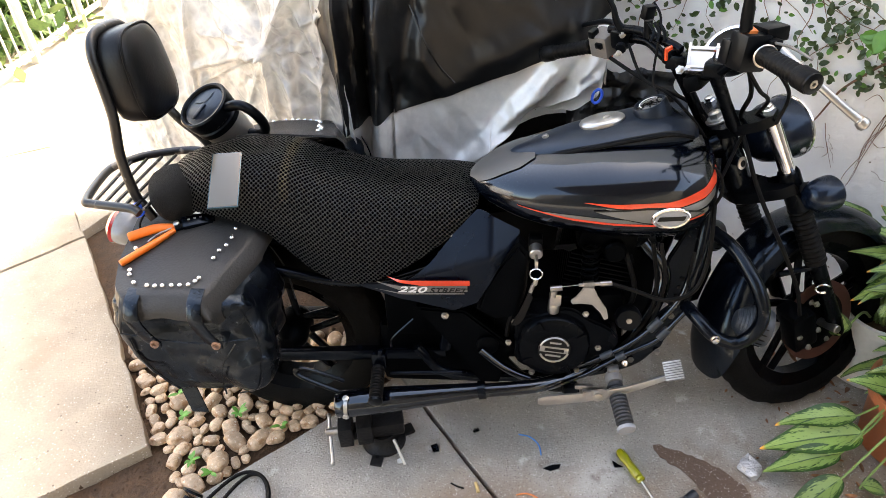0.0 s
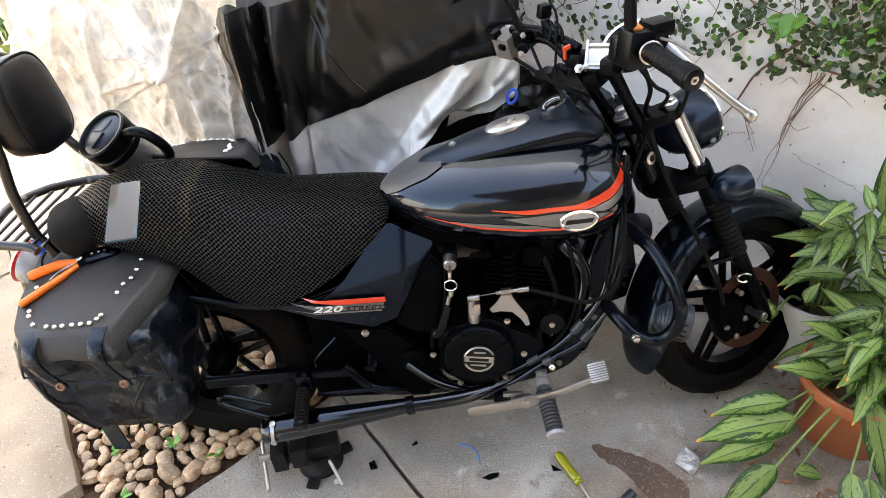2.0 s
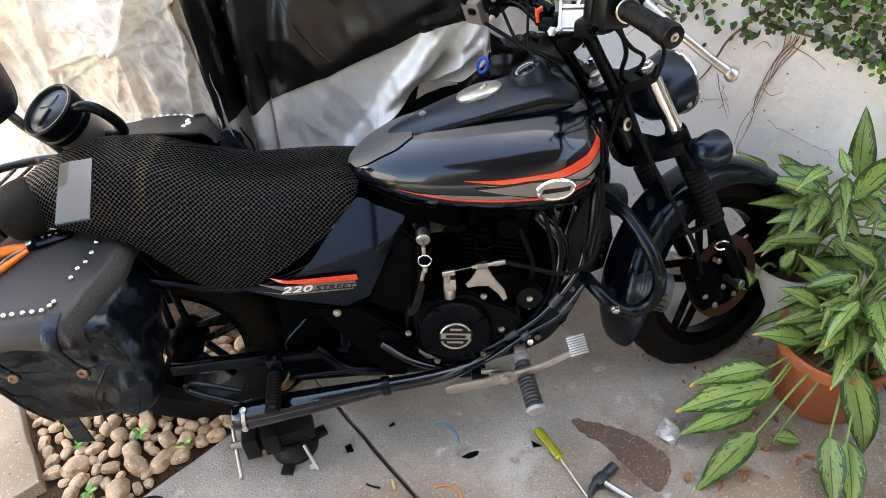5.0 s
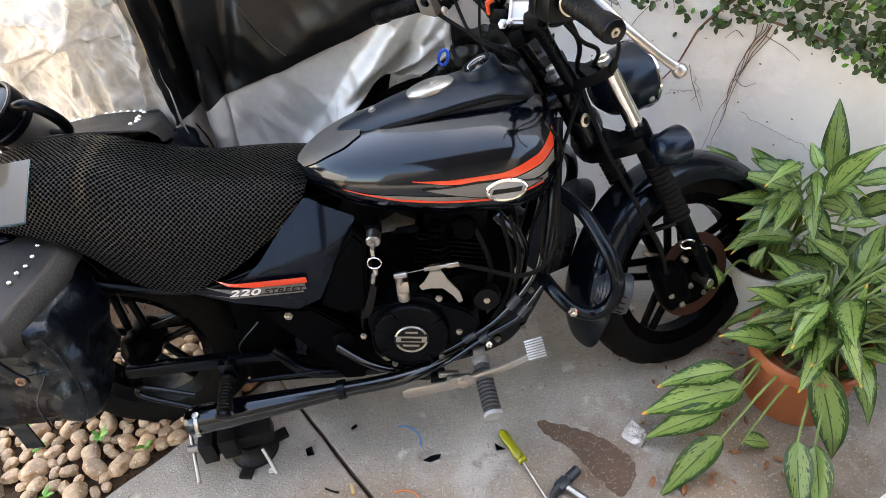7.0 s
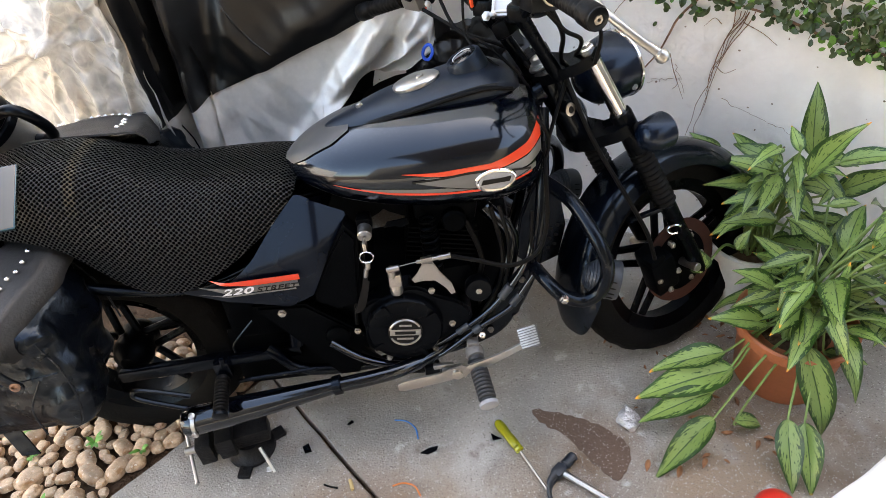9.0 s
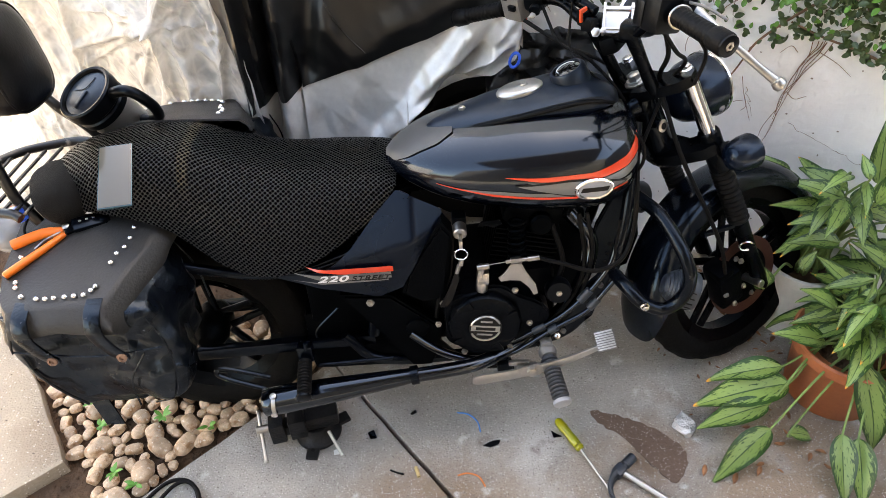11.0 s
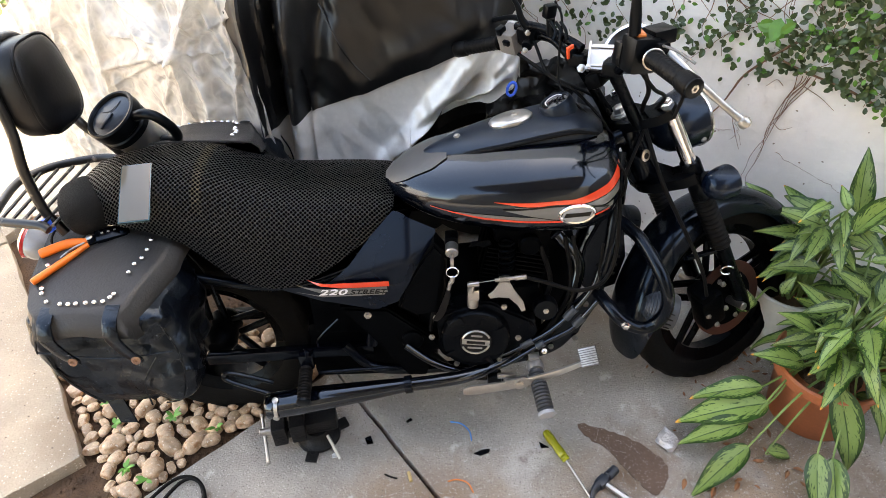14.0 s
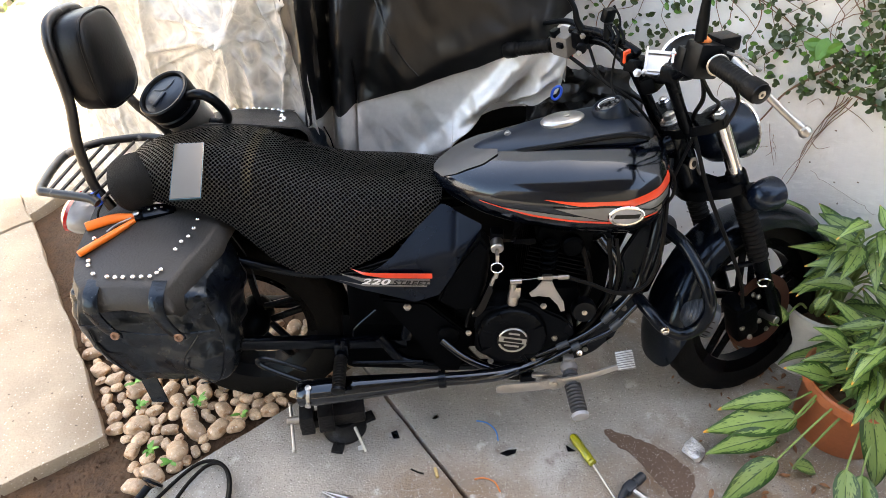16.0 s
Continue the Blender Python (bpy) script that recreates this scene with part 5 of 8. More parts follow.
    # speedometer behind the bar
    gm = aim((0.55, 0.0, 1.08), (-0.55, -0.36, 0.75)) @ Matrix.Diagonal((0.92, 0.92, 0.92, 1))
    bm = bmesh.new()
    lathe(bm, [(0.03, -0.055), (0.055, -0.03), (0.062, 0.0), (0.062, 0.012), (0.056, 0.016)], gm, 36)
    sp = part("speedometer", bm, M["satin"], bike, "round speedometer with a chrome rim")
    bm = bmesh.new()
    lathe(bm, [(0.06, 0.008), (0.065, 0.012), (0.063, 0.02), (0.055, 0.019), (0.055, 0.012)], gm, 40)
    part("rim", bm, M["chrome"], sp)
    bm = bmesh.new()
    lathe(bm, [(0.056, 0.008), (0.056, 0.012), (0, 0.013)], gm, 36)
    part("dial", bm, M["grey_plastic"], sp, "grey dial face")
    for k in range(13):
        a = -2.4 + k * 0.4
        bm = bmesh.new()
        rod(bm, gm @ Vector((0.04 * math.sin(a), 0.04 * math.cos(a), 0.0145)), gm @ Vector((0.049 * math.sin(a), 0.049 * math.cos(a), 0.0145)), 0.0012, 5)
        part("mark", bm, M["white_vinyl"], sp)
    bm = bmesh.new()
    rod(bm, gm @ Vector((0, 0, 0.016)), gm @ Vector((-0.032, -0.025, 0.016)), 0.0015, 6)
    part("needle", bm, M["amber"], sp)
    # phone bracket: pale plate with clamps, and an orange rocker
    bmx = Matrix.Translation((0.488, 0.0, 1.062)) @ pose(0, 0, 0, 42, 0, -14)
    bm = bmesh.new()
    slab(bm, (0.058, 0.066, 0.006), bmx, 0.2)
    br = part("phone_bracket", bm, M["alu"], bike, "bare aluminium phone bracket")
    for size, at in (((0.006, 0.074, 0.014), (-0.03, 0, 0.004)), ((0.006, 0.074, 0.014), (0.03, 0, 0.004)), ((0.058, 0.005, 0.004), (0, -0.024, 0.005)), ((0.058, 0.005, 0.004), (0, 0.024, 0.005)), ((0.02, 0.03, 0.05), (0, 0, -0.03))):
        bm = bmesh.new()
        slab(bm, size, bmx @ Matrix.Translation(at), 0.2)
        part("rail", bm, M["alu"], br)
    for p in ((0.03, -0.03), (0.03, 0.026), (-0.03, -0.03)):
        bm = bmesh.new()
        hexbolt(bm, bmx @ Vector((*p, 0.006)), bmx.to_3x3() @ Vector((0, 0, 1)), 0.0055, 0.006)
        part("screw", bm, M["steel"], br)
    bm = bmesh.new()
    hexbolt(bm, bmx @ Vector((-0.045, -0.028, -0.005)), (-0.4, -0.8, 0.5), 0.008, 0.008)
    part("screw", bm, M["steel"], br)
    bm = bmesh.new()
    slab(bm, (0.03, 0.026, 0.04), Matrix.Translation((0.425, 0.045, 1.06)) @ pose(0, 0, 0, 10, -15, 30), 0.25)
    rk = part("rocker_box", bm, M["satin"], bike)
    bm = bmesh.new()
    slab(bm, (0.02, 0.006, 0.032), Matrix.Translation((0.418, 0.032, 1.068)) @ pose(0, 0, 0, 10, -15, 30), 0.2)
    part("rocker", bm, M["amber"], rk, "orange-red rocker switch")
    bm = bmesh.new()
    slab(bm, (0.03, 0.02, 0.032), Matrix.Translation((0.372, 0.09, 1.15)) @ pose(0, 0, 0, 10, 0, 30), 0.2)
    tube(bm, [(0.38, 0.1, 1.09), (0.376, 0.095, 1.13)], 0.011, 2, 10)
    part("phone_holder", bm, M["satin"], bike, "black clamp phone holder")
    bm = bmesh.new()
    for k in range(3):
        tube(bm, [(0.372 + 0.012 * k, 0.07, 1.13), (0.385 + 0.012 * k, 0.06, 1.11), (0.378 + 0.016 * k, 0.055, 1.09)], 0.004, 3, 6)
    part("holder_claw", bm, M["satin"], bike)
    # cables
    for pts, r in (([(0.345, 0.15, 1.06), (0.38, 0.09, 0.99), (0.45, 0.04, 0.955), (0.53, -0.02, 0.86), (0.545, -0.06, 0.72)], 0.004),
                   ([(0.385, 0.1, 1.17), (0.4, 0.07, 1.13), (0.395, 0.05, 1.0), (0.42, 0.01, 0.96), (0.49, -0.03, 0.9), (0.53, -0.05, 0.8)], 0.003),
                   ([(0.53, -0.17, 1.09), (0.58, -0.13, 1.03), (0.63, -0.06, 0.98), (0.62, 0.0, 0.9), (0.56, -0.05, 0.76)], 0.0045),
                   ([(0.56, -0.15, 1.12), (0.62, -0.12, 1.06), (0.665, -0.08, 1.0), (0.66, -0.06, 0.93)], 0.0045),
                   ([(0.545, -0.13, 1.09), (0.59, -0.06, 1.0), (0.6, 0.0, 0.92), (0.625, -0.03, 0.84), (0.665, -0.06, 0.74), (0.74, -0.1, 0.6), (0.79, -0.11, 0.5), (0.815, -0.11, 0.42)], 0.0055),
                   ([(0.3, 0.2, 1.02), (0.4, 0.12, 0.97), (0.5, 0.08, 0.93), (0.58, 0.03, 0.84)], 0.005),
                   ([(0.5, -0.1, 0.86), (0.535, -0.13, 0.83), (0.545, -0.13, 0.78), (0.53, -0.11, 0.72)], 0.004)):
        bm = bmesh.new()
        tube(bm, pts, r, 7, 8)
        part("cable", bm, M["rubber"], bike)


handlebar()


# engine
def engine():
    eng = new("engine")
    eng.parent = bike
    tagged(eng, "black single-cylinder engine with round clutch cover")
    bm = bmesh.new()
    slab(bm, (0.36, 0.26, 0.22), Matrix.Translation((0.19, 0, 0.37)) @ pose(0, 0, 0, 0, -4, 0), 0.2)
    slab(bm, (0.16, 0.22, 0.16), Matrix.Translation((0.04, 0, 0.40)), 0.2)
    part("crankcase", bm, M["engine"], eng)
    bm = bmesh.new()
    out = []
    for k in range(40):
        a = 2 * math.pi * k / 40
        r = 0.112 + 0.008 * math.cos(a * 5) + 0.045 * max(0, math.cos(a - 0.1)) ** 6
        out.append((0.178 + r * math.cos(a), 0.372 + r * math.sin(a) * 0.98))
    plate(bm, out, -0.19, -0.13, 0.006)
    part("case_cover", bm, M["cover_black"], eng)
    cm = aim((0.173, -0.19, 0.372), (0.02, -1, 0.05))
    bm = bmesh.new()
    lathe(bm, [(0.094, -0.01), (0.094, 0.014), (0.088, 0.022), (0.062, 0.028), (0.056, 0.026), (0, 0.026)], cm, 48)
    part("clutch_cover", bm, M["cover_black"], eng, "round black clutch cover with a metal badge")
    bm = bmesh.new()
    lathe(bm, [(0.042, 0.024), (0.042, 0.029), (0.0, 0.029)], cm, 40)
    part("badge", bm, M["black_vinyl"], eng)
    bm = bmesh.new()
    for s in (1, -1):
        pts = [cm @ Vector((0.038 * math.cos(a), 0.038 * math.sin(a) * s, 0.0295)) for a in lin(0.35, math.pi - 0.35, 13)]
        tube(bm, pts, 0.0028, 1, 6)
    slab(bm, (0.074, 0.017, 0.003), cm @ pose(0, 0, 0, 0, 0, -8) @ Matrix.Translation((0, 0, 0.0295)), 0.1)
    for k, w in ((0.021, 0.03), (-0.019, 0.04)):
        slab(bm, (w, 0.005, 0.003), cm @ pose(0, 0, 0, 0, 0, -8) @ Matrix.Translation((0, k, 0.0295)), 0.1)
    part("badge_metal", bm, M["alu"], eng, "worn metal badge bars")
    bm = bmesh.new()
    slab(bm, (0.05, 0.008, 0.002), cm @ pose(0, 0, 0, 0, 0, -8) @ Matrix.Translation((0, 0, 0.0315)), 0.1)
    part("badge_bar", bm, M["black_vinyl"], eng)
    for k in range(4):
        bm = bmesh.new()
        a = 0.5 + k * math.pi / 2
        slab(bm, (0.03, 0.012, 0.012), cm @ pose(0, 0, 0, 0, 0, math.degrees(a)) @ Matrix.Translation((0.077, 0, 0.024)), 0.3)
        part("cover_rib", bm, M["cover_black"], eng)
    for p in ((0.07, -0.19, 0.44), (0.055, -0.188, 0.37), (0.25, -0.19, 0.47), (0.29, -0.19, 0.36), (0.12, -0.19, 0.27), (0.24, -0.19, 0.28)):
        bm = bmesh.new()
        hexbolt(bm, p, (0, -1, 0), 0.0065, 0.008)
        part("bolt", bm, M["steel"], eng)
    # barrel with fins
    cyl = Matrix.Translation((0.27, 0, 0.45)) @ pose(0, 0, 0, 0, 12, 0)
    for k in range(9):
        bm = bmesh.new()
        slab(bm, (0.17, 0.19, 0.005), cyl @ Matrix.Translation((0, 0, 0.02 + k * 0.0135)), 0.3)
        part("fin", bm, M["engine"], eng)
    bm = bmesh.new()
    slab(bm, (0.13, 0.14, 0.2), cyl @ Matrix.Translation((0, 0, 0.08)), 0.2)
    part("barrel", bm, M["engine"], eng)
    bm = bmesh.new()
    slab(bm, (0.15, 0.17, 0.07), cyl @ Matrix.Translation((0, 0, 0.175)), 0.25)
    lathe(bm, [(0.03, 0), (0.03, 0.02), (0.024, 0.026), (0, 0.026)], aim(cyl @ Vector((0.02, -0.085, 0.16)), (0, -1, 0)), 24)
    part("cylinder_head", bm, M["engine"], eng)
    bm = bmesh.new()
    lathe(bm, [(0.032, 0), (0.034, 0.02), (0.03, 0.03), (0, 0.031)], aim((0.363, -0.15, 0.44), (0, -1, 0.1)), 28)
    part("oil_cap", bm, M["satin"], eng)
    bm = bmesh.new()
    hexbolt(bm, (0.363, -0.182, 0.443), (0, -1, 0.1), 0.006, 0.004)
    part("bolt", bm, M["steel"], eng)
    # spring and linkage behind
    bm = bmesh.new()
    tube(bm, [Vector((0.262 + 0.02 * math.cos(t), -0.115 + 0.02 * math.sin(t), 0.46 + 0.17 * t / 56)) for t in lin(0, 56, 150)], 0.0045, 1, 6)
    part("spring", bm, M["engine"], eng)
    # clutch arm, cable adjuster
    bm = bmesh.new()
    lathe(bm, [(0.015, 0), (0.015, 0.03), (0.011, 0.036), (0, 0.036)], aim((0.168, -0.185, 0.475), (0, -0.15, 1)), 18)
    slab(bm, (0.03, 0.02, 0.035), Matrix.Translation((0.17, -0.195, 0.52)), 0.25)
    rod(bm, (0.163, -0.2, 0.53), (0.166, -0.2, 0.56), 0.009)
    rod(bm, (0.155, -0.205, 0.556), (0.185, -0.205, 0.56), 0.0075)
    part("clutch_arm", bm, M["steel"], eng, "bright steel clutch arm")
    bm = bmesh.new()
    plate(bm, [(0.208, 0.516), (0.222, 0.53), (0.24, 0.56), (0.262, 0.558), (0.275, 0.53), (0.3, 0.49), (0.306, 0.462), (0.296, 0.458), (0.285, 0.48), (0.262, 0.505), (0.235, 0.508), (0.214, 0.505)], -0.2, -0.193, 0.002)
    part("cable_bracket", bm, M["alu"], eng, "bare aluminium cable bracket")
    bm = bmesh.new()
    rod(bm, (0.225, -0.2, 0.566), (0.302, -0.2, 0.574), 0.005)
    rod(bm, (0.236, -0.2, 0.567), (0.262, -0.2, 0.57), 0.009, 6)
    rod(bm, (0.276, -0.2, 0.571), (0.305, -0.2, 0.574), 0.007)
    part("cable_adjuster", bm, M["steel"], eng)
    bm = bmesh.new()
    tube(bm, [(0.16, -0.203, 0.558), (0.23, -0.2, 0.567)], 0.0013, 1, 6)
    part("cable_end", bm, M["steel"], eng)
    for pts, r in (([(0.3, -0.2, 0.573), (0.36, -0.2, 0.552), (0.44, -0.2, 0.524), (0.505, -0.19, 0.545), (0.532, -0.17, 0.61), (0.535, -0.15, 0.7), (0.54, -0.1, 0.78)], 0.0055),
                   ([(0.045, -0.15, 0.275), (0.1, -0.165, 0.226), (0.17, -0.17, 0.2), (0.23, -0.18, 0.208)], 0.013),
                   ([(0.41, -0.12, 0.64), (0.43, -0.14, 0.52), (0.415, -0.15, 0.43), (0.37, -0.16, 0.36), (0.32, -0.17, 0.3), (0.29, -0.18, 0.28)], 0.006),
                   ([(0.43, -0.12, 0.64), (0.445, -0.15, 0.54), (0.42, -0.16, 0.41), (0.36, -0.18, 0.32), (0.31, -0.2, 0.285)], 0.005),
                   ([(0.5, -0.16, 0.64), (0.495, -0.17, 0.55), (0.5, -0.17, 0.47)], 0.004),
                   ([(0.1, -0.14, 0.6), (0.09, -0.15, 0.5), (0.06, -0.15, 0.42), (0.05, -0.15, 0.36)], 0.006),
                   ([(0.35, -0.1, 0.6), (0.38, -0.12, 0.5), (0.36, -0.13, 0.42)], 0.007)):
        bm = bmesh.new()
        tube(bm, pts, r, 6, 8)
        part("hose", bm, M["rubber"], bike)
    for pts, r in (([(0.22, -0.19, 0.25), (0.26, -0.2, 0.272), (0.351, -0.2, 0.341), (0.431, -0.195, 0.389), (0.466, -0.19, 0.434), (0.514, -0.18, 0.5)], 0.0065),
                   ([(0.24, -0.185, 0.29), (0.278, -0.19, 0.313), (0.367, -0.19, 0.372), (0.432, -0.185, 0.439), (0.481, -0.175, 0.51), (0.5, -0.16, 0.57)], 0.0075),
                   ([(-0.02, -0.18, 0.335), (0.044, -0.19, 0.284), (0.111, -0.19, 0.247), (0.169, -0.195, 0.239), (0.235, -0.2, 0.25)], 0.011)):
        bm = bmesh.new()
        tube(bm, pts, r, 7, 10)
        part("hose", bm, M["pipe"], bike)
    for a, b, r in (((0.44, -0.19, 0.397), (0.462, -0.188, 0.425), 0.011), ((0.34, -0.2, 0.333), (0.36, -0.2, 0.348), 0.0105), ((0.415, -0.187, 0.42), (0.44, -0.184, 0.452), 0.0115), ((0.3, -0.19, 0.327), (0.33, -0.19, 0.347), 0.0105)):
        bm = bmesh.new()
        rod(bm, a, b, r, 10)
        part("hose_clamp", bm, M["lamp_grey"], bike)
    bm = bmesh.new()
    plate(bm, [(0.43, 0.42), (0.5, 0.5), (0.46, 0.34), (0.39, 0.27), (0.35, 0.26), (0.36, 0.32)], -0.16, -0.13, 0.004)
    part("engine_mount", bm, M["frame"], bike)
    for p in ((0.45, -0.165, 0.33), (0.385, -0.165, 0.3), (0.47, -0.165, 0.45), (0.3, -0.185, 0.29)):
        bm = bmesh.new()
        hexbolt(bm, p, (0, -1, 0), 0.0065, 0.007)
        part("bolt", bm, M["grey_plastic"], bike)
    # perforated plate on the frame's far side; dark discs paint its holes' shade
    bm = bmesh.new()
    plate(bm, [(0.54, 0.6), (0.6, 0.58), (0.62, 0.46), (0.6, 0.36), (0.53, 0.33), (0.48, 0.38), (0.5, 0.5)], 0.03, 0.05, 0.004)
    part("rectifier_plate", bm, M["frame"], bike)
    bm = bmesh.new()
    for i in range(4):
        for j in range(3):
            lathe(bm, [(0.0055, 0), (0.0055, 0.002), (0, 0.002)], aim((0.535 + i * 0.018 + j * 0.004, 0.029, 0.375 + j * 0.03 + i * 0.01), (0, -1, 0)), 10)
    part("plate_holes", bm, M["hole_shade"], bike)


engine()


# exhaust
bm = bmesh.new()
lathe(bm, [(0.022, 0.006), (0.026, -0.003), (0.034, 0.0), (0.0375, 0.004), (0.038, 0.03), (0.0365, 0.12), (0.029, 0.25), (0.0215, 0.37), (0.02, 0.39), (0.02, 0.41)], aim((-0.412, -0.262, 0.195), (0.39, 0.012, 0.057)), 32)
muf = part("muffler", bm, M["pipe"], bike, "black tapered muffler with a steel strap")
bm = bmesh.new()
lathe(bm, [(0.02, 0.392), (0.0245, 0.393), (0.0245, 0.412), (0.018, 0.414)], aim((-0.412, -0.262, 0.195), (0.39, 0.012, 0.057)), 28)
part("joint_ring", bm, M["frame"], muf)
bm = bmesh.new()
tube(bm, [(-0.012, -0.25, 0.252), (0.08, -0.245, 0.26), (0.15, -0.23, 0.262), (0.23, -0.19, 0.262), (0.33, -0.15, 0.3), (0.42, -0.12, 0.4), (0.46, -0.08, 0.52), (0.4, -0.05, 0.6)], 0.0185, 6, 18)
part("header_pipe", bm, M["pipe"], bike)
def on_muffler(x, a, r):
    """A point on the muffler's skin: a in radians up from its outer side."""
    return Vector((x, -0.262 - r * math.cos(a), 0.195 + 0.146 * (x + 0.412) + r * math.sin(a)))


bm = bmesh.new()
skin(bm, [[on_muffler(x, a, r) for x, r in ((-0.386, 0.0365), (-0.386, 0.0402), (-0.376, 0.0402), (-0.376, 0.0365))] for a in lin(-0.35, 1.25, 14)])
st = part("strap", bm, M["steel"], muf, "riveted steel strap")
for a in (-0.2, 1.1):
    bm = bmesh.new()
    lathe(bm, [(0.0085, 0), (0.0085, 0.004), (0.005, 0.005), (0.004, 0.003), (0, 0.003)], aim(on_muffler(-0.381, a, 0.0405), (0, -math.cos(a), math.sin(a))), 16)
    part("rivet", bm, M["steel"], st)
bm = bmesh.new()
tube(bm, [(-0.4, -0.215, 0.24), (-0.47, -0.23, 0.285), (-0.51, -0.235, 0.3), (-0.525, -0.235, 0.285), (-0.5, -0.235, 0.262), (-0.41, -0.225, 0.205)], 0.0065, 5, 8)
part("bag_support", bm, M["frame"], bike, "bent black bag support loop")
bm = bmesh.new()
tube(bm, [(-0.27, -0.2, 0.258), (-0.07, -0.2, 0.27)], 0.0055, 1, 8)
part("brake_rod", bm, M["frame"], bike)
bm = bmesh.new()
slab(bm, (0.5, 0.028, 0.036), Matrix.Translation((-0.37, -0.1, 0.245)) @ pose(0, 0, 0, 0, -3, 0), 0.25)
slab(bm, (0.5, 0.028, 0.036), Matrix.Translation((-0.37, 0.1, 0.245)) @ pose(0, 0, 0, 0, -3, 0), 0.25)
part("swingarm", bm, M["frame"], bike)
bm = bmesh.new()
slab(bm, (0.3, 0.2, 0.22), Matrix.Translation((-0.14, 0, 0.42)), 0.1)
part("battery_box", bm, M["engine"], bike)
# added black block that stands in for deep shade under the bike
bm = bmesh.new()
slab(bm, (0.38, 0.16, 0.22), Matrix.Translation((-0.13, 0.0, 0.225)), 0.2)
part("undertray", bm, M["engine"], bike)
# added black block that keeps the gap behind the downtube in shade
bm = bmesh.new()
slab(bm, (0.12, 0.12, 0.26), Matrix.Translation((0.405, 0.06, 0.43)), 0.2)
part("oil_cooler", bm, M["engine"], bike)
for y in (-0.13, 0.13):
    bm = bmesh.new()
    rod(bm, (-0.68, y, 0.3), (-0.6, y, 0.58), 0.022, 16)
    tube(bm, [Vector((-0.67 + 0.07 * t / 60 + 0.032 * math.cos(t), y + 0.032 * math.sin(t), 0.32 + 0.22 * t / 60)) for t in lin(0, 60, 160)], 0.005, 1, 6)
    part("shock_absorber", bm, M["frame"], bike)
bm = bmesh.new()
tube(bm, [(-0.2, -0.16, 0.42), (-0.26, -0.17, 0.36), (-0.265, -0.17, 0.33)], 0.003, 3, 6)
part("brake_spring", bm, M["frame"], bike)


# foot controls
def pegs():
    def peg(a, b, r, ribs, mt, cap):
        a, b = Vector(a), Vector(b)
        l = (b - a).length
        prof = [(r * 0.8, 0)]
        for k in range(ribs):
            h = l * (0.06 + 0.86 * k / ribs)
            s = l * 0.86 / ribs
            prof += [(r * 0.8, h), (r, h + s * 0.25), (r, h + s * 0.6), (r * 0.8, h + s * 0.85)]
        prof += [(r * 0.9, l * 0.95), (r * 0.9, l)]
        bm = bmesh.new()
        lathe(bm, prof, aim(a, b - a), 22)
        ob = part("footpeg", bm, M[mt], bike, "ribbed rubber footpeg")
        bm = bmesh.new()
        lathe(bm, [(r * 0.95, l * 0.97), (r * 1.05, l * 0.985), (r * 1.02, l * 1.05), (r * 0.7, l * 1.07), (0, l * 1.07)], aim(a, b - a), 22)
        part("end_cap", bm, M[cap], ob)
    peg((0.336, -0.225, 0.268), (0.354, -0.345, 0.228), 0.0225, 11, "grip_rubber", "pale_plastic")
    peg((-0.294, -0.225, 0.303), (-0.289, -0.322, 0.274), 0.0185, 10, "rubber", "satin")
    bm = bmesh.new()
    lathe(bm, [(0.02, -0.01), (0.024, 0.0), (0.024, 0.01), (0.02, 0.02)], aim((0.336, -0.21, 0.275), (0.1, -1, -0.15)), 20)
    slab(bm, (0.03, 0.04, 0.04), Matrix.Translation((0.334, -0.195, 0.285)), 0.2)
    part("peg_bracket", bm, M["grey_plastic"], bike)
    bm = bmesh.new()
    slab(bm, (0.04, 0.03, 0.05), Matrix.Translation((-0.293, -0.205, 0.315)), 0.2)
    rod(bm, (-0.29, -0.215, 0.32), (-0.287, -0.215, 0.355), 0.006)
    part("peg_bracket", bm, M["frame"], bike)
    # brake pedal: a bent aluminium bar with a toothed pad
    bm = bmesh.new()
    rings = []
    for i, p in enumerate(curve([(0.136, -0.258, 0.228), (0.2, -0.26, 0.24), (0.27, -0.262, 0.254), (0.335, -0.264, 0.275), (0.39, -0.266, 0.299), (0.456, -0.268, 0.335)], 5)):
        w = interp(i / 25, (0, 0.05, 0.5, 1), (0.01, 0.0165, 0.0145, 0.009))
        rings.append([p + Vector((0, a * 0.004, b * w)) for a, b in ((-1, -0.85), (-0.7, -1), (0.7, -1), (1, -0.85), (1, 0.85), (0.7, 1), (-0.7, 1), (-1, 0.85))])
    skin(bm, rings)
    ped = part("brake_pedal", bm, M["alu"], bike, "bare aluminium brake pedal with a toothed pad")
    pm = Matrix.Translation((0.467, -0.272, 0.36)) @ pose(0, 0, 0, 42, -20, -6)
    bm = bmesh.new()
    slab(bm, (0.046, 0.05, 0.011), pm, 0.15)
    part("pad", bm, M["grey_plastic"], ped)
    for k in range(8):
        bm = bmesh.new()
        slab(bm, (0.044, 0.0035, 0.007), pm @ Matrix.Translation((0, -0.021 + k * 0.006, 0.007)), 0.2)
        part("tooth", bm, M["steel"], ped)
    bm = bmesh.new()
    plate(bm, [(0.25, 0.275), (0.3, 0.288), (0.322, 0.275), (0.31, 0.248), (0.27, 0.244), (0.25, 0.256)], -0.27, -0.258, 0.002)
    lathe(bm, [(0.013, 0), (0.013, 0.008), (0.008, 0.01), (0, 0.01)], aim((0.288, -0.27, 0.264), (0, -1, 0)), 18)
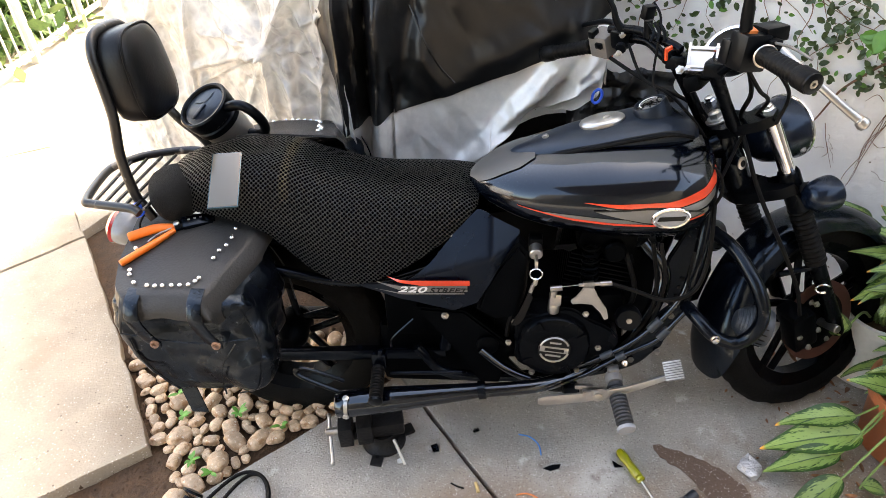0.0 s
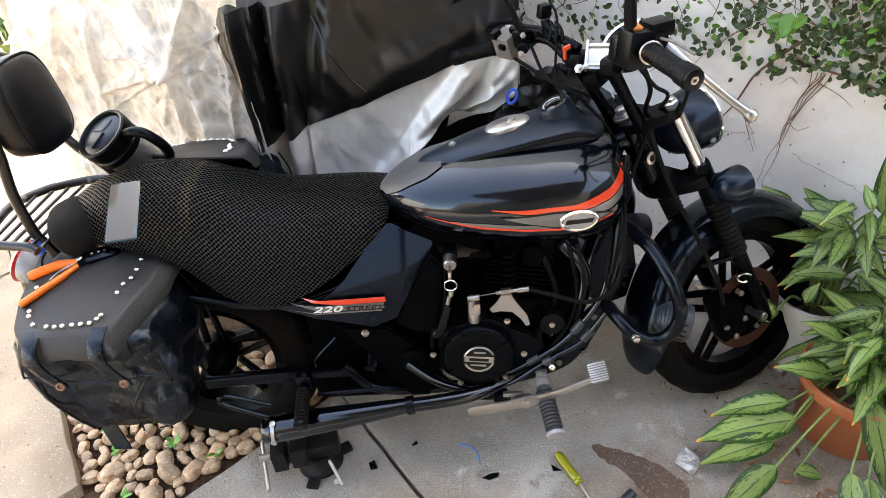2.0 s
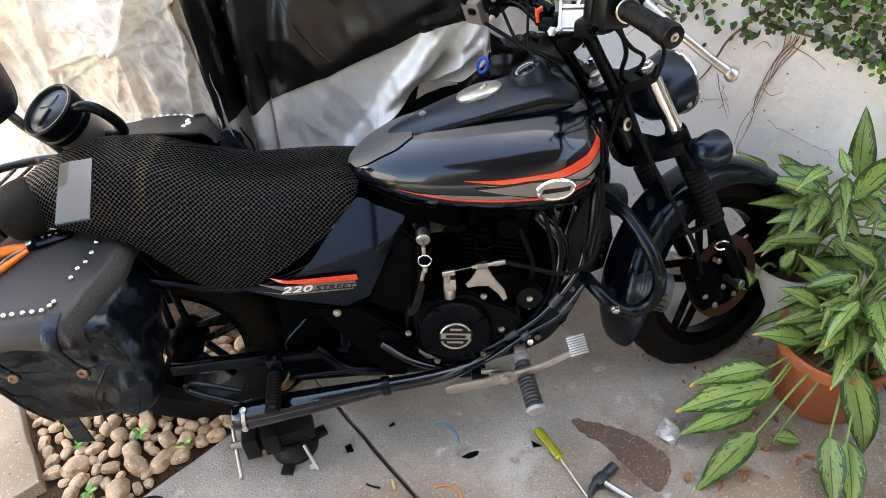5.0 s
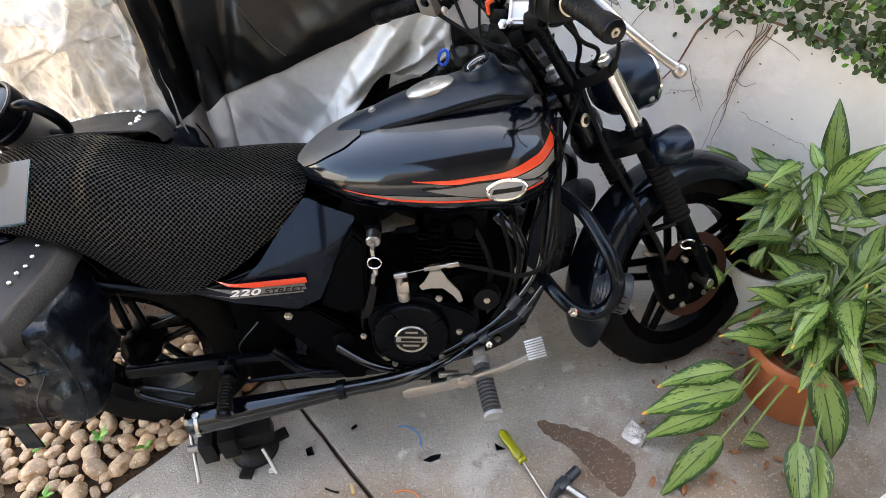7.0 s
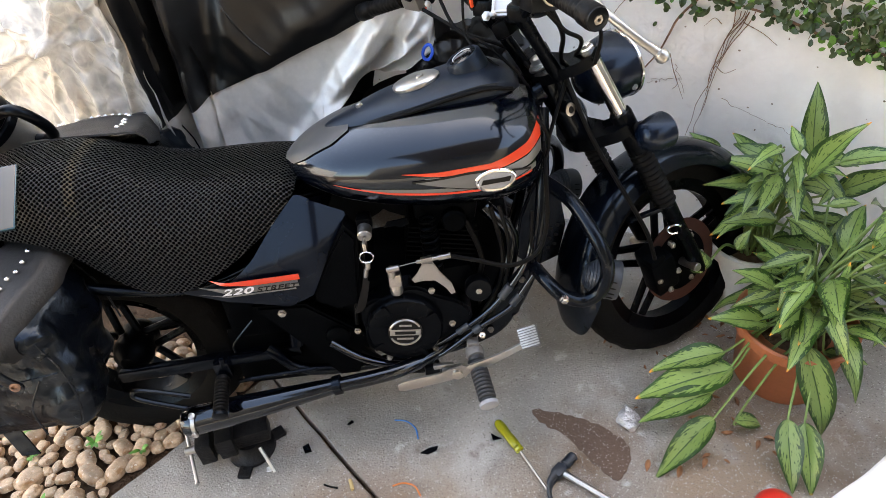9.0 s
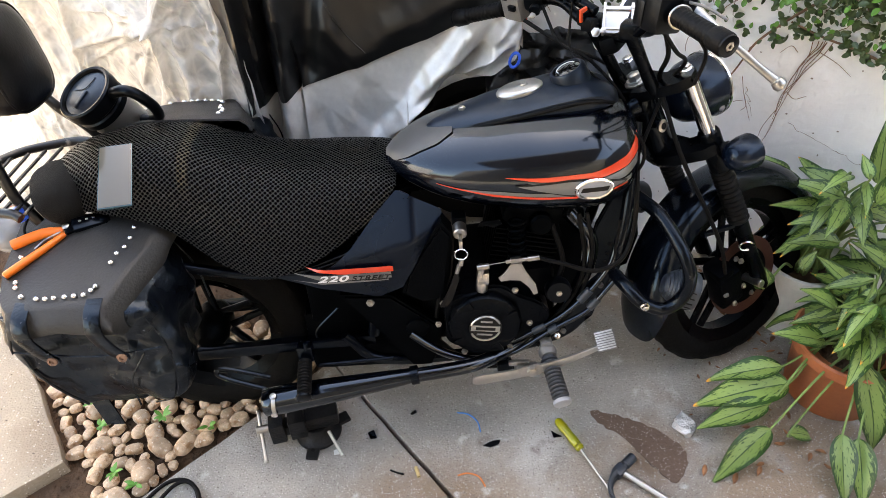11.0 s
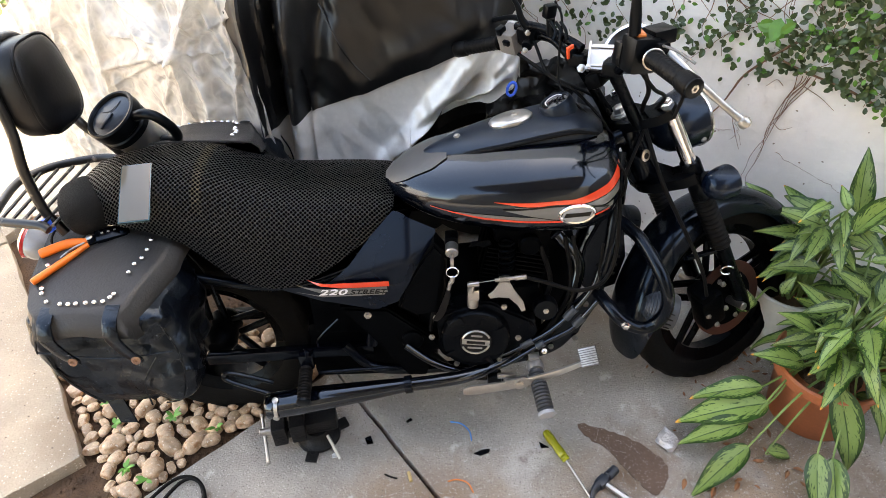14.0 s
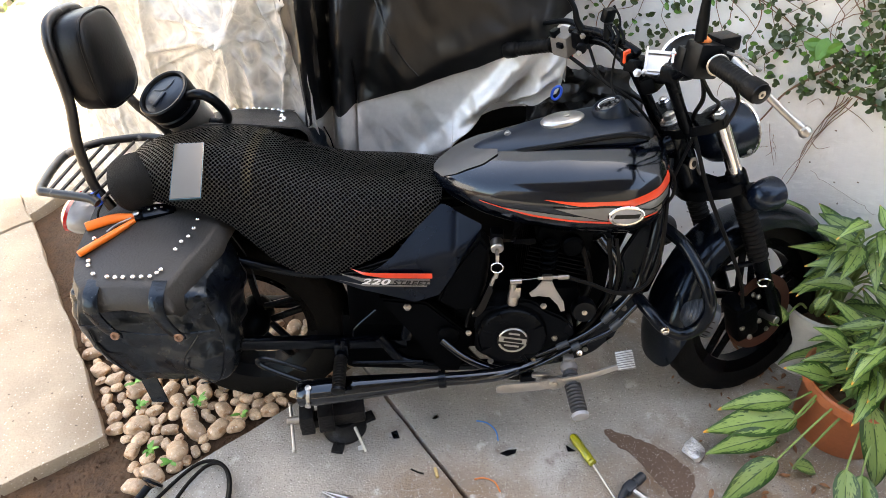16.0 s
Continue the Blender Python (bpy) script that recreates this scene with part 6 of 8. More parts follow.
    slab(bm, (0.05, 0.012, 0.012), Matrix.Translation((0.255, -0.25, 0.277)), 0.2)
    part("pedal_pivot", bm, M["steel"], bike)
    bm = bmesh.new()
    rod(bm, (0.225, -0.2, 0.21), (0.245, -0.2, 0.2), 0.016)
    slab(bm, (0.04, 0.035, 0.035), Matrix.Translation((0.225, -0.205, 0.225)), 0.2)
    part("brake_switch", bm, M["satin"], bike)
    bm = bmesh.new()
    hexbolt(bm, (0.36, -0.21, 0.325), (0, -0.6, 0.6), 0.007, 0.01)
    part("bolt", bm, M["chrome"], bike)


pegs()

# crash guards
for s in (-1, 1):
    bm = bmesh.new()
    tube(bm, [(0.535, 0.06 * s, 0.665), (0.573, 0.12 * s, 0.657), (0.598, 0.17 * s, 0.645), (0.628, 0.235 * s, 0.6), (0.646, 0.262 * s, 0.553), (0.648, 0.265 * s, 0.504), (0.631, 0.262 * s, 0.462), (0.598, 0.258 * s, 0.441), (0.55, 0.25 * s, 0.459), (0.52, 0.22 * s, 0.482), (0.5, 0.17 * s, 0.488)], 0.0165, 6, 14)
    gd = part("crash_guard", bm, M["frame"], bike, "scratched black crash guard")
    lm = aim((0.628, 0.212 * s, 0.474), (0.93, 0.22 * s, -0.2)) @ Matrix.Diagonal((0.9, 0.9, 0.9, 1))
    bm = bmesh.new()
    lathe(bm, [(0.0, -0.022), (0.02, -0.021), (0.03, -0.014), (0.042, 0.004), (0.05, 0.022), (0.053, 0.04), (0.0535, 0.062), (0.05, 0.07), (0.046, 0.07)], lm, 36)
    lamp = part("guard_lamp", bm, M["lamp_grey"], gd, "round ribbed blue-grey auxiliary lamp")
    for k in range(7):
        bm = bmesh.new()
        h = -0.018 + 0.0075 * k
        r = interp(h, (-0.022, -0.014, 0.004, 0.022, 0.04), (0.022, 0.031, 0.044, 0.052, 0.0545))
        lathe(bm, [(r - 0.005, h - 0.0013), (r, h - 0.0013), (r + 0.0012, h), (r, h + 0.0013), (r - 0.005, h + 0.0013)], lm, 36)
        part("fin", bm, M["lamp_grey"], lamp)
    bm = bmesh.new()
    lathe(bm, [(0.047, 0.066), (0.03, 0.073), (0, 0.075)], lm, 30)
    part("lens", bm, M["tail_grey"], lamp)
    for k in range(5):
        bm = bmesh.new()
        slab(bm, (0.016, 0.003, 0.004), lm @ pose(0, 0, 0, 0, 0, 150 + 18 * k) @ Matrix.Translation((0.0535, 0, 0.05)) @ pose(0, 0, 0, 0, 90, 0), 0.2)
        part("slot", bm, M["hole_shade"], lamp)
    bm = bmesh.new()
    hexbolt(bm, (0.552, 0.266 * s, 0.462), (0, s, -0.2), 0.009, 0.012)
    part("bolt", bm, M["chrome"], gd)

# ignition lock
bm = bmesh.new()
slab(bm, (0.034, 0.04, 0.04), Matrix.Translation((0.118, -0.14, 0.652)), 0.2)
lk2 = part("lock_body", bm, M["engine"], bike)
bm = bmesh.new()
rod(bm, (0.118, -0.155, 0.647), (0.118, -0.186, 0.642), 0.0165, 22)
part("ignition_lock", bm, M["steel"], bike, "worn steel ignition lock with a key in it")
bm = bmesh.new()
plate(bm, [(0.16, 0.635), (0.17, 0.65), (0.215, 0.655), (0.22, 0.64), (0.2, 0.632), (0.185, 0.638)], -0.15, -0.145, 0.001)
part("bracket", bm, M["engine"], bike)


# backrest, rack, tail
def tail():
    bm = bmesh.new()
    tube(bm, [(-0.868, -0.12, 0.7), (-0.885, -0.119, 0.735), (-0.9, -0.118, 0.77), (-0.912, -0.112, 0.87), (-0.902, -0.108, 0.97), (-0.91, -0.1, 1.06), (-0.918, -0.09, 1.12), (-0.922, -0.05, 1.155), (-0.922, 0.05, 1.155), (-0.918, 0.09, 1.12), (-0.91, 0.1, 1.06), (-0.9, 0.108, 0.97), (-0.86, 0.115, 0.89), (-0.8, 0.12, 0.82), (-0.74, 0.13, 0.7)], 0.0125, 6, 12)
    part("backrest_frame", bm, M["rack_paint"], bike, "bent black steel backrest hoop")
    # padded rest
    bm = bmesh.new()
    pm = Matrix.Translation((-0.868, 0.0, 1.05)) @ pose(0, 0, 0, 0, -7, 0)
    def outline(t, k):
        w, h = 0.1 * k, 0.112 * k
        c, s = math.cos(t), math.sin(t)
        n = 3.4
        y, z = math.copysign(abs(c) ** (2 / n), c) * w, math.copysign(abs(s) ** (2 / n), s) * h
        return y * (1 - 0.08 * z / h), z
    rings = []
    for x, k in ((-0.04, 0.86), (-0.036, 0.95), (-0.026, 0.985), (0.0, 1.0), (0.02, 1.0), (0.031, 0.97), (0.038, 0.9), (0.044, 0.75), (0.048, 0.5), (0.05, 0.2)):
        rings.append([pm @ Vector((x, *outline(t, k))) for t in lin(0, 2 * math.pi, 49)[:-1]])
    skin(bm, rings)
    pad = part("backrest_pad", bm, M["pad"], bike, "padded black vinyl backrest with stitched piping")
    bm = bmesh.new()
    tube(bm, [pm @ Vector((0.031, *outline(t, 0.985))) for t in lin(0, 2 * math.pi, 61)], 0.0032, 1, 6)
    part("piping", bm, M["pad"], pad)
    # luggage rack
    rack = new("luggage_rack")
    rack.parent = bike
    tagged(rack, "chipped black tubular luggage rack")
    z = 0.755
    bm = bmesh.new()
    tube(bm, [(-0.87, -0.172, z - 0.012), (-0.895, -0.165, z - 0.002), (-1.0, -0.145, z), (-1.035, -0.12, z), (-1.07, 0.05, z), (-1.045, 0.12, z), (-1.0, 0.165, z), (-0.9, 0.2, z), (-0.84, 0.195, z - 0.005), (-0.8, 0.19, 0.72)], 0.0115, 6, 12)
    part("hoop", bm, M["rack_paint"], rack)
    for k in range(6):
        u = k / 5
        bm = bmesh.new()
        a, b = Vector((-1.008 + 0.15 * u, -0.143 - 0.026 * u, z - 0.002)), Vector((-1.035 + 0.19 * u, 0.125 + 0.07 * u, z - 0.002))
        tube(bm, [a, b], 0.0045, 1, 8)
        part("bar", bm, M["rack_paint"], rack)
    # tail lamp and rear mudguard
    bm = bmesh.new()
    lathe(bm, [(0.0, -0.06), (0.05, -0.05), (0.07, -0.02), (0.072, 0.01), (0.066, 0.03)], Matrix.Translation((-0.99, -0.03, 0.63)) @ pose(0, 0, 0, 0, -80, 0) @ Matrix.Diagonal((0.7, 1.1, 1, 1)), 28)
    tl = part("tail_lamp", bm, M["tail_grey"], bike, "tail lamp with red lens")
    bm = bmesh.new()
    lathe(bm, [(0.068, 0.026), (0.07, 0.034), (0.05, 0.05), (0, 0.056)], Matrix.Translation((-0.99, -0.03, 0.63)) @ pose(0, 0, 0, 0, -80, 0) @ Matrix.Diagonal((0.7, 1.1, 1, 1)), 28)
    part("lens", bm, M["tail_red"], tl)
    bm = bmesh.new()
    def fen(a, v):
        r = 0.345 - 0.03 * abs(v) ** 3
        return Vector((-0.6 + r * math.cos(a), 0.1 * math.sin(v * math.pi / 2), 0.3 + r * math.sin(a)))
    sheet(bm, fen, lin(0.95, 3.0, 34), lin(-1, 1, 11), 0.004)
    part("rear_fender", bm, M["sky_satin"], bike, "black rear mudguard")
    bm = bmesh.new()
    tube(bm, [(-0.885, -0.12, 0.72), (-0.9, -0.14, 0.69), (-0.89, -0.15, 0.65), (-0.86, -0.15, 0.63)], 0.003, 4, 6)
    part("elastic_cord", bm, M["rubber"], bike)
    bm = bmesh.new()
    slab(bm, (0.02, 0.03, 0.035), Matrix.Translation((-0.893, -0.135, 0.735)) @ pose(0, 0, 0, 0, -15, 0), 0.3)
    part("cord_stop", bm, M["blue"], bike, "blue plastic cord stop")


tail()

# side stand on the far side
bm = bmesh.new()
tube(bm, [(0.12, 0.14, 0.2), (0.09, 0.22, 0.12), (0.07, 0.3, 0.036)], 0.011, 3, 10)
slab(bm, (0.07, 0.04, 0.006), Matrix.Translation((0.07, 0.305, 0.032)) @ pose(0, 0, 0, 5, 0, 0), 0.2)
part("side_stand", bm, M["frame"], bike)


# ---- saddlebags ----
def saddlebag(sgn, label, lift, ahead):
    bag = thing("saddlebag", label, "saddlebag", BIKE @ Matrix.Translation((ahead, 0, lift)), "saddlebags on the motorcycle")
    levels = ((0.298, -0.80, -0.64, -0.31, -0.19), (0.31, -0.835, -0.59, -0.345, -0.15), (0.345, -0.86, -0.558, -0.362, -0.13), (0.42, -0.885, -0.536, -0.37, -0.115), (0.5, -0.9, -0.534, -0.364, -0.11), (0.56, -0.905, -0.552, -0.352, -0.105), (0.6, -0.905, -0.578, -0.337, -0.1), (0.62, -0.9, -0.592, -0.328, -0.1))
    zs = [l[0] for l in levels]
    rings = []
    for i in range(60):
        z = interp(i / 59, (0, 0.06, 1), (0.298, 0.31, 0.592))
        x0, x1, y0, y1 = (interp(z, zs, [l[k] for l in levels]) for k in (1, 2, 3, 4))
        ring = []
        for k in range(112):
            a = 2 * math.pi * k / 112
            c, s = math.cos(a), math.sin(a)
            n = 7.0
            x = (x0 + x1) / 2 + (x1 - x0) / 2 * math.copysign(abs(c) ** (2 / n), c)
            y = (y0 + y1) / 2 + (y1 - y0) / 2 * math.copysign(abs(s) ** (2 / n), s)
            zz = z + max(0, (z - 0.5) / 0.12) * 0.22 * (y + 0.345) * (1 if y > -0.345 else 0)
            sag = 0.016 * wobble((x, y, z), 7, sgn) + 0.006 * (1 - 3 * abs(wobble((x, y, z * 1.3), 8, sgn))) + 0.002 * (1 - 3 * abs(wobble((x, y, z), 19, sgn)))
            sag -= 0.016 * math.exp(-((x + 0.69 + 0.35 * (z - 0.45)) / 0.022) ** 2) + 0.012 * math.exp(-((x + 0.815 - 0.3 * (z - 0.45)) / 0.02) ** 2) + 0.006 * math.exp(-((z - 0.535 - 0.1 * (x + 0.7)) / 0.016) ** 2) * (y < -0.25)
            sag -= 0.02 * math.exp(-((y + 0.24 + 0.5 * (z - 0.5)) / 0.03) ** 2) * (x > -0.62)
            sag += 0.013 + 0.022 * facets(x - y, z, 9, sgn) + 0.008 * facets(x - 1.2 * y, z + 0.4 * x, 22, sgn + 4)
            ctr = Vector(((x0 + x1) / 2, (y0 + y1) / 2, 0))
            d = (Vector((x, y, 0)) - ctr).normalized()
            ring.append(Vector((x + d.x * sag, (y + d.y * sag) * (1 if sgn < 0 else -1), zz)))
        rings.append(ring)
    bm = bmesh.new()
    skin(bm, rings)
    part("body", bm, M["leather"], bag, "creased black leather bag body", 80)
    fl = 1 if sgn < 0 else -1
    def P(x, y, z):
        return Vector((x, y * fl, z))
    # lid with turned-down rim
    def lid_edge(y):
        return interp(y, (-0.375, -0.36, -0.33, -0.25, -0.09), (-0.845, -0.865, -0.885, -0.91, -0.925)), interp(y, (-0.375, -0.36, -0.33, -0.28, -0.2, -0.09), (-0.67, -0.655, -0.645, -0.63, -0.6, -0.578))
    def lid(u, v):
        y = -0.09 - 0.275 * min(1.0, v)
        xl, xr = lid_edge(y)
        t = min(1, max(0, u))
        x = xl + (xr - xl) * t
        z = 0.692 - 0.233 * (-0.09 - y) + 0.006 * math.sin(math.pi * t)
        z += 0.003 * wobble((x, y, 0), 10)
        if v > 1:
            y -= 0.026 * min(1, (v - 1) * 5)
            z -= 0.16 * (v - 1) * (1 + 0.25 * wobble((x, 0, 0), 14))
        if u > 1:
            x += 0.024 * min(1, (u - 1) * 8)
            z -= 0.34 * (u - 1) * (1 if v <= 1 else max(0.0, 1 - 3.5 * (v - 1))) * (1 + 0.3 * wobble((y, 0, 3), 16)) * (0.5 + 0.5 * min(1, v))
        if u < 0:
            x -= 0.012 * min(1, -u * 8)
            z -= 0.3 * -u
        return P(x, y, z)
    bm = bmesh.new()
    sheet(bm, lid, [-0.14, -0.1, -0.05, -0.02] + lin(0, 1, 22) + [1.02, 1.05, 1.1, 1.16, 1.22], lin(0, 1, 18) + [1.03, 1.08, 1.16, 1.26, 1.34], 0.005)
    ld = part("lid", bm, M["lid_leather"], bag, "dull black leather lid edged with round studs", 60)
    marks = ((-0.643, -0.143), (-0.644, -0.175), (-0.649, -0.202), (-0.661, -0.221), (-0.667, -0.247), (-0.681, -0.312), (-0.687, -0.323), (-0.699, -0.335), (-0.718, -0.338), (-0.737, -0.34), (-0.759, -0.342), (-0.777, -0.343), (-0.797, -0.341), (-0.834, -0.331), (-0.857, -0.304), (-0.863, -0.289), (-0.878, -0.217))
    spots = [((x - lid_edge(y)[0]) / (lid_edge(y)[1] - lid_edge(y)[0]), (-0.09 - y) / 0.275) for x, y in marks]
    bm = bmesh.new()
    lathe(bm, [(0.0062, 0), (0.006, 0.002), (0.0047, 0.0044), (0.0022, 0.0058), (0, 0.006)], Matrix(), 12)
    me = None
    for u, v in spots:
        if me is None:
            ob = part("stud", bm, M["chrome"], ld)
            me = ob.data
        else:
            ob = new("stud", me)
            ob.parent = ld
        ob.matrix_basis = aim(lid(u, v) + Vector((0, 0, 0.003)), (0.05, -0.4 * fl, 1))
    # straps with buckles
    for x in (-0.822, -0.67):
        line = curve([P(x - 0.004, -0.345, 0.637), P(x, -0.385, 0.624), P(x + 0.002, -0.404, 0.59), P(x + 0.01, -0.398, 0.55), P(x + 0.022, -0.392, 0.52), P(x + 0.038, -0.388, 0.497)], 5)
        bm = bmesh.new()
        rings = []
        for i, q in enumerate(line):
            w = 0.017 if i < len(line) - 3 else 0.017 - 0.004 * (i - len(line) + 4)
            rings.append([q + Vector((w * a, fl * b * 0.003, 0)) for a, b in ((-1, -0.6), (-0.9, -1), (0.9, -1), (1, -0.6), (1, 1), (-1, 1))])
        skin(bm, rings)
        stp = part("strap", bm, M["leather"], bag, "curved black leather strap")
        bm = bmesh.new()
        lathe(bm, [(0.011, 0), (0.011, 0.004), (0.006, 0.005), (0.005, 0.001), (0, 0.001)], aim(P(x + 0.032, -0.394, 0.51), (0, -fl, 0.15)), 18)
        part("eyelet", bm, M["bark"], stp, "tarnished brass eyelet")
    # seam along the face, and a tag below
    bm = bmesh.new()
    tube(bm, [P(x, -0.369 + 0.004 * math.sin(x * 20), 0.517 - 0.02 * math.sin((x + 0.9) * 8)) for x in lin(-0.89, -0.56, 12)], 0.0018, 3, 6)
    tube(bm, [P(-0.87 + 0.0 * t, -0.367, 0.5 - 0.16 * t) + Vector((0.09 * t * t, 0, 0)) for t in lin(0, 1, 6)], 0.003, 3, 6)
    part("seam", bm, M["leather"], bag)
    # piped corners of the face and of the front end
    for pts in ([P(-0.575, -0.36, 0.59), P(-0.55, -0.366, 0.52), P(-0.548, -0.37, 0.43), P(-0.575, -0.366, 0.35), P(-0.64, -0.34, 0.305)], [P(-0.6, -0.374, 0.5), P(-0.65, -0.378, 0.42), P(-0.66, -0.37, 0.33)], [P(-0.585, -0.115, 0.64), P(-0.545, -0.115, 0.55), P(-0.53, -0.12, 0.45)]):
        bm = bmesh.new()
        tube(bm, pts, 0.0022, 6, 8)
        part("piping", bm, M["leather"], bag)
    bm = bmesh.new()
    sheet(bm, lambda u, v: P(-0.83 + 0.045 * u + 0.03 * v, -0.3 - 0.02 * v, 0.31 - 0.1 * v), [0, 0.5, 1], lin(0, 1, 5), 0.004)
    part("loose_strap", bm, M["leather"], bag)
    return bag


saddlebag(-1, "worn black leather saddlebag with studded lid and two straps", 0.0, 0.0)
saddlebag(1, "black leather saddlebag with studded lid on the far side", 0.15, 0.165)


# ---- things left on the motorcycle ----
def mug():
    base, top = Vector((-0.705, 0.17, 0.785)), Vector((-0.764, 0.085, 0.933))
    m = BIKE @ aim(base, top - base)
    g = thing("travel_mug", "steel travel mug with black lid and handle", "mug", m)
    h = (top - base).length
    bm = bmesh.new()
    big = Matrix.Diagonal((1.24, 1.24, 1, 1))
    lathe(bm, [(0.034, 0), (0.037, 0.003), (0.037, 0.02), (0.043, 0.03)], big, 32)
    part("base", bm, M["satin"], g)
    bm = bmesh.new()
    lathe(bm, [(0.042, 0.026), (0.0445, 0.03), (0.052, h - 0.045), (0.052, h - 0.04)], big, 40)
    part("shell", bm, M["alu"], g, "brushed steel shell")
    bm = bmesh.new()
    lathe(bm, [(0.0525, h - 0.066), (0.0555, h - 0.063), (0.0565, h - 0.046), (0.0535, h - 0.042), (0.0535, h - 0.038), (0.058, h - 0.034), (0.0595, h - 0.02), (0.06, h), (0.057, h + 0.004), (0.053, h + 0.003), (0.05, h - 0.007), (0, h - 0.008)], big, 44)
    lid = part("lid", bm, M["satin"], g, "black plastic lid")
    bm = bmesh.new()
    lathe(bm, [(0.048, h - 0.0075), (0.048, h - 0.004), (0.046, h - 0.003), (0, h - 0.003)], big, 40)
    slab(bm, (0.012, 0.05, 0.005), Matrix.Translation((0.0, -0.02, h - 0.001)), 0.3)
    tube(bm, [(-0.04, 0.0, h - 0.002), (-0.01, 0.008, h - 0.0015), (0.0, 0.03, h - 0.0015), (0.0, 0.045, h - 0.002)], 0.0012, 4, 5)
    part("slider", bm, M["console"], lid, "dusty dark drinking slider")
    q = m.to_3x3().inverted() @ Vector((0.95, -0.15, -0.1))
    q = Vector((q.x, q.y, 0)).normalized()
    bm = bmesh.new()
    tube(bm, [q * 0.062 + Vector((0, 0, h - 0.018)), q * 0.11 + Vector((0, 0, h - 0.012)), q * 0.135 + Vector((0, 0, h - 0.03)), q * 0.14 + Vector((0, 0, h - 0.08)), q * 0.122 + Vector((0, 0, h - 0.12)), q * 0.09 + Vector((0, 0, h - 0.135)), q * 0.06 + Vector((0, 0, h - 0.13))], 0.0135, 6, 14)
    part("handle", bm, M["satin"], g)
    bm = bmesh.new()
    p = m.to_3x3().inverted() @ Vector((0.1, -1, 0))
    a0 = math.atan2(p.y, p.x) - 0.2
    for k, (z, n) in enumerate(((0.052, 5), (0.042, 4), (0.032, 6))):
        for i in range(n):
            a = a0 + (i - n / 2) * 0.12
            rr = 1.24 * (0.0448 + 0.0075 * (z - 0.03) / (h - 0.075))
            slab(bm, (0.0012, 0.004, 0.006), Matrix.Translation((rr * math.cos(a), rr * math.sin(a), z)) @ pose(0, 0, 0, 0, 0, math.degrees(a)), 0.1)
    part("print", bm, M["black_vinyl"], g, "small black printed marks")


mug()


def phone():
    a, b = Vector((-0.665, -0.03, 0.868)), Vector((-0.637, -0.2, 0.772))
    d = (b - a).normalized()
    side = Vector((1, 0.14, 0.0))
    side = (side - d * side.dot(d)).normalized()
    up = side.cross(d)
    if up.z < 0:
        up = -up
    c = (a + b) / 2 + up * 0.014 + d * 0.024 + side * 0.004
    m = BIKE @ (Matrix.Translation(c) @ Matrix(((side.x, d.x, up.x, 0), (side.y, d.y, up.y, 0), (side.z, d.z, up.z, 0), (0, 0, 0, 1))))
    g = thing("phone", "dark smartphone lying face up, a pale reflection coloured into its glass", "phone", m)
    bm = bmesh.new()
    slab(bm, (0.074, 0.165, 0.009), Matrix(), 0.35)
    part("case", bm, M["teal"], g)
    bm = bmesh.new()
    slab(bm, (0.068, 0.159, 0.002), Matrix.Translation((0, 0, 0.0045)), 0.3)
    part("screen", bm, M["screen"], g, "glossy glass coloured like a pale reflection")


phone()


def foam_piece():
    g = thing("foam_pad", "rounded piece of black foam", "foam", BIKE @ Matrix.Translation((-0.815, -0.075, 0.752)) @ pose(0, 0, 0, 10, -18, 22))
    bm = bmesh.new()
    rings = []
    for i in range(17):
        t = -1 + 2 * i / 16
        r = (1 - abs(t) ** 3.0) ** (1 / 3.0)
        rings.append([Vector((0.062 * max(r, 0.03) * math.copysign(abs(math.cos(a)) ** 0.75, math.cos(a)), 0.075 * t, 0.062 * max(r, 0.03) * math.copysign(abs(math.sin(a)) ** 0.8, math.sin(a)) * (1 if math.sin(a) > 0 else 0.85))) for a in lin(0, 2 * math.pi, 33)[:-1]])
    skin(bm, rings)
    part("foam", bm, M["foam"], g)


foam_piece()


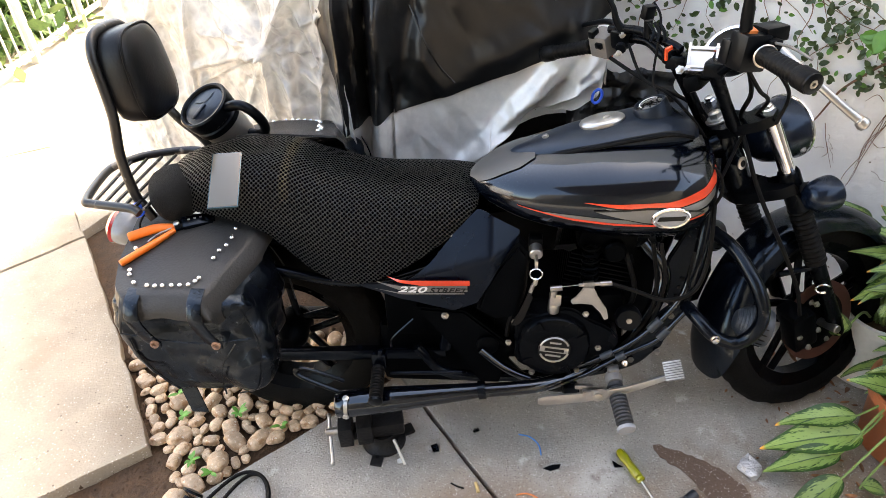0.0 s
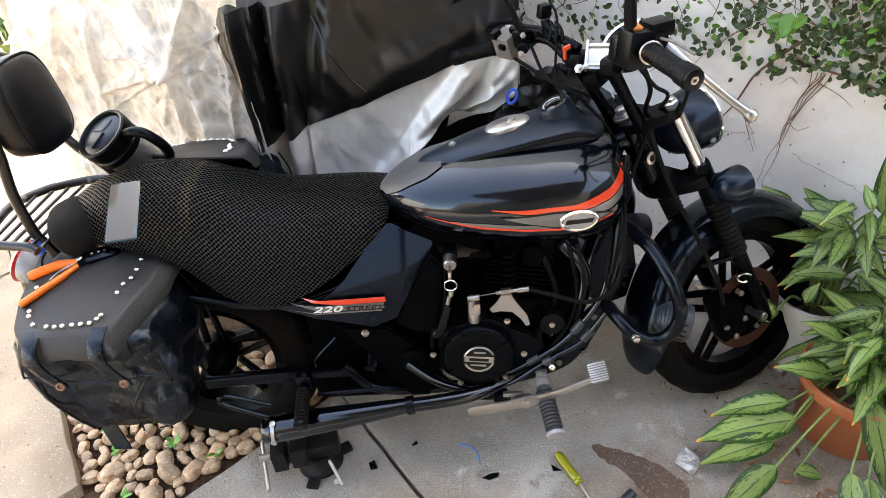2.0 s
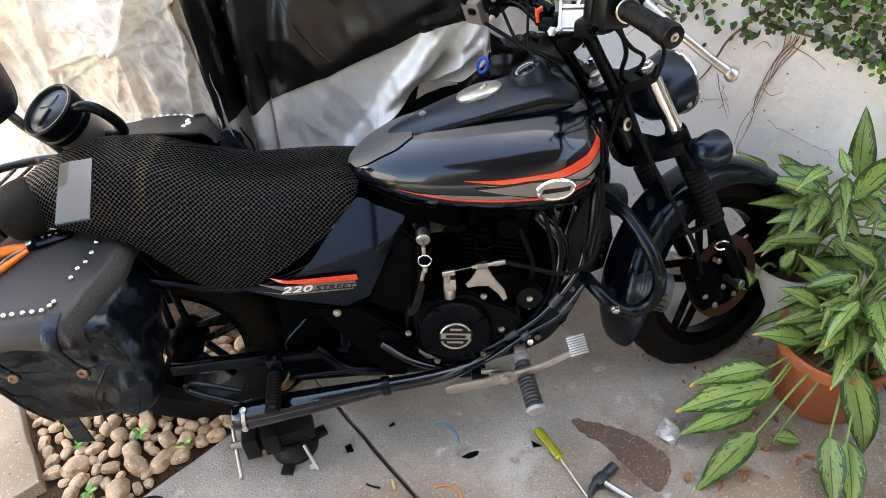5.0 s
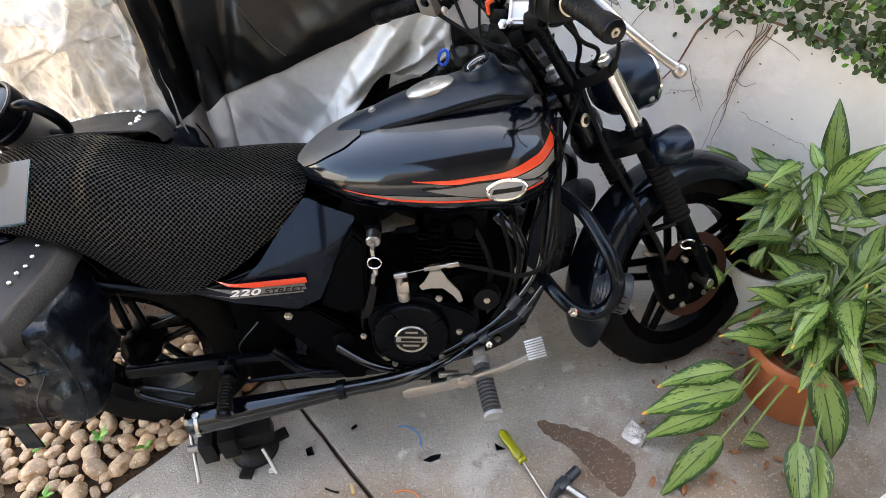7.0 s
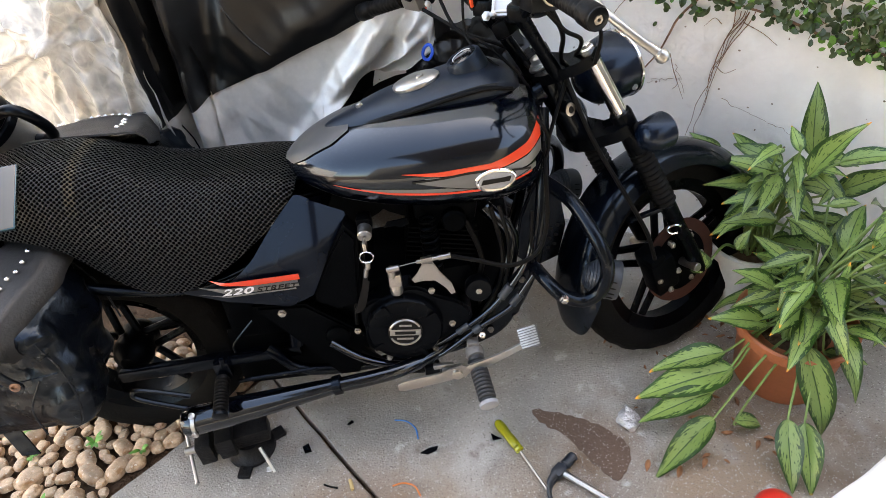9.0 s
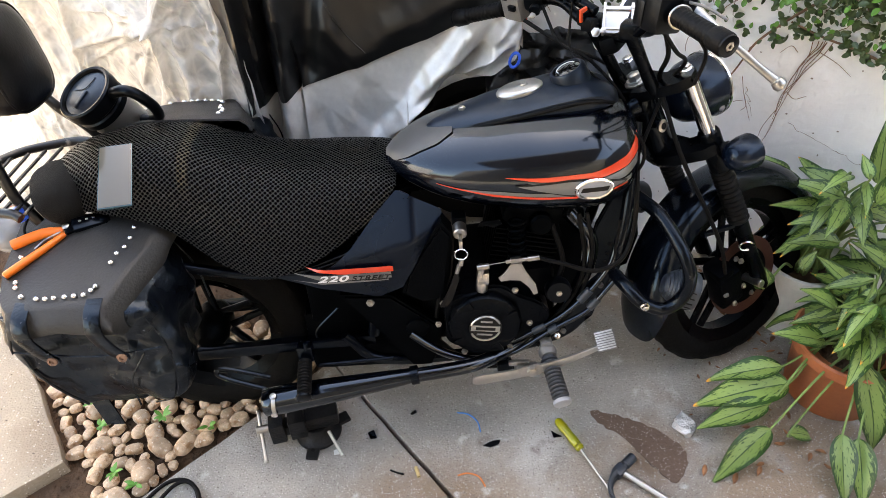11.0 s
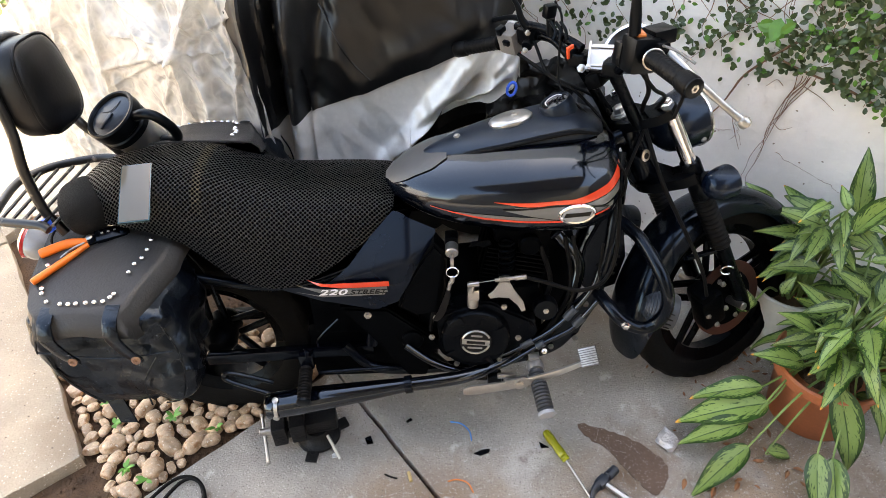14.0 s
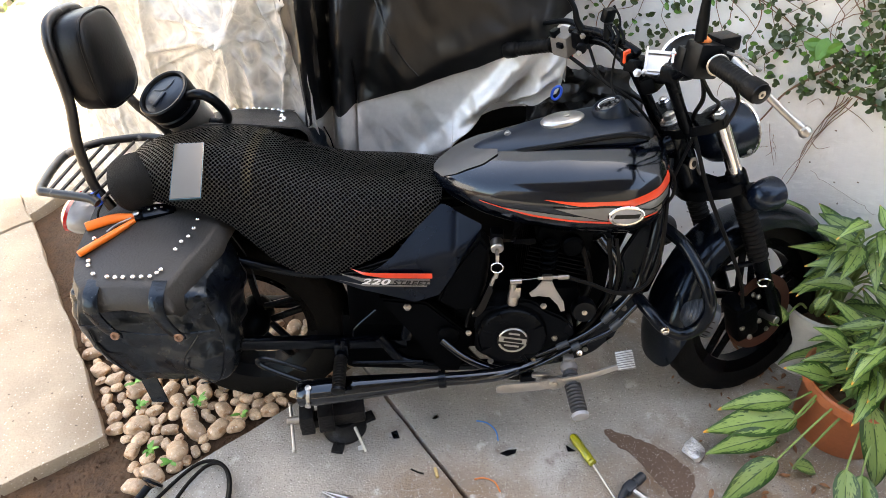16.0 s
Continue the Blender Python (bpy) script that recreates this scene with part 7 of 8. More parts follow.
def wire_stripper():
    g = thing("wire_stripper", "orange-handled wire stripper lying open on the bag", "pliers", BIKE)
    j = Vector((-0.788, -0.142, 0.69))
    for e, mid in ((Vector((-0.893, -0.274, 0.659)), Vector((-0.835, -0.205, 0.676))), (Vector((-0.912, -0.184, 0.68)), Vector((-0.853, -0.152, 0.688)))):
        bm = bmesh.new()
        tube(bm, [j + (mid - j) * 0.25, mid, e.lerp(mid, 0.15), e], [0.009, 0.0125, 0.013, 0.011], 5, 14, 0.7)
        part("handle", bm, M["orange"], g, "orange plastic handle")
    bm = bmesh.new()
    q = j + Vector((0.07, 0.03, 0.014))
    rod(bm, j + Vector((-0.012, -0.008, 0)), j.lerp(q, 0.4), 0.012, 6)
    d = (q - j).normalized()
    mm = Matrix.Translation(j.lerp(q, 0.55)) @ pose(0, 0, 0, 24, 0, 28)
    slab(bm, (0.075, 0.034, 0.014), mm, 0.25)
    slab(bm, (0.022, 0.03, 0.018), mm @ Matrix.Translation((0.032, 0.002, 0)), 0.2)
    hd = part("head", bm, M["frame"], g, "black steel jaws")
    bm = bmesh.new()
    lathe(bm, [(0.008, 0), (0.008, 0.006), (0.005, 0.008), (0, 0.008)], aim(j + Vector((-0.008, -0.004, 0.008)), (0, -0.4, 1)), 16)
    for k in range(3):
        slab(bm, (0.006, 0.004, 0.003), mm @ Matrix.Translation((-0.02 + 0.015 * k, 0.004, 0.0075)), 0.2)
    part("pivot", bm, M["steel"], hd)
    bm = bmesh.new()
    tube(bm, [j + Vector((-0.02, -0.012, 0.0)), j + Vector((-0.05, -0.03, -0.008)), j + Vector((-0.07, -0.05, -0.018))], 0.0035, 8, 5)
    part("spring", bm, M["steel"], g)


wire_stripper()


def key_set():
    g = thing("keys", "ignition key with a ring and a dark braided strap", "keys", BIKE @ Matrix.Translation((0.118, -0.19, 0.638)))
    bm = bmesh.new()
    slab(bm, (0.008, 0.03, 0.022), Matrix.Translation((0, -0.014, -0.004)), 0.2)
    part("key", bm, M["steel"], g)
    bm = bmesh.new()
    tube(bm, [(0.015 * math.cos(a), -0.028, -0.03 + 0.015 * math.sin(a)) for a in lin(0, 2 * math.pi, 21)], 0.0018, 1, 6)
    part("ring", bm, M["chrome"], g)
    bm = bmesh.new()
    tube(bm, [(0, -0.028, -0.045), (-0.002, -0.028, -0.06)], 0.006, 1, 8)
    tube(bm, [(-0.006, -0.028, -0.06), (-0.012, -0.025, -0.085)], 0.005, 1, 8)
    part("clasp", bm, M["steel"], g)
    bm = bmesh.new()
    rings = []
    for i, q in enumerate(curve([(-0.004, -0.026, -0.06), (-0.018, -0.022, -0.11), (-0.036, -0.02, -0.16), (-0.05, -0.018, -0.19), (-0.046, -0.014, -0.196), (-0.03, -0.018, -0.17), (-0.01, -0.022, -0.1)], 5)):
        rings.append([q + Vector((a * 0.0055, b * 0.0015, 0)) for a, b in ((-1, -1), (1, -1), (1, 1), (-1, 1))])
    skin(bm, rings)
    part("strap", bm, M["pad"], g)


key_set()


# ---- the covered vehicle behind ----
def ridge(x, z, ax, az, bx, bz, w, h):
    """A fold of height h along the line a-b."""
    dx, dz = bx - ax, bz - az
    l = math.hypot(dx, dz)
    t = ((x - ax) * dx + (z - az) * dz) / (l * l)
    d = ((x - ax) * dz - (z - az) * dx) / l
    k = max(0.0, min(1.0, min(t + 0.15, 1.15 - t) / 0.3))
    return h * k * math.exp(-(d / w) ** 2)


def cover_y(x, z):
    y = 0.682 + 0.1 * x + 0.03 * math.sin(min(1, max(0, z)) * 3.0) * (x < -0.3)
    y += 0.10 * max(0, -0.45 - x) / 0.1 + 0.014 * wobble((x, z, 0), 2.6) + 0.004 * wobble((x, z, 2), 9)
    y += 0.16 * max(0, z - 1.0) ** 1.3
    # broad fold across the hem, then pleats that gather at the blue eyelet
    y -= ridge(x, z, -0.13, 0.53, 0.25, 0.97, 0.03, 0.045) + ridge(x, z, -0.03, 0.64, 0.3, 0.86, 0.018, 0.05) + ridge(x, z, 0.0, 0.63, 0.31, 0.805, 0.011, 0.04)
    y -= ridge(x, z, 0.03, 0.69, 0.3, 0.79, 0.009, 0.035) + ridge(x, z, 0.12, 0.79, 0.32, 0.93, 0.02, 0.03) + ridge(x, z, 0.23, 0.83, 0.335, 1.0, 0.022, 0.035)
    y += ridge(x, z, -0.06, 0.53, 0.26, 0.9, 0.02, 0.05) + ridge(x, z, 0.05, 0.68, 0.28, 0.825, 0.01, 0.04) + ridge(x, z, 0.02, 0.66, 0.27, 0.785, 0.007, 0.03)
    # crumples over the flat of the hem
    y += 0.016 * facets(x + 0.5 * z, 0.5 * z, 11, 2) + 0.006 * facets(x + 0.6 * z, 0.6 * z, 26, 5)
    # hanging folds at its rear end
    y -= ridge(x, z, -0.36, 0.4, -0.31, 1.2, 0.03, 0.05) + ridge(x, z, -0.445, 0.5, -0.425, 1.2, 0.02, 0.06) + ridge(x, z, -0.405, 0.7, -0.37, 1.2, 0.012, 0.04) + ridge(x, z, -0.12, 0.88, 0.3, 1.06, 0.05, 0.02)
    y += ridge(x, z, -0.4, 0.4, -0.36, 1.2, 0.018, 0.06) + ridge(x, z, -0.3, 0.74, -0.2, 1.2, 0.03, 0.03)
    return y


def hem_z(x):
    return interp(x, (-0.6, -0.423, -0.246, -0.072, 0.138, 0.245, 0.286, 0.4), (0.66, 0.743, 0.806, 0.862, 0.93, 0.98, 1.016, 1.13))


def covered_vehicle():
    g = thing("covered_motorcycle", "parked motorcycle under a black and silver weather cover", "covered motorcycle", Matrix())
    def top(x, v):
        h = hem_z(x) - 0.012
        z = h + (1.14 - h) * min(1, v) if h < 1.12 else h + 0.02 * min(1, v)
        y = cover_y(x, z)
        if v > 1:
            a = (v - 1) * math.pi / 2
            y += 0.42 * math.sin(min(a, math.pi / 2)) + 0.25 * max(0, v - 2)
            z += 0.14 * math.sin(a) if v < 2 else 0.14 - 1.1 * (v - 2)
        return Vector((x, y - 0.006, z))
    bm = bmesh.new()
    sheet(bm, top, lin(-0.5, 0.336, 110), lin(0, 1, 60) + lin(1.06, 2.0, 14) + [2.3, 2.7, 3.0])
    part("black_cover", bm, M["cover_cloth"], g, "glossy black coated cloth")
    def low(x, v):
        h = hem_z(x)
        b = interp(x, (-0.6, -0.14, -0.06, 0.0, 0.055, 0.111, 0.206, 0.317, 0.34), (0.2, 0.3, 0.5, 0.62, 0.69, 0.735, 0.757, 0.78, 0.84))
        z = b + (h - b) * v
        return Vector((x, cover_y(x, z) + (0.05 * (1 - v) ** 6 if x > 0.0 else 0), z))
    bm = bmesh.new()
    sheet(bm, low, lin(-0.47, 0.336, 210), lin(0, 1, 130))
    part("silver_hem", bm, M["silver_cloth"], g, "creased silver coated cloth")
    # side closing and back
    bm = bmesh.new()
    sheet(bm, lambda u, z: Vector((0.336 - 0.03 * min(1, u * 8) + 0.02 * math.sin(u * 6), cover_y(0.336, z) + u, z)), lin(0, 0.5, 14), lin(0.84, 1.15, 20))
    part("end_panel", bm, M["silver_cloth"], g)
    bm = bmesh.new()
    em = Vector((0.31, min(cover_y(0.31, 0.8), cover_y(0.31, 0.82), cover_y(0.31, 0.84)) - 0.006, 0.82))
    tube(bm, [em + Vector((0.013 * math.cos(a) + 0.004 * math.sin(a), -0.002 * math.cos(a), 0.021 * math.sin(a))) for a in lin(0, 2 * math.pi, 25)], 0.0045, 1, 8)
    part("eyelet", bm, M["blue"], g, "blue plastic eyelet")
    bm = bmesh.new()
    tube(bm, [Vector((x, cover_y(x, z) - 0.007, z)) for x, z in ((-0.23, 1.09), (-0.19, 1.0), (-0.152, 0.927), (-0.107, 0.875))], 0.003, 8, 6)
    part("seam", bm, M["cover_cloth"], g)
    # wheels under the cover keep it on the ground
    bm = bmesh.new()
    for x in (-0.1, 0.25):
        lathe(bm, [(0.2, -0.04), (0.28, -0.045), (0.3, 0), (0.28, 0.045), (0.2, 0.04)], aim((x, 1.02, 0.3), (0, 1, 0)), 32)
    part("wheel", bm, M["tyre"], g)


covered_vehicle()


def crumpled_sheet():
    bm = bmesh.new()
    def at(u, v):
        x, z = 0.24 + 0.42 * u, 0.5 + 0.36 * v - 0.1 * u
        y = 0.86 + 0.12 * u + 0.05 * wobble((u, v, 0), 4) + 0.05 * facets(u, v, 5, 1) + 0.02 * facets(u, v, 12, 2)
        return Vector((x, y, z))
    sheet(bm, at, lin(0, 1, 80), lin(-1.3, 1, 110))
    ob = link("tarpaulin", bm, M["cover_cloth"], sharp=25)
    tagged(ob, "crumpled dark plastic tarpaulin against the wall", "tarpaulin")


crumpled_sheet()


def plastic_cover():
    g = thing("plastic_sheet", "milky translucent plastic sheet draped over stored goods", "plastic sheet", Matrix())
    rnd = random.Random(11)
    folds = [(rnd.uniform(-1.7, -0.5), rnd.uniform(0.0, 0.6), rnd.uniform(0.9, 1.4), rnd.uniform(0.008, 0.03), rnd.uniform(0.006, 0.022)) for _ in range(12)]
    star = [(math.radians(a), rnd.uniform(0.2, 0.45), rnd.uniform(0.006, 0.014), rnd.uniform(0.006, 0.014)) for a in range(0, 360, 30)]
    runs = ((-0.69, 0.95, -0.7, 0.78, 0.016, 0.03), (-0.7, 0.78, -0.8, 0.55, 0.02, 0.025), (-0.69, 0.95, -0.57, 1.15, 0.025, 0.04), (-0.69, 0.95, -1.03, 0.82, 0.014, 0.03), (-0.69, 0.95, -0.86, 0.99, 0.01, 0.022),
            (-0.99, 1.05, -1.06, 0.7, 0.012, 0.035), (-1.12, 1.1, -1.34, 0.68, 0.014, 0.03), (-0.51, 1.12, -0.49, 0.95, 0.01, 0.025), (-0.49, 0.95, -0.55, 0.66, 0.012, 0.025), (-0.58, 1.08, -0.5, 0.9, 0.008, 0.02), (-0.63, 1.2, -0.61, 0.6, 0.02, 0.025))
    def surf(x, z):
        y = 0.635 + 0.56 * min(1.15, max(0, -0.43 - x)) + 0.05 * (z - 0.8)
        y -= 0.06 * max(0, 0.5 - z) * (x > -1.2)
        for fx, z0, z1, w, h in folds:
            y -= ridge(x, z, fx + 0.1 * math.sin(fx * 9), z0, fx, z1, w, h)
        for a, l, w, h in star:
            y -= ridge(x, z, -0.69, 0.95, -0.69 + l * math.cos(a), 0.95 + l * math.sin(a), w, h)
        for r in runs:
            y -= ridge(x, z, *r)
        y += 0.03 * wobble((x, z, 0), 3.2)
        wx, wz = x + 0.3 * (z - 0.9), 0.5 * z + 0.35 * x
        return y + 0.03 * facets(wx, wz, 10, 1) + 0.013 * facets(wz + 0.3 * wx, wx, 24, 4) + 0.006 * facets(x, z, 46, 8)
    def at(u, v):
        z = 0.03 + 1.25 * min(v, 1)
        right = interp(z, (0.1, 0.5, 0.6, 0.723, 0.9, 1.0, 1.15, 1.3), (-0.36, -0.4, -0.425, -0.44, -0.448, -0.442, -0.405, -0.39)) + 0.006 * wobble((z, 0, 0), 14)
        left = interp(z, (0.03, 0.4, 0.72, 1.0, 1.4), (-2.08, -1.86, -1.6, -1.38, -1.22))
        x = right + (left - right) * u
        y = surf(x, z)
        if v > 1:
            y += (v - 1) * 0.9
            z += 0.12 * math.sin(min(1, (v - 1) * 2) * math.pi / 2) + 0.03 * wobble((x, v, 0), 5)
        return Vector((x, y, z))
    bm = bmesh.new()
    sheet(bm, at, lin(0, 1, 300), lin(0, 1, 250) + lin(1.01, 1.8, 30))
    part("front_fold", bm, M["plastic"], g, "", 60)
    # loose torn strip along its edge
    bm = bmesh.new()
    def strip(u, v):
        z = 0.3 + 0.72 * v
        return Vector((-0.437 + 0.03 * (1 - v) + (u - 0.5) * (0.06 - 0.05 * v), 0.6 + 0.012 * facets(u * 0.1, z, 16, 2) + 0.012 * math.sin(u * 5), z))
    sheet(bm, strip, lin(0, 1, 14), lin(0, 1, 90))
    part("torn_strip", bm, M["plastic"], g, "", 60)
    bm = bmesh.new()
    def back(u, v):
        z = 0.03 + 1.2 * v
        x = interp(v, (0, 1), (-1.62, -1.38)) - 0.12 * u
        return Vector((x - 0.02 * math.sin(v * 7), 1.33 + 0.55 * u + 0.03 * wobble((u, v, 0), 5), z * (1 - 0.15 * u)))
    sheet(bm, back, lin(0, 1, 30), lin(0, 1, 40))
    part("side_fold", bm, M["plastic"], g, "", 180)
    # what it covers
    bm = bmesh.new()
    slab(bm, (0.95, 0.6, 1.18), Matrix.Translation((-1.06, 1.5, 0.53)) @ pose(0, 0, 0, 0, 0, -27), 0.08)
    tagged(link("storage_box", bm, M["house"]), "pale stored box hidden under the sheet", "box")


plastic_cover()


# ---- on the ground ----
def bench_vise():
    g = thing("bench_vise", "black cast-iron bench vise standing on the concrete", "vise", Matrix.Translation((-0.31, 0.035, 0.0)) @ pose(0, 0, 0, 0, 0, 12))
    bm = bmesh.new()
    lathe(bm, [(0.062, 0.0), (0.066, 0.004), (0.064, 0.012), (0.05, 0.018), (0.04, 0.035), (0.038, 0.05)], Matrix(), 30)
    for a in (-1.9, 0.3, 2.4):
        slab(bm, (0.05, 0.035, 0.012), Matrix.Translation((0.07 * math.cos(a), 0.07 * math.sin(a), 0.006)) @ pose(0, 0, 0, 0, 0, math.degrees(a)), 0.3)
    part("base", bm, M["vise"], g)
    bm = bmesh.new()
    lathe(bm, [(0.006, 0), (0.006, 0.004), (0, 0.004)], Matrix.Translation((0.07 * math.cos(-1.9), 0.07 * math.sin(-1.9), 0.0095)), 12)
    part("bolt_hole", bm, M["hole_shade"], g)
    bm = bmesh.new()
    slab(bm, (0.13, 0.06, 0.05), Matrix.Translation((0.0, 0.0, 0.075)), 0.2)
    slab(bm, (0.045, 0.09, 0.075), Matrix.Translation((-0.05, 0.0, 0.085)), 0.12)
    part("fixed_jaw", bm, M["vise"], g)
    bm = bmesh.new()
    slab(bm, (0.04, 0.085, 0.075), Matrix.Translation((-0.105, 0.0, 0.082)), 0.12)
    slab(bm, (0.1, 0.04, 0.035), Matrix.Translation((-0.08, 0.0, 0.06)), 0.15)
    part("moving_jaw", bm, M["vise"], g)
    bm = bmesh.new()
    rod(bm, (-0.125, 0, 0.07), (-0.165, 0, 0.07), 0.011, 18)
    part("screw", bm, M["steel"], g)
    bm = bmesh.new()
    rod(bm, (-0.152, 0.035, 0.098), (-0.152, -0.065, 0.012), 0.005, 12)
    for p in ((-0.152, 0.037, 0.1), (-0.152, -0.066, 0.011)):
        lathe(bm, [(0.004, -0.006), (0.0075, 0), (0.004, 0.006)], aim(p, (0, 1, 0.9)), 12)
    part("tommy_bar", bm, M["steel"], g, "steel sliding bar")
    bm = bmesh.new()
    rod(bm, (0.03, -0.045, 0.055), (0.055, -0.1, 0.006), 0.005, 10)
    part("clamp_lever", bm, M["steel"], g)


bench_vise()


def screwdriver():
    a, b, c = Vector((0.378, 0.018, 0.015)), Vector((0.428, -0.082, 0.014)), Vector((0.482, -0.205, 0.006))
    g = thing("screwdriver", "screwdriver with clear yellow-green handle and steel blade", "screwdriver", Matrix())
    bm = bmesh.new()
    d = (b - a)
    l = d.length
    prof = [(0.0, 0), (0.009, 0.001), (0.0135, 0.008), (0.0145, 0.03), (0.012, 0.055), (0.014, 0.075), (0.0125, l - 0.016), (0.009, l - 0.014), (0.013, l - 0.01), (0.0125, l - 0.003), (0.006, l)]
    seg = 24
    rings = []
    m = aim(a, d)
    for r, h in prof:
        rings.append([m @ Vector((max(r, 0.0003) * (1 - 0.09 * (k % 4 == 0) * (0.01 < h < l - 0.02)) * math.cos(2 * math.pi * k / seg), max(r, 0.0003) * (1 - 0.09 * (k % 4 == 0) * (0.01 < h < l - 0.02)) * math.sin(2 * math.pi * k / seg), h)) for k in range(seg)])
    skin(bm, rings)
    part("handle", bm, M["yellow_clear"], g)
    bm = bmesh.new()
    tube(bm, [b, b.lerp(c, 0.5), c], 0.0035, 1, 10)
    slab(bm, (0.008, 0.02, 0.0016), Matrix.Translation(c) @ pose(0, 0, 0, 0, 0, 24), 0.2)
    part("blade", bm, M["steel"], g)


screwdriver()


def hammer():
    g = thing("claw_hammer", "claw hammer with dark steel head and steel shaft", "hammer", Matrix.Translation((0.515, -0.155, 0.0)) @ pose(0, 0, 0, 0, 0, 40))
    bm = bmesh.new()
    rod(bm, (0.024, 0, 0.018), (0.062, 0.0, 0.018), 0.0135, 20)
    rod(bm, (0.0, 0, 0.018), (0.03, 0, 0.018), 0.0105, 16)
    slab(bm, (0.036, 0.03, 0.028), Matrix.Translation((0, 0, 0.018)), 0.25)
    for s in (-1, 1):
        tube(bm, [(-0.01, 0, 0.018 + 0.006 * s), (-0.04, -0.004, 0.018 + 0.008 * s), (-0.065, -0.022, 0.017 + 0.008 * s), (-0.078, -0.045, 0.016 + 0.008 * s)], [0.012, 0.01, 0.007, 0.0035], 4, 10, 0.6)
    part("head", bm, M["lamp_grey"], g, "dark blue-grey steel claw head")
    bm = bmesh.new()
    rod(bm, (0.004, -0.01, 0.018), (0.03, -0.17, 0.012), 0.0085, 14)
    part("shaft", bm, M["alu"], g)
    bm = bmesh.new()
    rod(bm, (0.03, -0.165, 0.014), (0.046, -0.28, 0.014), 0.014, 16)
    part("grip", bm, M["rubber"], g)


hammer()


def needle_pliers():
    g = thing("needle_nose_pliers", "needle-nose pliers with black grips on the concrete", "pliers", Matrix.Translation((-0.262, -0.215, 0.008)) @ pose(0, 0, 0, 0, 0, -20))
    for s in (-1, 1):
        bm = bmesh.new()
        tube(bm, [(-0.085, 0.001 * s, 0), (-0.03, 0.006 * s, 0), (0.0, 0.009 * s, 0), (0.018, 0.006 * s, 0)], [0.002, 0.006, 0.0085, 0.007], 4, 10)
        part("jaw", bm, M["steel"], g)
        bm = bmesh.new()
        tube(bm, [(0.016, 0.008 * s, 0), (0.05, 0.018 * s, 0), (0.11, 0.024 * s, 0), (0.15, 0.02 * s, 0)], 0.0075, 4, 10)
        part("grip", bm, M["grip_rubber"], g)
    bm = bmesh.new()
    lathe(bm, [(0.009, -0.008), (0.009, 0.009), (0.005, 0.01), (0, 0.01)], Matrix(), 16)
    part("pivot", bm, M["steel"], g)


needle_pliers()

bm = bmesh.new()
tube(bm, [(-0.86, -0.36, 0.008), (-0.78, -0.2, 0.008), (-0.715, -0.115, 0.012), (-0.655, -0.108, 0.016), (-0.615, -0.15, 0.012), (-0.6, -0.24, 0.008), (-0.62, -0.4, 0.008), (-0.75, -0.5, 0.008)], 0.0055, 8, 8)
tube(bm, [(-0.76, -0.38, 0.014), (-0.735, -0.22, 0.014), (-0.69, -0.132, 0.02), (-0.645, -0.118, 0.024), (-0.607, -0.16, 0.016), (-0.59, -0.26, 0.014), (-0.6, -0.42, 0.01)], 0.0055, 8, 8)
tagged(link("power_cable", bm, M["rubber"]), "black power cable coiled on the concrete", "cable")

bm = bmesh.new()
tube(bm, [(-0.82, -0.2, 0.03), (-0.84, -0.24, 0.02)], 0.011, 1, 14)
lathe(bm, [(0.03, -0.004), (0.03, 0.003), (0.014, 0.006)], aim((-0.812, -0.185, 0.03), (0.4, 1, 0.5)), 24)
tagged(link("suction_mount", bm, M["satin"]), "small black round-ended mount at the pebbles' edge", "mount")

for nm, pts, r, mt, lab in (("wire_offcut", [(0.092, 0.07, 0.004), (0.125, 0.062, 0.004), (0.15, 0.035, 0.004), (0.156, 0.0, 0.004)], 0.0022, "wire_blue", "short curved blue wire offcut"),
                            ("wire_offcut", [(0.083, -0.133, 0.004), (0.11, -0.128, 0.004), (0.14, -0.14, 0.004), (0.155, -0.17, 0.004)], 0.0022, "wire_orange", "short curved orange wire offcut"),
                            ("wire_offcut", [(-0.1, -0.105, 0.004), (-0.08, -0.115, 0.004), (-0.062, -0.12, 0.004)], 0.0025, "rubber", "short black wire offcut"),
                            ("wire_offcut", [(-0.03, -0.1, 0.004), (-0.022, -0.13, 0.004)], 0.005, "wood_chip", "small pale wood chip")):
    bm = bmesh.new()
    tube(bm, pts, r, 5, 7)
    tagged(link(nm, bm, M[mt]), lab, "scrap", "scraps on the concrete")
for nm, out, mt, lab in (("plastic_scrap", [(0.16, -0.045), (0.185, -0.035), (0.21, -0.03), (0.205, -0.045), (0.18, -0.052)], "satin", "pointed black plastic scrap"),
                         ("plastic_scrap", [(0.357, -0.01), (0.372, -0.025), (0.385, -0.03), (0.36, -0.035)], "frame", "small dark triangular scrap"),
                         ("paper_scrap", [(-0.262, -0.035), (-0.247, -0.03), (-0.243, -0.045), (-0.258, -0.05)], "white_vinyl", "tiny white paper scrap"),
                         ("plastic_scrap", [(-0.168, 0.018), (-0.15, 0.024), (-0.14, 0.0), (-0.158, -0.006)], "frame", "small black folded scrap"),
                         ("plastic_scrap", [(-0.045, 0.075), (-0.03, 0.085), (-0.025, 0.08), (-0.04, 0.068)], "frame", "small black scrap of torn plastic")):
    bm = bmesh.new()
    ring = [Vector((x, y, 0.002 + 0.004 * (i % 2))) for i, (x, y) in enumerate(out)]
    skin(bm, [ring, [q + Vector((0, 0, 0.003)) for q in ring]])
    tagged(link(nm, bm, M[mt]), lab, "scrap", "scraps on the concrete")

# bare patch in the screed
rnd = random.Random(3)
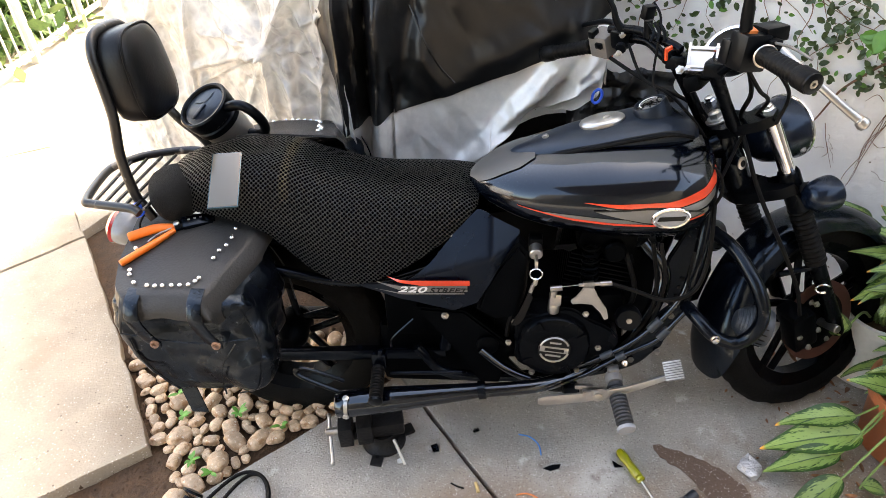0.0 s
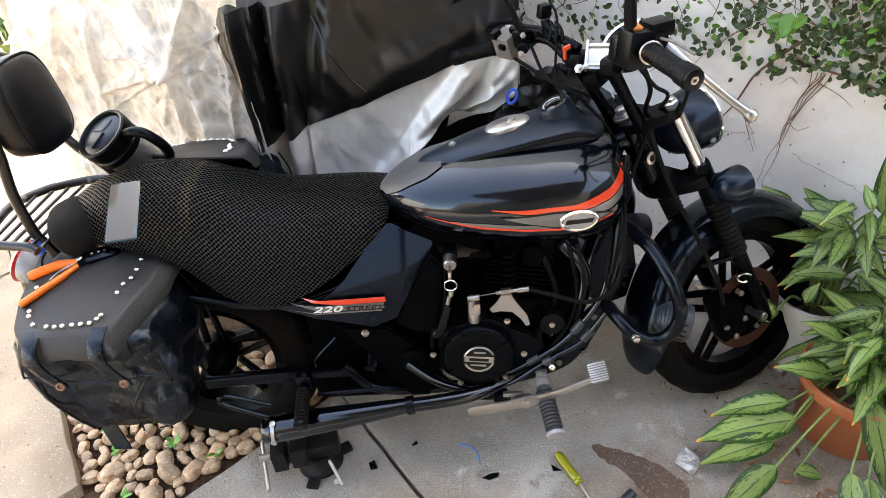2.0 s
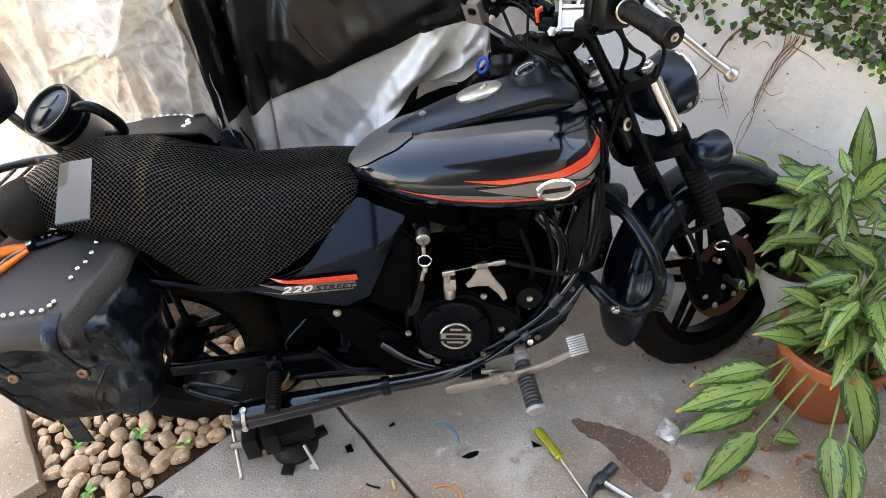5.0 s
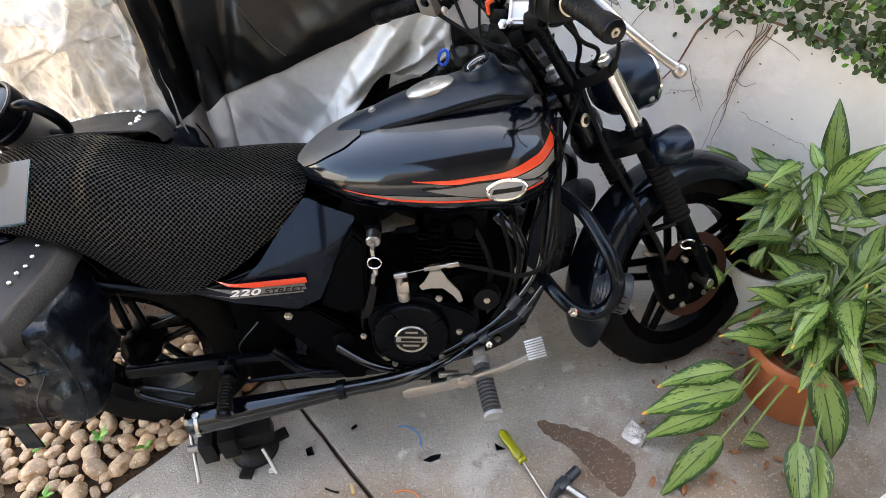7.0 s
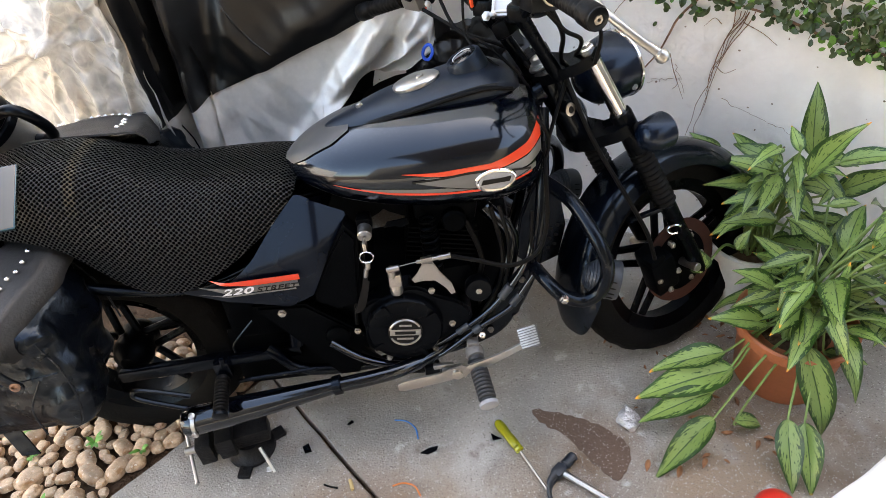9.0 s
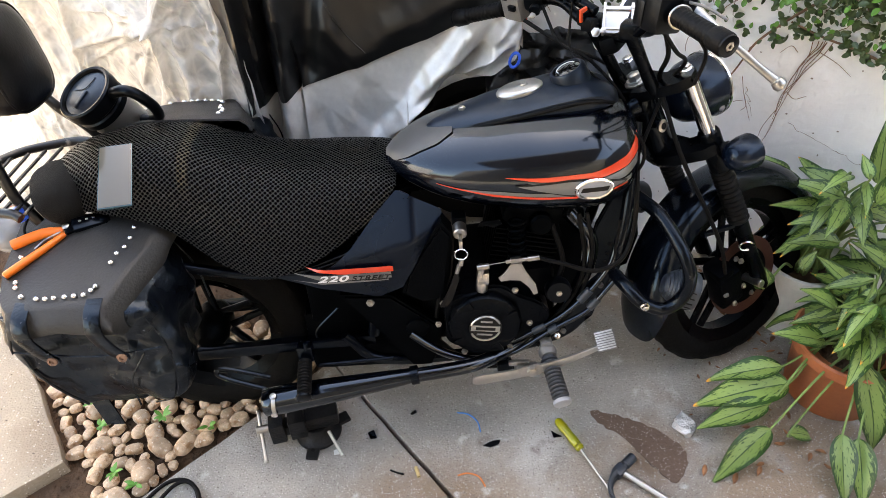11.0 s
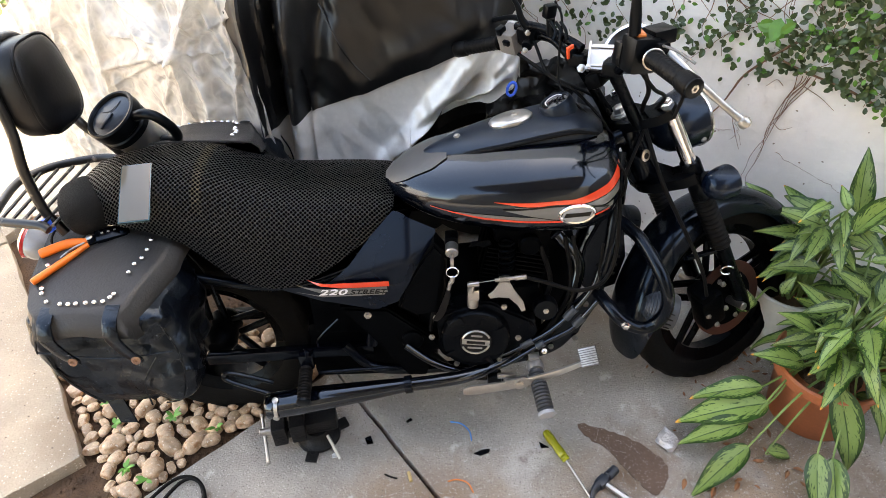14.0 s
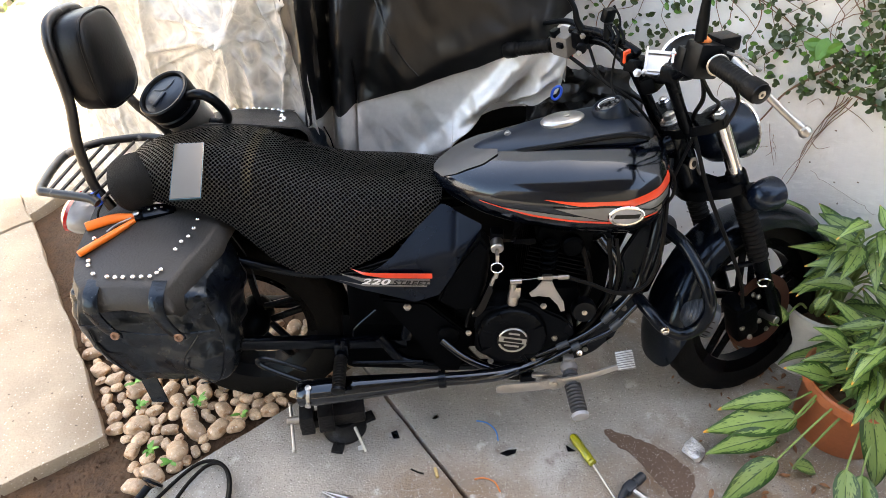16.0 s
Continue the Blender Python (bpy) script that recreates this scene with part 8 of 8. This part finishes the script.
edge = curve([(0.481, 0.05, 0), (0.52, 0.043, 0), (0.57, 0.022, 0), (0.62, 0.0, 0), (0.66, -0.03, 0), (0.7, -0.07, 0), (0.715, -0.12, 0), (0.69, -0.165, 0), (0.655, -0.19, 0), (0.625, -0.15, 0), (0.59, -0.1, 0), (0.56, -0.045, 0), (0.52, -0.01, 0), (0.49, 0.025, 0), (0.481, 0.05, 0)], 12)[:-1]
edge = [q + Vector((wobble(q, 45), wobble(q, 45, 3), 0)) * 0.008 for q in edge]
bm = bmesh.new()
skin(bm, [[q + Vector((0, 0, 0.0005)) for q in edge], [q * 0.999 + Vector((0, 0, 0.003)) for q in edge]])
tagged(link("floor_patch", bm, M["bare"]), "dark brown bare patch where the screed has worn off", "floor patch", kind="structure")

bm = bmesh.new()
rings = []
for i in range(9):
    t = i / 8
    rings.append([Vector((0.735 + (0.03 * math.cos(a) * math.sin(math.pi * (0.1 + 0.85 * t))) * (1 + 0.5 * wobble((math.cos(a), math.sin(a), t), 3)), -0.02 + 0.045 * (t - 0.5) * 1.6, max(0.001, 0.012 + 0.012 * math.sin(a) * (1 + 0.6 * wobble((a, t, 0), 4))))) for a in lin(0, 2 * math.pi, 15)[:-1]])
skin(bm, rings)
tagged(link("foil_scrap", bm, M["foil"], sharp=20), "crumpled scrap of silver foil", "scrap")

# toy ball and yellow bag at the kerb
g = thing("toy_ball", "small red and blue rubber ball", "ball", Matrix.Translation((0.985, -0.335, 0.045)))
bm = bmesh.new()
lathe(bm, [(0.05 * math.cos(a), 0.05 * math.sin(a)) for a in lin(-0.4, math.pi / 2, 14)], pose(0, 0, 0, 20, -20, 0), 28)
part("red_half", bm, M["red_plastic"], g)
bm = bmesh.new()
lathe(bm, [(0.05 * math.cos(a), 0.05 * math.sin(a)) for a in lin(-math.pi / 2, -0.4, 10)], pose(0, 0, 0, 20, -20, 0), 28)
part("blue_half", bm, M["blue"], g, "blue lower part")
bm = bmesh.new()
sheet(bm, lambda u, v: Vector((0.78 + 0.16 * u, -0.34 - 0.1 * v + 0.02 * wobble((u, v, 1), 4), max(0.003, 0.045 * math.sin(math.pi * u) * math.sin(math.pi * v) + 0.03 * wobble((u, v, 0), 5)))), lin(0, 1, 22), lin(0, 1, 18), 0.002)
tagged(link("yellow_bag", bm, mat("yellow_film", (0.7, 0.5, 0.03), 0.35, var=0.2, scale=20, bump=0.2)), "crumpled yellow plastic bag on the floor", "plastic bag")


# ---- potted plants ----
def pot(label, x, y, r0, r1, h, mt):
    g = thing("plant_pot", label, "pot", Matrix.Translation((x, y, 0)), "pots by the wall")
    bm = bmesh.new()
    lathe(bm, [(r0, 0), (r0 + 0.006, 0.006), (r1 - 0.012, h - 0.04), (r1 - 0.01, h - 0.038)], Matrix(), 40)
    part("body", bm, M[mt], g)
    bm = bmesh.new()
    lathe(bm, [(r1 - 0.014, h - 0.04), (r1, h - 0.036), (r1 + 0.003, h - 0.004), (r1 - 0.004, h), (r1 - 0.014, h - 0.006), (r1 - 0.02, h - 0.06)], Matrix(), 40)
    part("rim", bm, M[mt], g)
    bm = bmesh.new()
    lathe(bm, [(r1 - 0.016, h - 0.06), (r1 - 0.02, h - 0.045), (r1 * 0.5, h - 0.035), (0, h - 0.033)], Matrix(), 24)
    part("soil", bm, M["soil"], g)


pot("terracotta-coloured plastic pot on the concrete", 1.195, 0.085, 0.115, 0.15, 0.22, "terracotta")
pot("weathered white plastic pot by the wall", 1.20, 0.385, 0.1, 0.135, 0.26, "white_pot")


def leaf_mesh(seed, bend, fold, tail):
    """A lance-shaped blade of length 1 along x, with a keel and wavy rim. UV: along, across (-1 to 1)."""
    rnd = random.Random(seed)
    ph = rnd.uniform(0, 6)
    bm = bmesh.new()
    def half(t):
        return 0.235 * (math.sin(math.pi * min(1, t) ** 0.72) ** 0.85) * (1 - 0.25 * t) + 0.003
    def at(t, v):
        w = half(t)
        y = w * v
        z = -bend * t * t + fold * abs(v) * w + 0.014 * math.sin(t * 11 + ph) * v * abs(v) - tail * max(0, t - 0.7) ** 2 * 3
        return Vector((t - 0.12 * bend * t, y + 0.03 * math.sin(t * 3 + ph) * t, z))
    sheet(bm, at, [0.0, 0.03, 0.07] + lin(0.12, 0.96, 14) + [0.985, 1.0], [-1, -0.75, -0.5, -0.25, -0.06, 0, 0.06, 0.25, 0.5, 0.75, 1], uv=lambda t, v: (t, v))
    me = bpy.data.meshes.new("leaf")
    for f in bm.faces:
        f.smooth = True
    bm.to_mesh(me)
    bm.free()
    me.materials.append(M["leaf"])
    return me


LEAVES = [leaf_mesh(i, b, f, t) for i, (b, f, t) in enumerate(((0.1, 0.35, 0.1), (0.2, 0.25, 0.3), (0.32, 0.4, 0.2), (0.05, 0.5, 0.3), (0.45, 0.3, 0.4)))]
plant = {k: thing("potted_plant", lab, "plant", Matrix.Translation(p), "plants by the wall") for k, lab, p in (("a", "leafy plant with silver-green variegated leaves, some yellow-tipped", (1.195, 0.085, 0.187)), ("b", "tall variegated leafy plant against the white wall", (1.20, 0.385, 0.227)))}
lrnd = random.Random(21)


def leaf(key, base, tip, width=0.42, roll=0.0, kind=None):
    """One leaf of a plant from base to tip, with its stalk down to the pot."""
    base, tip = Vector(base), Vector(tip)
    root = plant[key].matrix_world.translation
    d = tip - base
    l = d.length
    x = d.normalized()
    eye = Vector((0.1, -1.15, 1.6)) - (base + tip) / 2
    up = (Vector((0, 0, 1)) * 0.9 + eye.normalized() * 0.75)
    z = (up - x * up.dot(x)).normalized()
    y = z.cross(x)
    m = Matrix(((x.x, y.x, z.x, 0), (x.y, y.y, z.y, 0), (x.z, y.z, z.z, 0), (0, 0, 0, 1)))
    ob = new("leaf", LEAVES[kind if kind is not None else lrnd.randrange(5)])
    ob.parent = plant[key]
    ob.matrix_basis = Matrix.Translation(base - root) @ m @ Matrix.Rotation(radians(roll), 4, "X") @ Matrix.Diagonal((l, l * 0.88 * width / 0.42, l, 1))
    bm = bmesh.new()
    foot = Vector((lrnd.uniform(-0.05, 0.05), lrnd.uniform(-0.05, 0.05), 0.0))
    q = base - root
    mid = foot.lerp(q, 0.5) + Vector((0, 0, 0.05 + 0.1 * max(0, -q.z)))
    tube(bm, [foot, mid, q, q + x * l * 0.25], [0.0045, 0.0038, 0.003, 0.0015], 5, 6)
    part("stalk", bm, M["petiole"], plant[key])


leaf("a", (1.017, 0.02, 0.12), (0.748, 0.0, 0.1), 0.42, 0, 0)
leaf("a", (1.0, 0.05, 0.16), (0.80, 0.06, 0.14), 0.4, 10, 1)
leaf("a", (0.945, -0.03, 0.1), (0.741, -0.06, 0.07), 0.38, 0, 0)
leaf("a", (0.924, -0.1, 0.09), (0.742, -0.2, 0.02), 0.36, 0, 0)
leaf("a", (1.105, 0.07, 0.23), (0.944, 0.055, 0.312), 0.42, 0, 0)
leaf("b", (0.98, 0.22, 0.3), (0.957, 0.235, 0.37), 0.9, 0, 3)
leaf("b", (1.206, 0.35, 0.5), (1.062, 0.39, 0.56), 0.45, 0, 1)
leaf("b", (1.06, 0.41, 0.535), (1.0, 0.44, 0.61), 0.5, 0, 2)
leaf("b", (1.288, 0.36, 0.54), (1.287, 0.43, 0.715), 0.38, 0, 3)
leaf("b", (1.226, 0.26, 0.55), (1.268, 0.2, 0.735), 0.36, 0, 3)
leaf("b", (1.163, 0.25, 0.43), (1.036, 0.255, 0.463), 0.5, 0, 2)
leaf("b", (1.166, 0.3, 0.475), (1.041, 0.3, 0.48), 0.45, 0, 1)
leaf("a", (1.09, -0.14, 0.11), (1.05, -0.29, 0.02), 0.4, 0, 0)
leaf("a", (1.13, -0.15, 0.1), (1.1, -0.3, 0.015), 0.42, 5, 3)
leaf("a", (1.15, -0.03, 0.25), (1.19, -0.2, 0.05), 0.36, 0, 1)
leaf("a", (1.116, 0.1, 0.33), (1.005, 0.1, 0.42), 0.42, 0, 0)
leaf("a", (1.235, 0.02, 0.25), (1.246, 0.05, 0.43), 0.36, 0, 3)
leaf("a", (1.263, 0.15, 0.41), (1.181, 0.2, 0.485), 0.45, 0, 2)
leaf("b", (1.051, 0.2, 0.385), (1.067, 0.2, 0.445), 0.6, 0, 1)
leaf("a", (1.216, -0.02, 0.2), (1.323, -0.06, 0.18), 0.4, 0, 0)
leaf("a", (0.99, -0.09, 0.05), (1.09, -0.08, 0.015), 0.5, 0, 1)
leaf("b", (1.261, 0.2, 0.495), (1.352, 0.2, 0.505), 0.4, 0, 1)
leaf("b", (1.21, 0.3, 0.6), (1.205, 0.35, 0.655), 0.5, 0, 2)
for i in range(70):
    a = lrnd.uniform(0, 2 * math.pi)
    key = "a" if i % 2 else "b"
    root = plant[key].matrix_world.translation
    r = lrnd.uniform(0.02, 0.14)
    h = lrnd.uniform(0.1, 0.36) if key == "b" else lrnd.uniform(0.04, 0.24)
    base = root + Vector((r * math.cos(a) + 0.05, r * math.sin(a) * 0.8, h))
    l = lrnd.uniform(0.1, 0.17)
    el = lrnd.uniform(-0.5, 0.8)
    tip = base + Vector((math.cos(a) * math.cos(el), math.sin(a) * math.cos(el), math.sin(el))) * l
    if (tip - WALL_P).dot(WALL_N) < 0.03 or tip.z < 0.04:
        continue
    leaf(key, base, tip, lrnd.uniform(0.34, 0.48), lrnd.uniform(-25, 25))
for i in range(46):
    base = Vector((1.42 + lrnd.uniform(-0.14, 0.2), 0.12 + lrnd.uniform(-0.16, 0.16), lrnd.uniform(0.12, 0.62)))
    leaf("a", base, base + Vector((lrnd.uniform(-0.12, 0.1), lrnd.uniform(-0.1, 0.02), lrnd.uniform(-0.1, 0.14))), 0.42, lrnd.uniform(-30, 30))

for i in range(24):
    a = lrnd.uniform(1.9, 4.6)
    base = Vector((1.25, 0.12, 0)) + Vector((lrnd.uniform(0.04, 0.13) * math.cos(a), lrnd.uniform(0.04, 0.13) * math.sin(a), lrnd.uniform(0.28, 0.4)))
    l = lrnd.uniform(0.1, 0.16)
    leaf("a", base, base + Vector((math.cos(a) * 0.8 + lrnd.gauss(0, 0.3), math.sin(a) * 0.7 + lrnd.gauss(0, 0.3), lrnd.uniform(-0.7, 0.5))) * l, 0.36, lrnd.uniform(-30, 30))

# ---- ivy on the wall ----
irnd = random.Random(8)
stems, dark, fresh = bmesh.new(), bmesh.new(), bmesh.new()


def ivy_leaf(bm, p, size):
    n = (WALL_N + Vector((irnd.gauss(0, 0.45), irnd.gauss(0, 0.45), irnd.gauss(0.25, 0.4)))).normalized()
    t = n.orthogonal().normalized()
    t = (Matrix.Rotation(irnd.uniform(0, 6.28), 3, n) @ t)
    b = n.cross(t)
    k = [(0, -1.0, 0), (0.5, -0.6, 0.1), (0.62, 0.0, 0.14), (0.4, 0.6, 0.1), (0, 1.05, -0.05), (-0.4, 0.6, 0.1), (-0.62, 0.0, 0.14), (-0.5, -0.6, 0.1)]
    c = bm.verts.new(p)
    vs = [bm.verts.new(p + (b * x + t * y + n * z) * size) for x, y, z in k]
    for i in range(8):
        bm.faces.new((c, vs[i], vs[(i + 1) % 8]))


def low_edge(s):
    return interp(s, (-1.2, -0.3, 0.0, 0.19, 0.29, 0.36, 0.41, 0.46, 0.53, 0.58, 0.67, 0.75, 0.8, 1.0, 1.7), (0.75, 0.82, 0.86, 0.9, 0.83, 0.77, 0.835, 0.81, 0.84, 0.845, 0.82, 0.79, 0.77, 0.72, 0.7)) + 0.012 * wobble((s, 0, 0), 25)


def density(s):
    return interp(s, (-1.2, -0.2, 0.05, 0.3, 0.5, 0.6, 1.7), (0.14, 0.16, 0.25, 0.42, 0.55, 0.82, 0.9))


for i in range(105):
    s, z = irnd.uniform(-1.1, 1.5), irnd.uniform(1.0, 1.7)
    line = [on_wall(s, z, 0.008)]
    drift = irnd.gauss(0, 0.35)
    stop = low_edge(s) + irnd.uniform(0.0, 0.3) - (0.06 if irnd.random() < 0.08 else 0)
    while z > stop and len(line) < 30:
        s += 0.05 * drift + irnd.gauss(0, 0.02)
        z -= irnd.uniform(0.02, 0.06)
        drift += irnd.gauss(0, 0.25)
        line.append(on_wall(s, z, irnd.uniform(0.004, 0.02)))
    if len(line) > 3:
        tube(stems, line, [irnd.uniform(0.0016, 0.004), 0.0008], 2, 5)
# loose runners that hang in a bundle, then the two main vines
for k in range(6):
    line = []
    fan = irnd.gauss(0, 0.022)
    end = irnd.choice((0.0, 0.15, 0.25, 0.4, 0.42))
    for i in range(11):
        z = 0.84 - (0.84 - (0.67 - end * 0.6)) * i / 10
        c = interp(z, (0.43, 0.51, 0.62, 0.675, 0.76, 0.83), (0.511, 0.518, 0.536, 0.547, 0.566, 0.597))
        spread = abs(z - 0.675) / 0.16 if z > 0.675 else abs(z - 0.675) / 0.3
        line.append(on_wall(c + fan * min(1.2, spread) + 0.02 * wobble((k * 3.7, z, 0), 11), z, 0.006 + 0.012 * abs(wobble((k, z, 5), 9))))
    tube(stems, line, [0.0013, 0.001, 0.0006], 4, 5)
for a in (((0.595, 0.81), (0.65, 0.785), (0.691, 0.755)), ((0.546, 0.678), (0.575, 0.66), (0.602, 0.676)), ((0.418, 0.7), (0.434, 0.646), (0.472, 0.563)), ((0.434, 0.646), (0.45, 0.61), (0.44, 0.59)), ((0.545, 0.8), (0.52, 0.815), (0.5, 0.79))):
    tube(stems, [on_wall(x + 0.004 * wobble((x, z, 0), 30), z, 0.008) for x, z in a], [0.0012, 0.0009, 0.0006], 5, 5)
tube(stems, [on_wall(1.1, 0.74, 0.015), on_wall(0.93, 0.765, 0.015), on_wall(0.796, 0.796, 0.015), on_wall(0.696, 0.833, 0.02), on_wall(0.596, 0.856, 0.02), on_wall(0.504, 0.885, 0.018)], [0.0045, 0.004, 0.003], 6, 6)
tube(stems, [on_wall(0.56, 0.95, 0.015), on_wall(0.504, 0.897, 0.015), on_wall(0.473, 0.866, 0.02), on_wall(0.43, 0.812, 0.02), on_wall(0.408, 0.758, 0.015), on_wall(0.385, 0.702, 0.012), on_wall(0.337, 0.629, 0.01)], [0.0045, 0.0035, 0.002], 6, 6)
count = 0
while count < 4900:
    s, z = irnd.uniform(-0.6, 1.3), irnd.uniform(0.62, 1.45)
    e = low_edge(s)
    if z < e:
        continue
    clump = 0.45 + 1.1 * wobble((s, z, 3), 7) + 0.4 * wobble((s, z, 6), 16) + 0.5 * max(0, min(1, (s - 0.5) / 0.15))
    if irnd.random() > density(s) * min(1.0, max(0.05, clump) + 0.3 * (z > 1.15)):
        continue
    p = on_wall(s, z, irnd.uniform(0.008, 0.05))
    ivy_leaf(fresh if irnd.random() < 0.14 else dark, p, irnd.uniform(0.008, 0.0145))
    count += 1
for s, z, n in ((0.475, 0.972, 6),):
    for i in range(n):
        ivy_leaf(fresh, on_wall(s + irnd.gauss(0, 0.03), z + irnd.gauss(0, 0.02), irnd.uniform(0.05, 0.08)), irnd.uniform(0.02, 0.034))
ivy = thing("ivy", "dark green creeping ivy with brown stems on the white wall", "ivy", Matrix(), kind="stuff")
part("stems", stems, M["bark"], ivy, "brown woody stems")
ob = link("leaves", dark, M["ivy"], ivy, smooth=False)
ob = link("fresh_leaves", fresh, M["ivy_fresh"], ivy, smooth=False)
tagged(ob, "bright fresh green leaves")

# dry leaves between the wheel and the pots
drnd = random.Random(5)
dm = []
for k in range(4):
    bm = bmesh.new()
    sheet(bm, lambda u, v: Vector(((u - 0.5) * 0.04, v * 0.009 * math.sin(math.pi * (0.08 + 0.88 * u)), 0.004 + 0.006 * abs(v) ** 2 + 0.006 * math.sin(u * 3 + k))), lin(0, 1, 7), [-1, -0.5, 0, 0.5, 1])
    ob = link("dry_leaf", bm, M["dry_leaf"])
    dm.append(ob.data)
    bpy.data.objects.remove(ob)
for i in range(84):
    x, y = drnd.uniform(0.72, 1.15), drnd.uniform(-0.28, 0.5)
    if i < 62:
        x, y = drnd.gauss(1.02, 0.08), drnd.gauss(0.24, 0.16)
    if (Vector((x, y, 0)) - WALL_P).dot(WALL_N) < 0.04 or math.hypot(x - 1.195, y - 0.085) < 0.15 or math.hypot(x - 1.2, y - 0.36) < 0.12:
        continue
    ob = new("dry_leaf", dm[i % 4])
    s = drnd.uniform(0.3, 0.8)
    ob.matrix_world = Matrix.Translation((x, y, 0.002)) @ pose(0, 0, 0, 0, 0, drnd.uniform(0, 360)) @ Matrix.Diagonal((s, s, s, 1))
    tagged(ob, "small curled brown dry leaf on the concrete", "dry leaf", "dry leaves")

# ---- pebble bed ----
bed = thing("pebble_bed", "bed of rounded tan river pebbles in brown soil", "pebbles", Matrix.Translation((-0.8, 0.1, -0.038)), kind="structure")
prnd = random.Random(12)
meshes = []
for k in range(8):
    bm = bmesh.new()
    bmesh.ops.create_icosphere(bm, subdivisions=3, radius=1)
    ax = prnd.uniform(1.15, 1.5), prnd.uniform(0.8, 1.0), prnd.uniform(0.6, 0.8)
    for v in bm.verts:
        q = v.co.copy()
        n = 1 + 0.24 * wobble(q, 1.1, k * 3.1) + 0.06 * wobble(q, 2.6, k)
        p = 3.6
        s = (abs(q.x) ** p + abs(q.y) ** p + abs(q.z) ** p) ** (-1 / p)
        v.co = Vector((q.x * ax[0], q.y * ax[1], q.z * ax[2])) * n * (0.5 + 0.5 * s)
    ob = link("pebble", bm, M["pebble"])
    meshes.append(ob.data)
    bpy.data.objects.remove(ob)


def in_bed(x, y):
    """Between the western slab, the main floor and the soil strip."""
    right = Vector((-0.203, 0.301)).normalized()
    a = (x + 1.022) * -right.y + (y + 0.028) * right.x
    e = Vector((0.28, 0.255)).normalized()
    b = (x + 0.759) * -e.y + (y + 0.128) * e.x
    left = x > -1.03 - 0.0 * y
    return a < -0.03 and b > 0.035 and (y > -0.3) and (y > -0.16 or x > -0.95) and x < -0.1 and y < 0.95


placed = []
tries = 0
while len(placed) < 298 and tries < 40000:
    tries += 1
    y = prnd.uniform(-0.32, 0.5)
    x = prnd.uniform(-1.45, -0.3)
    r = prnd.choice((0.015, 0.019, 0.024, 0.028, 0.03)) * prnd.uniform(0.9, 1.1)
    if not in_bed(x, y) or any((x - a) ** 2 + (y - b) ** 2 < (0.98 * (r + c)) ** 2 for a, b, c in placed):
        continue
    placed.append((x, y, r))
    ob = new("pebble", meshes[prnd.randrange(8)])
    ob.parent = bed
    ob.matrix_basis = Matrix.Translation((x + 0.8, y - 0.1, 0.016 + r * 0.3)) @ pose(0, 0, 0, prnd.uniform(-15, 15), prnd.uniform(-15, 15), prnd.uniform(0, 360)) @ Matrix.Diagonal((r, r, r, 1))

# clods of soil between the stones, and weeds
bm = bmesh.new()
for i in range(4500):
    x, y = prnd.uniform(-1.5, -0.3), prnd.uniform(-0.4, 0.7)
    s = prnd.uniform(0.002, 0.009)
    c = Vector((x, y, -0.03 + s * 0.6))
    vs = [bm.verts.new(c + Vector((prnd.uniform(-1, 1), prnd.uniform(-1, 1), prnd.uniform(-1, 1))).normalized() * s) for _ in range(4)]
    for f in ((0, 1, 2), (0, 1, 3), (0, 2, 3), (1, 2, 3)):
        bm.faces.new([vs[j] for j in f])
tagged(link("soil_clods", bm, M["soil"]), "crumbly brown soil between the pebbles", "soil", kind="stuff")
for x, y in ((-0.64, 0.075), (-0.875, -0.06), (-0.97, 0.1), (-0.79, 0.12), (-1.02, 0.19), (-0.8, -0.1)):
    g = thing("weed", "small bright green weed among the pebbles", "weed", Matrix.Translation((x, y, -0.014)), "weeds")
    for k in range(7):
        a = prnd.uniform(0, 6.28)
        bm = bmesh.new()
        l = prnd.uniform(0.018, 0.034)
        d = Vector((math.cos(a), math.sin(a), prnd.uniform(0.5, 1.1)))
        sd = Vector((-math.sin(a), math.cos(a), 0))
        sheet(bm, lambda u, v: d * l * u + Vector((0, 0, 0.012 - 0.012 * u * u)) + sd * v * 0.006 * math.sin(math.pi * (0.05 + 0.9 * u)), lin(0, 1, 6), [-1, 0, 1])
        part("blade", bm, M["weed"], g)
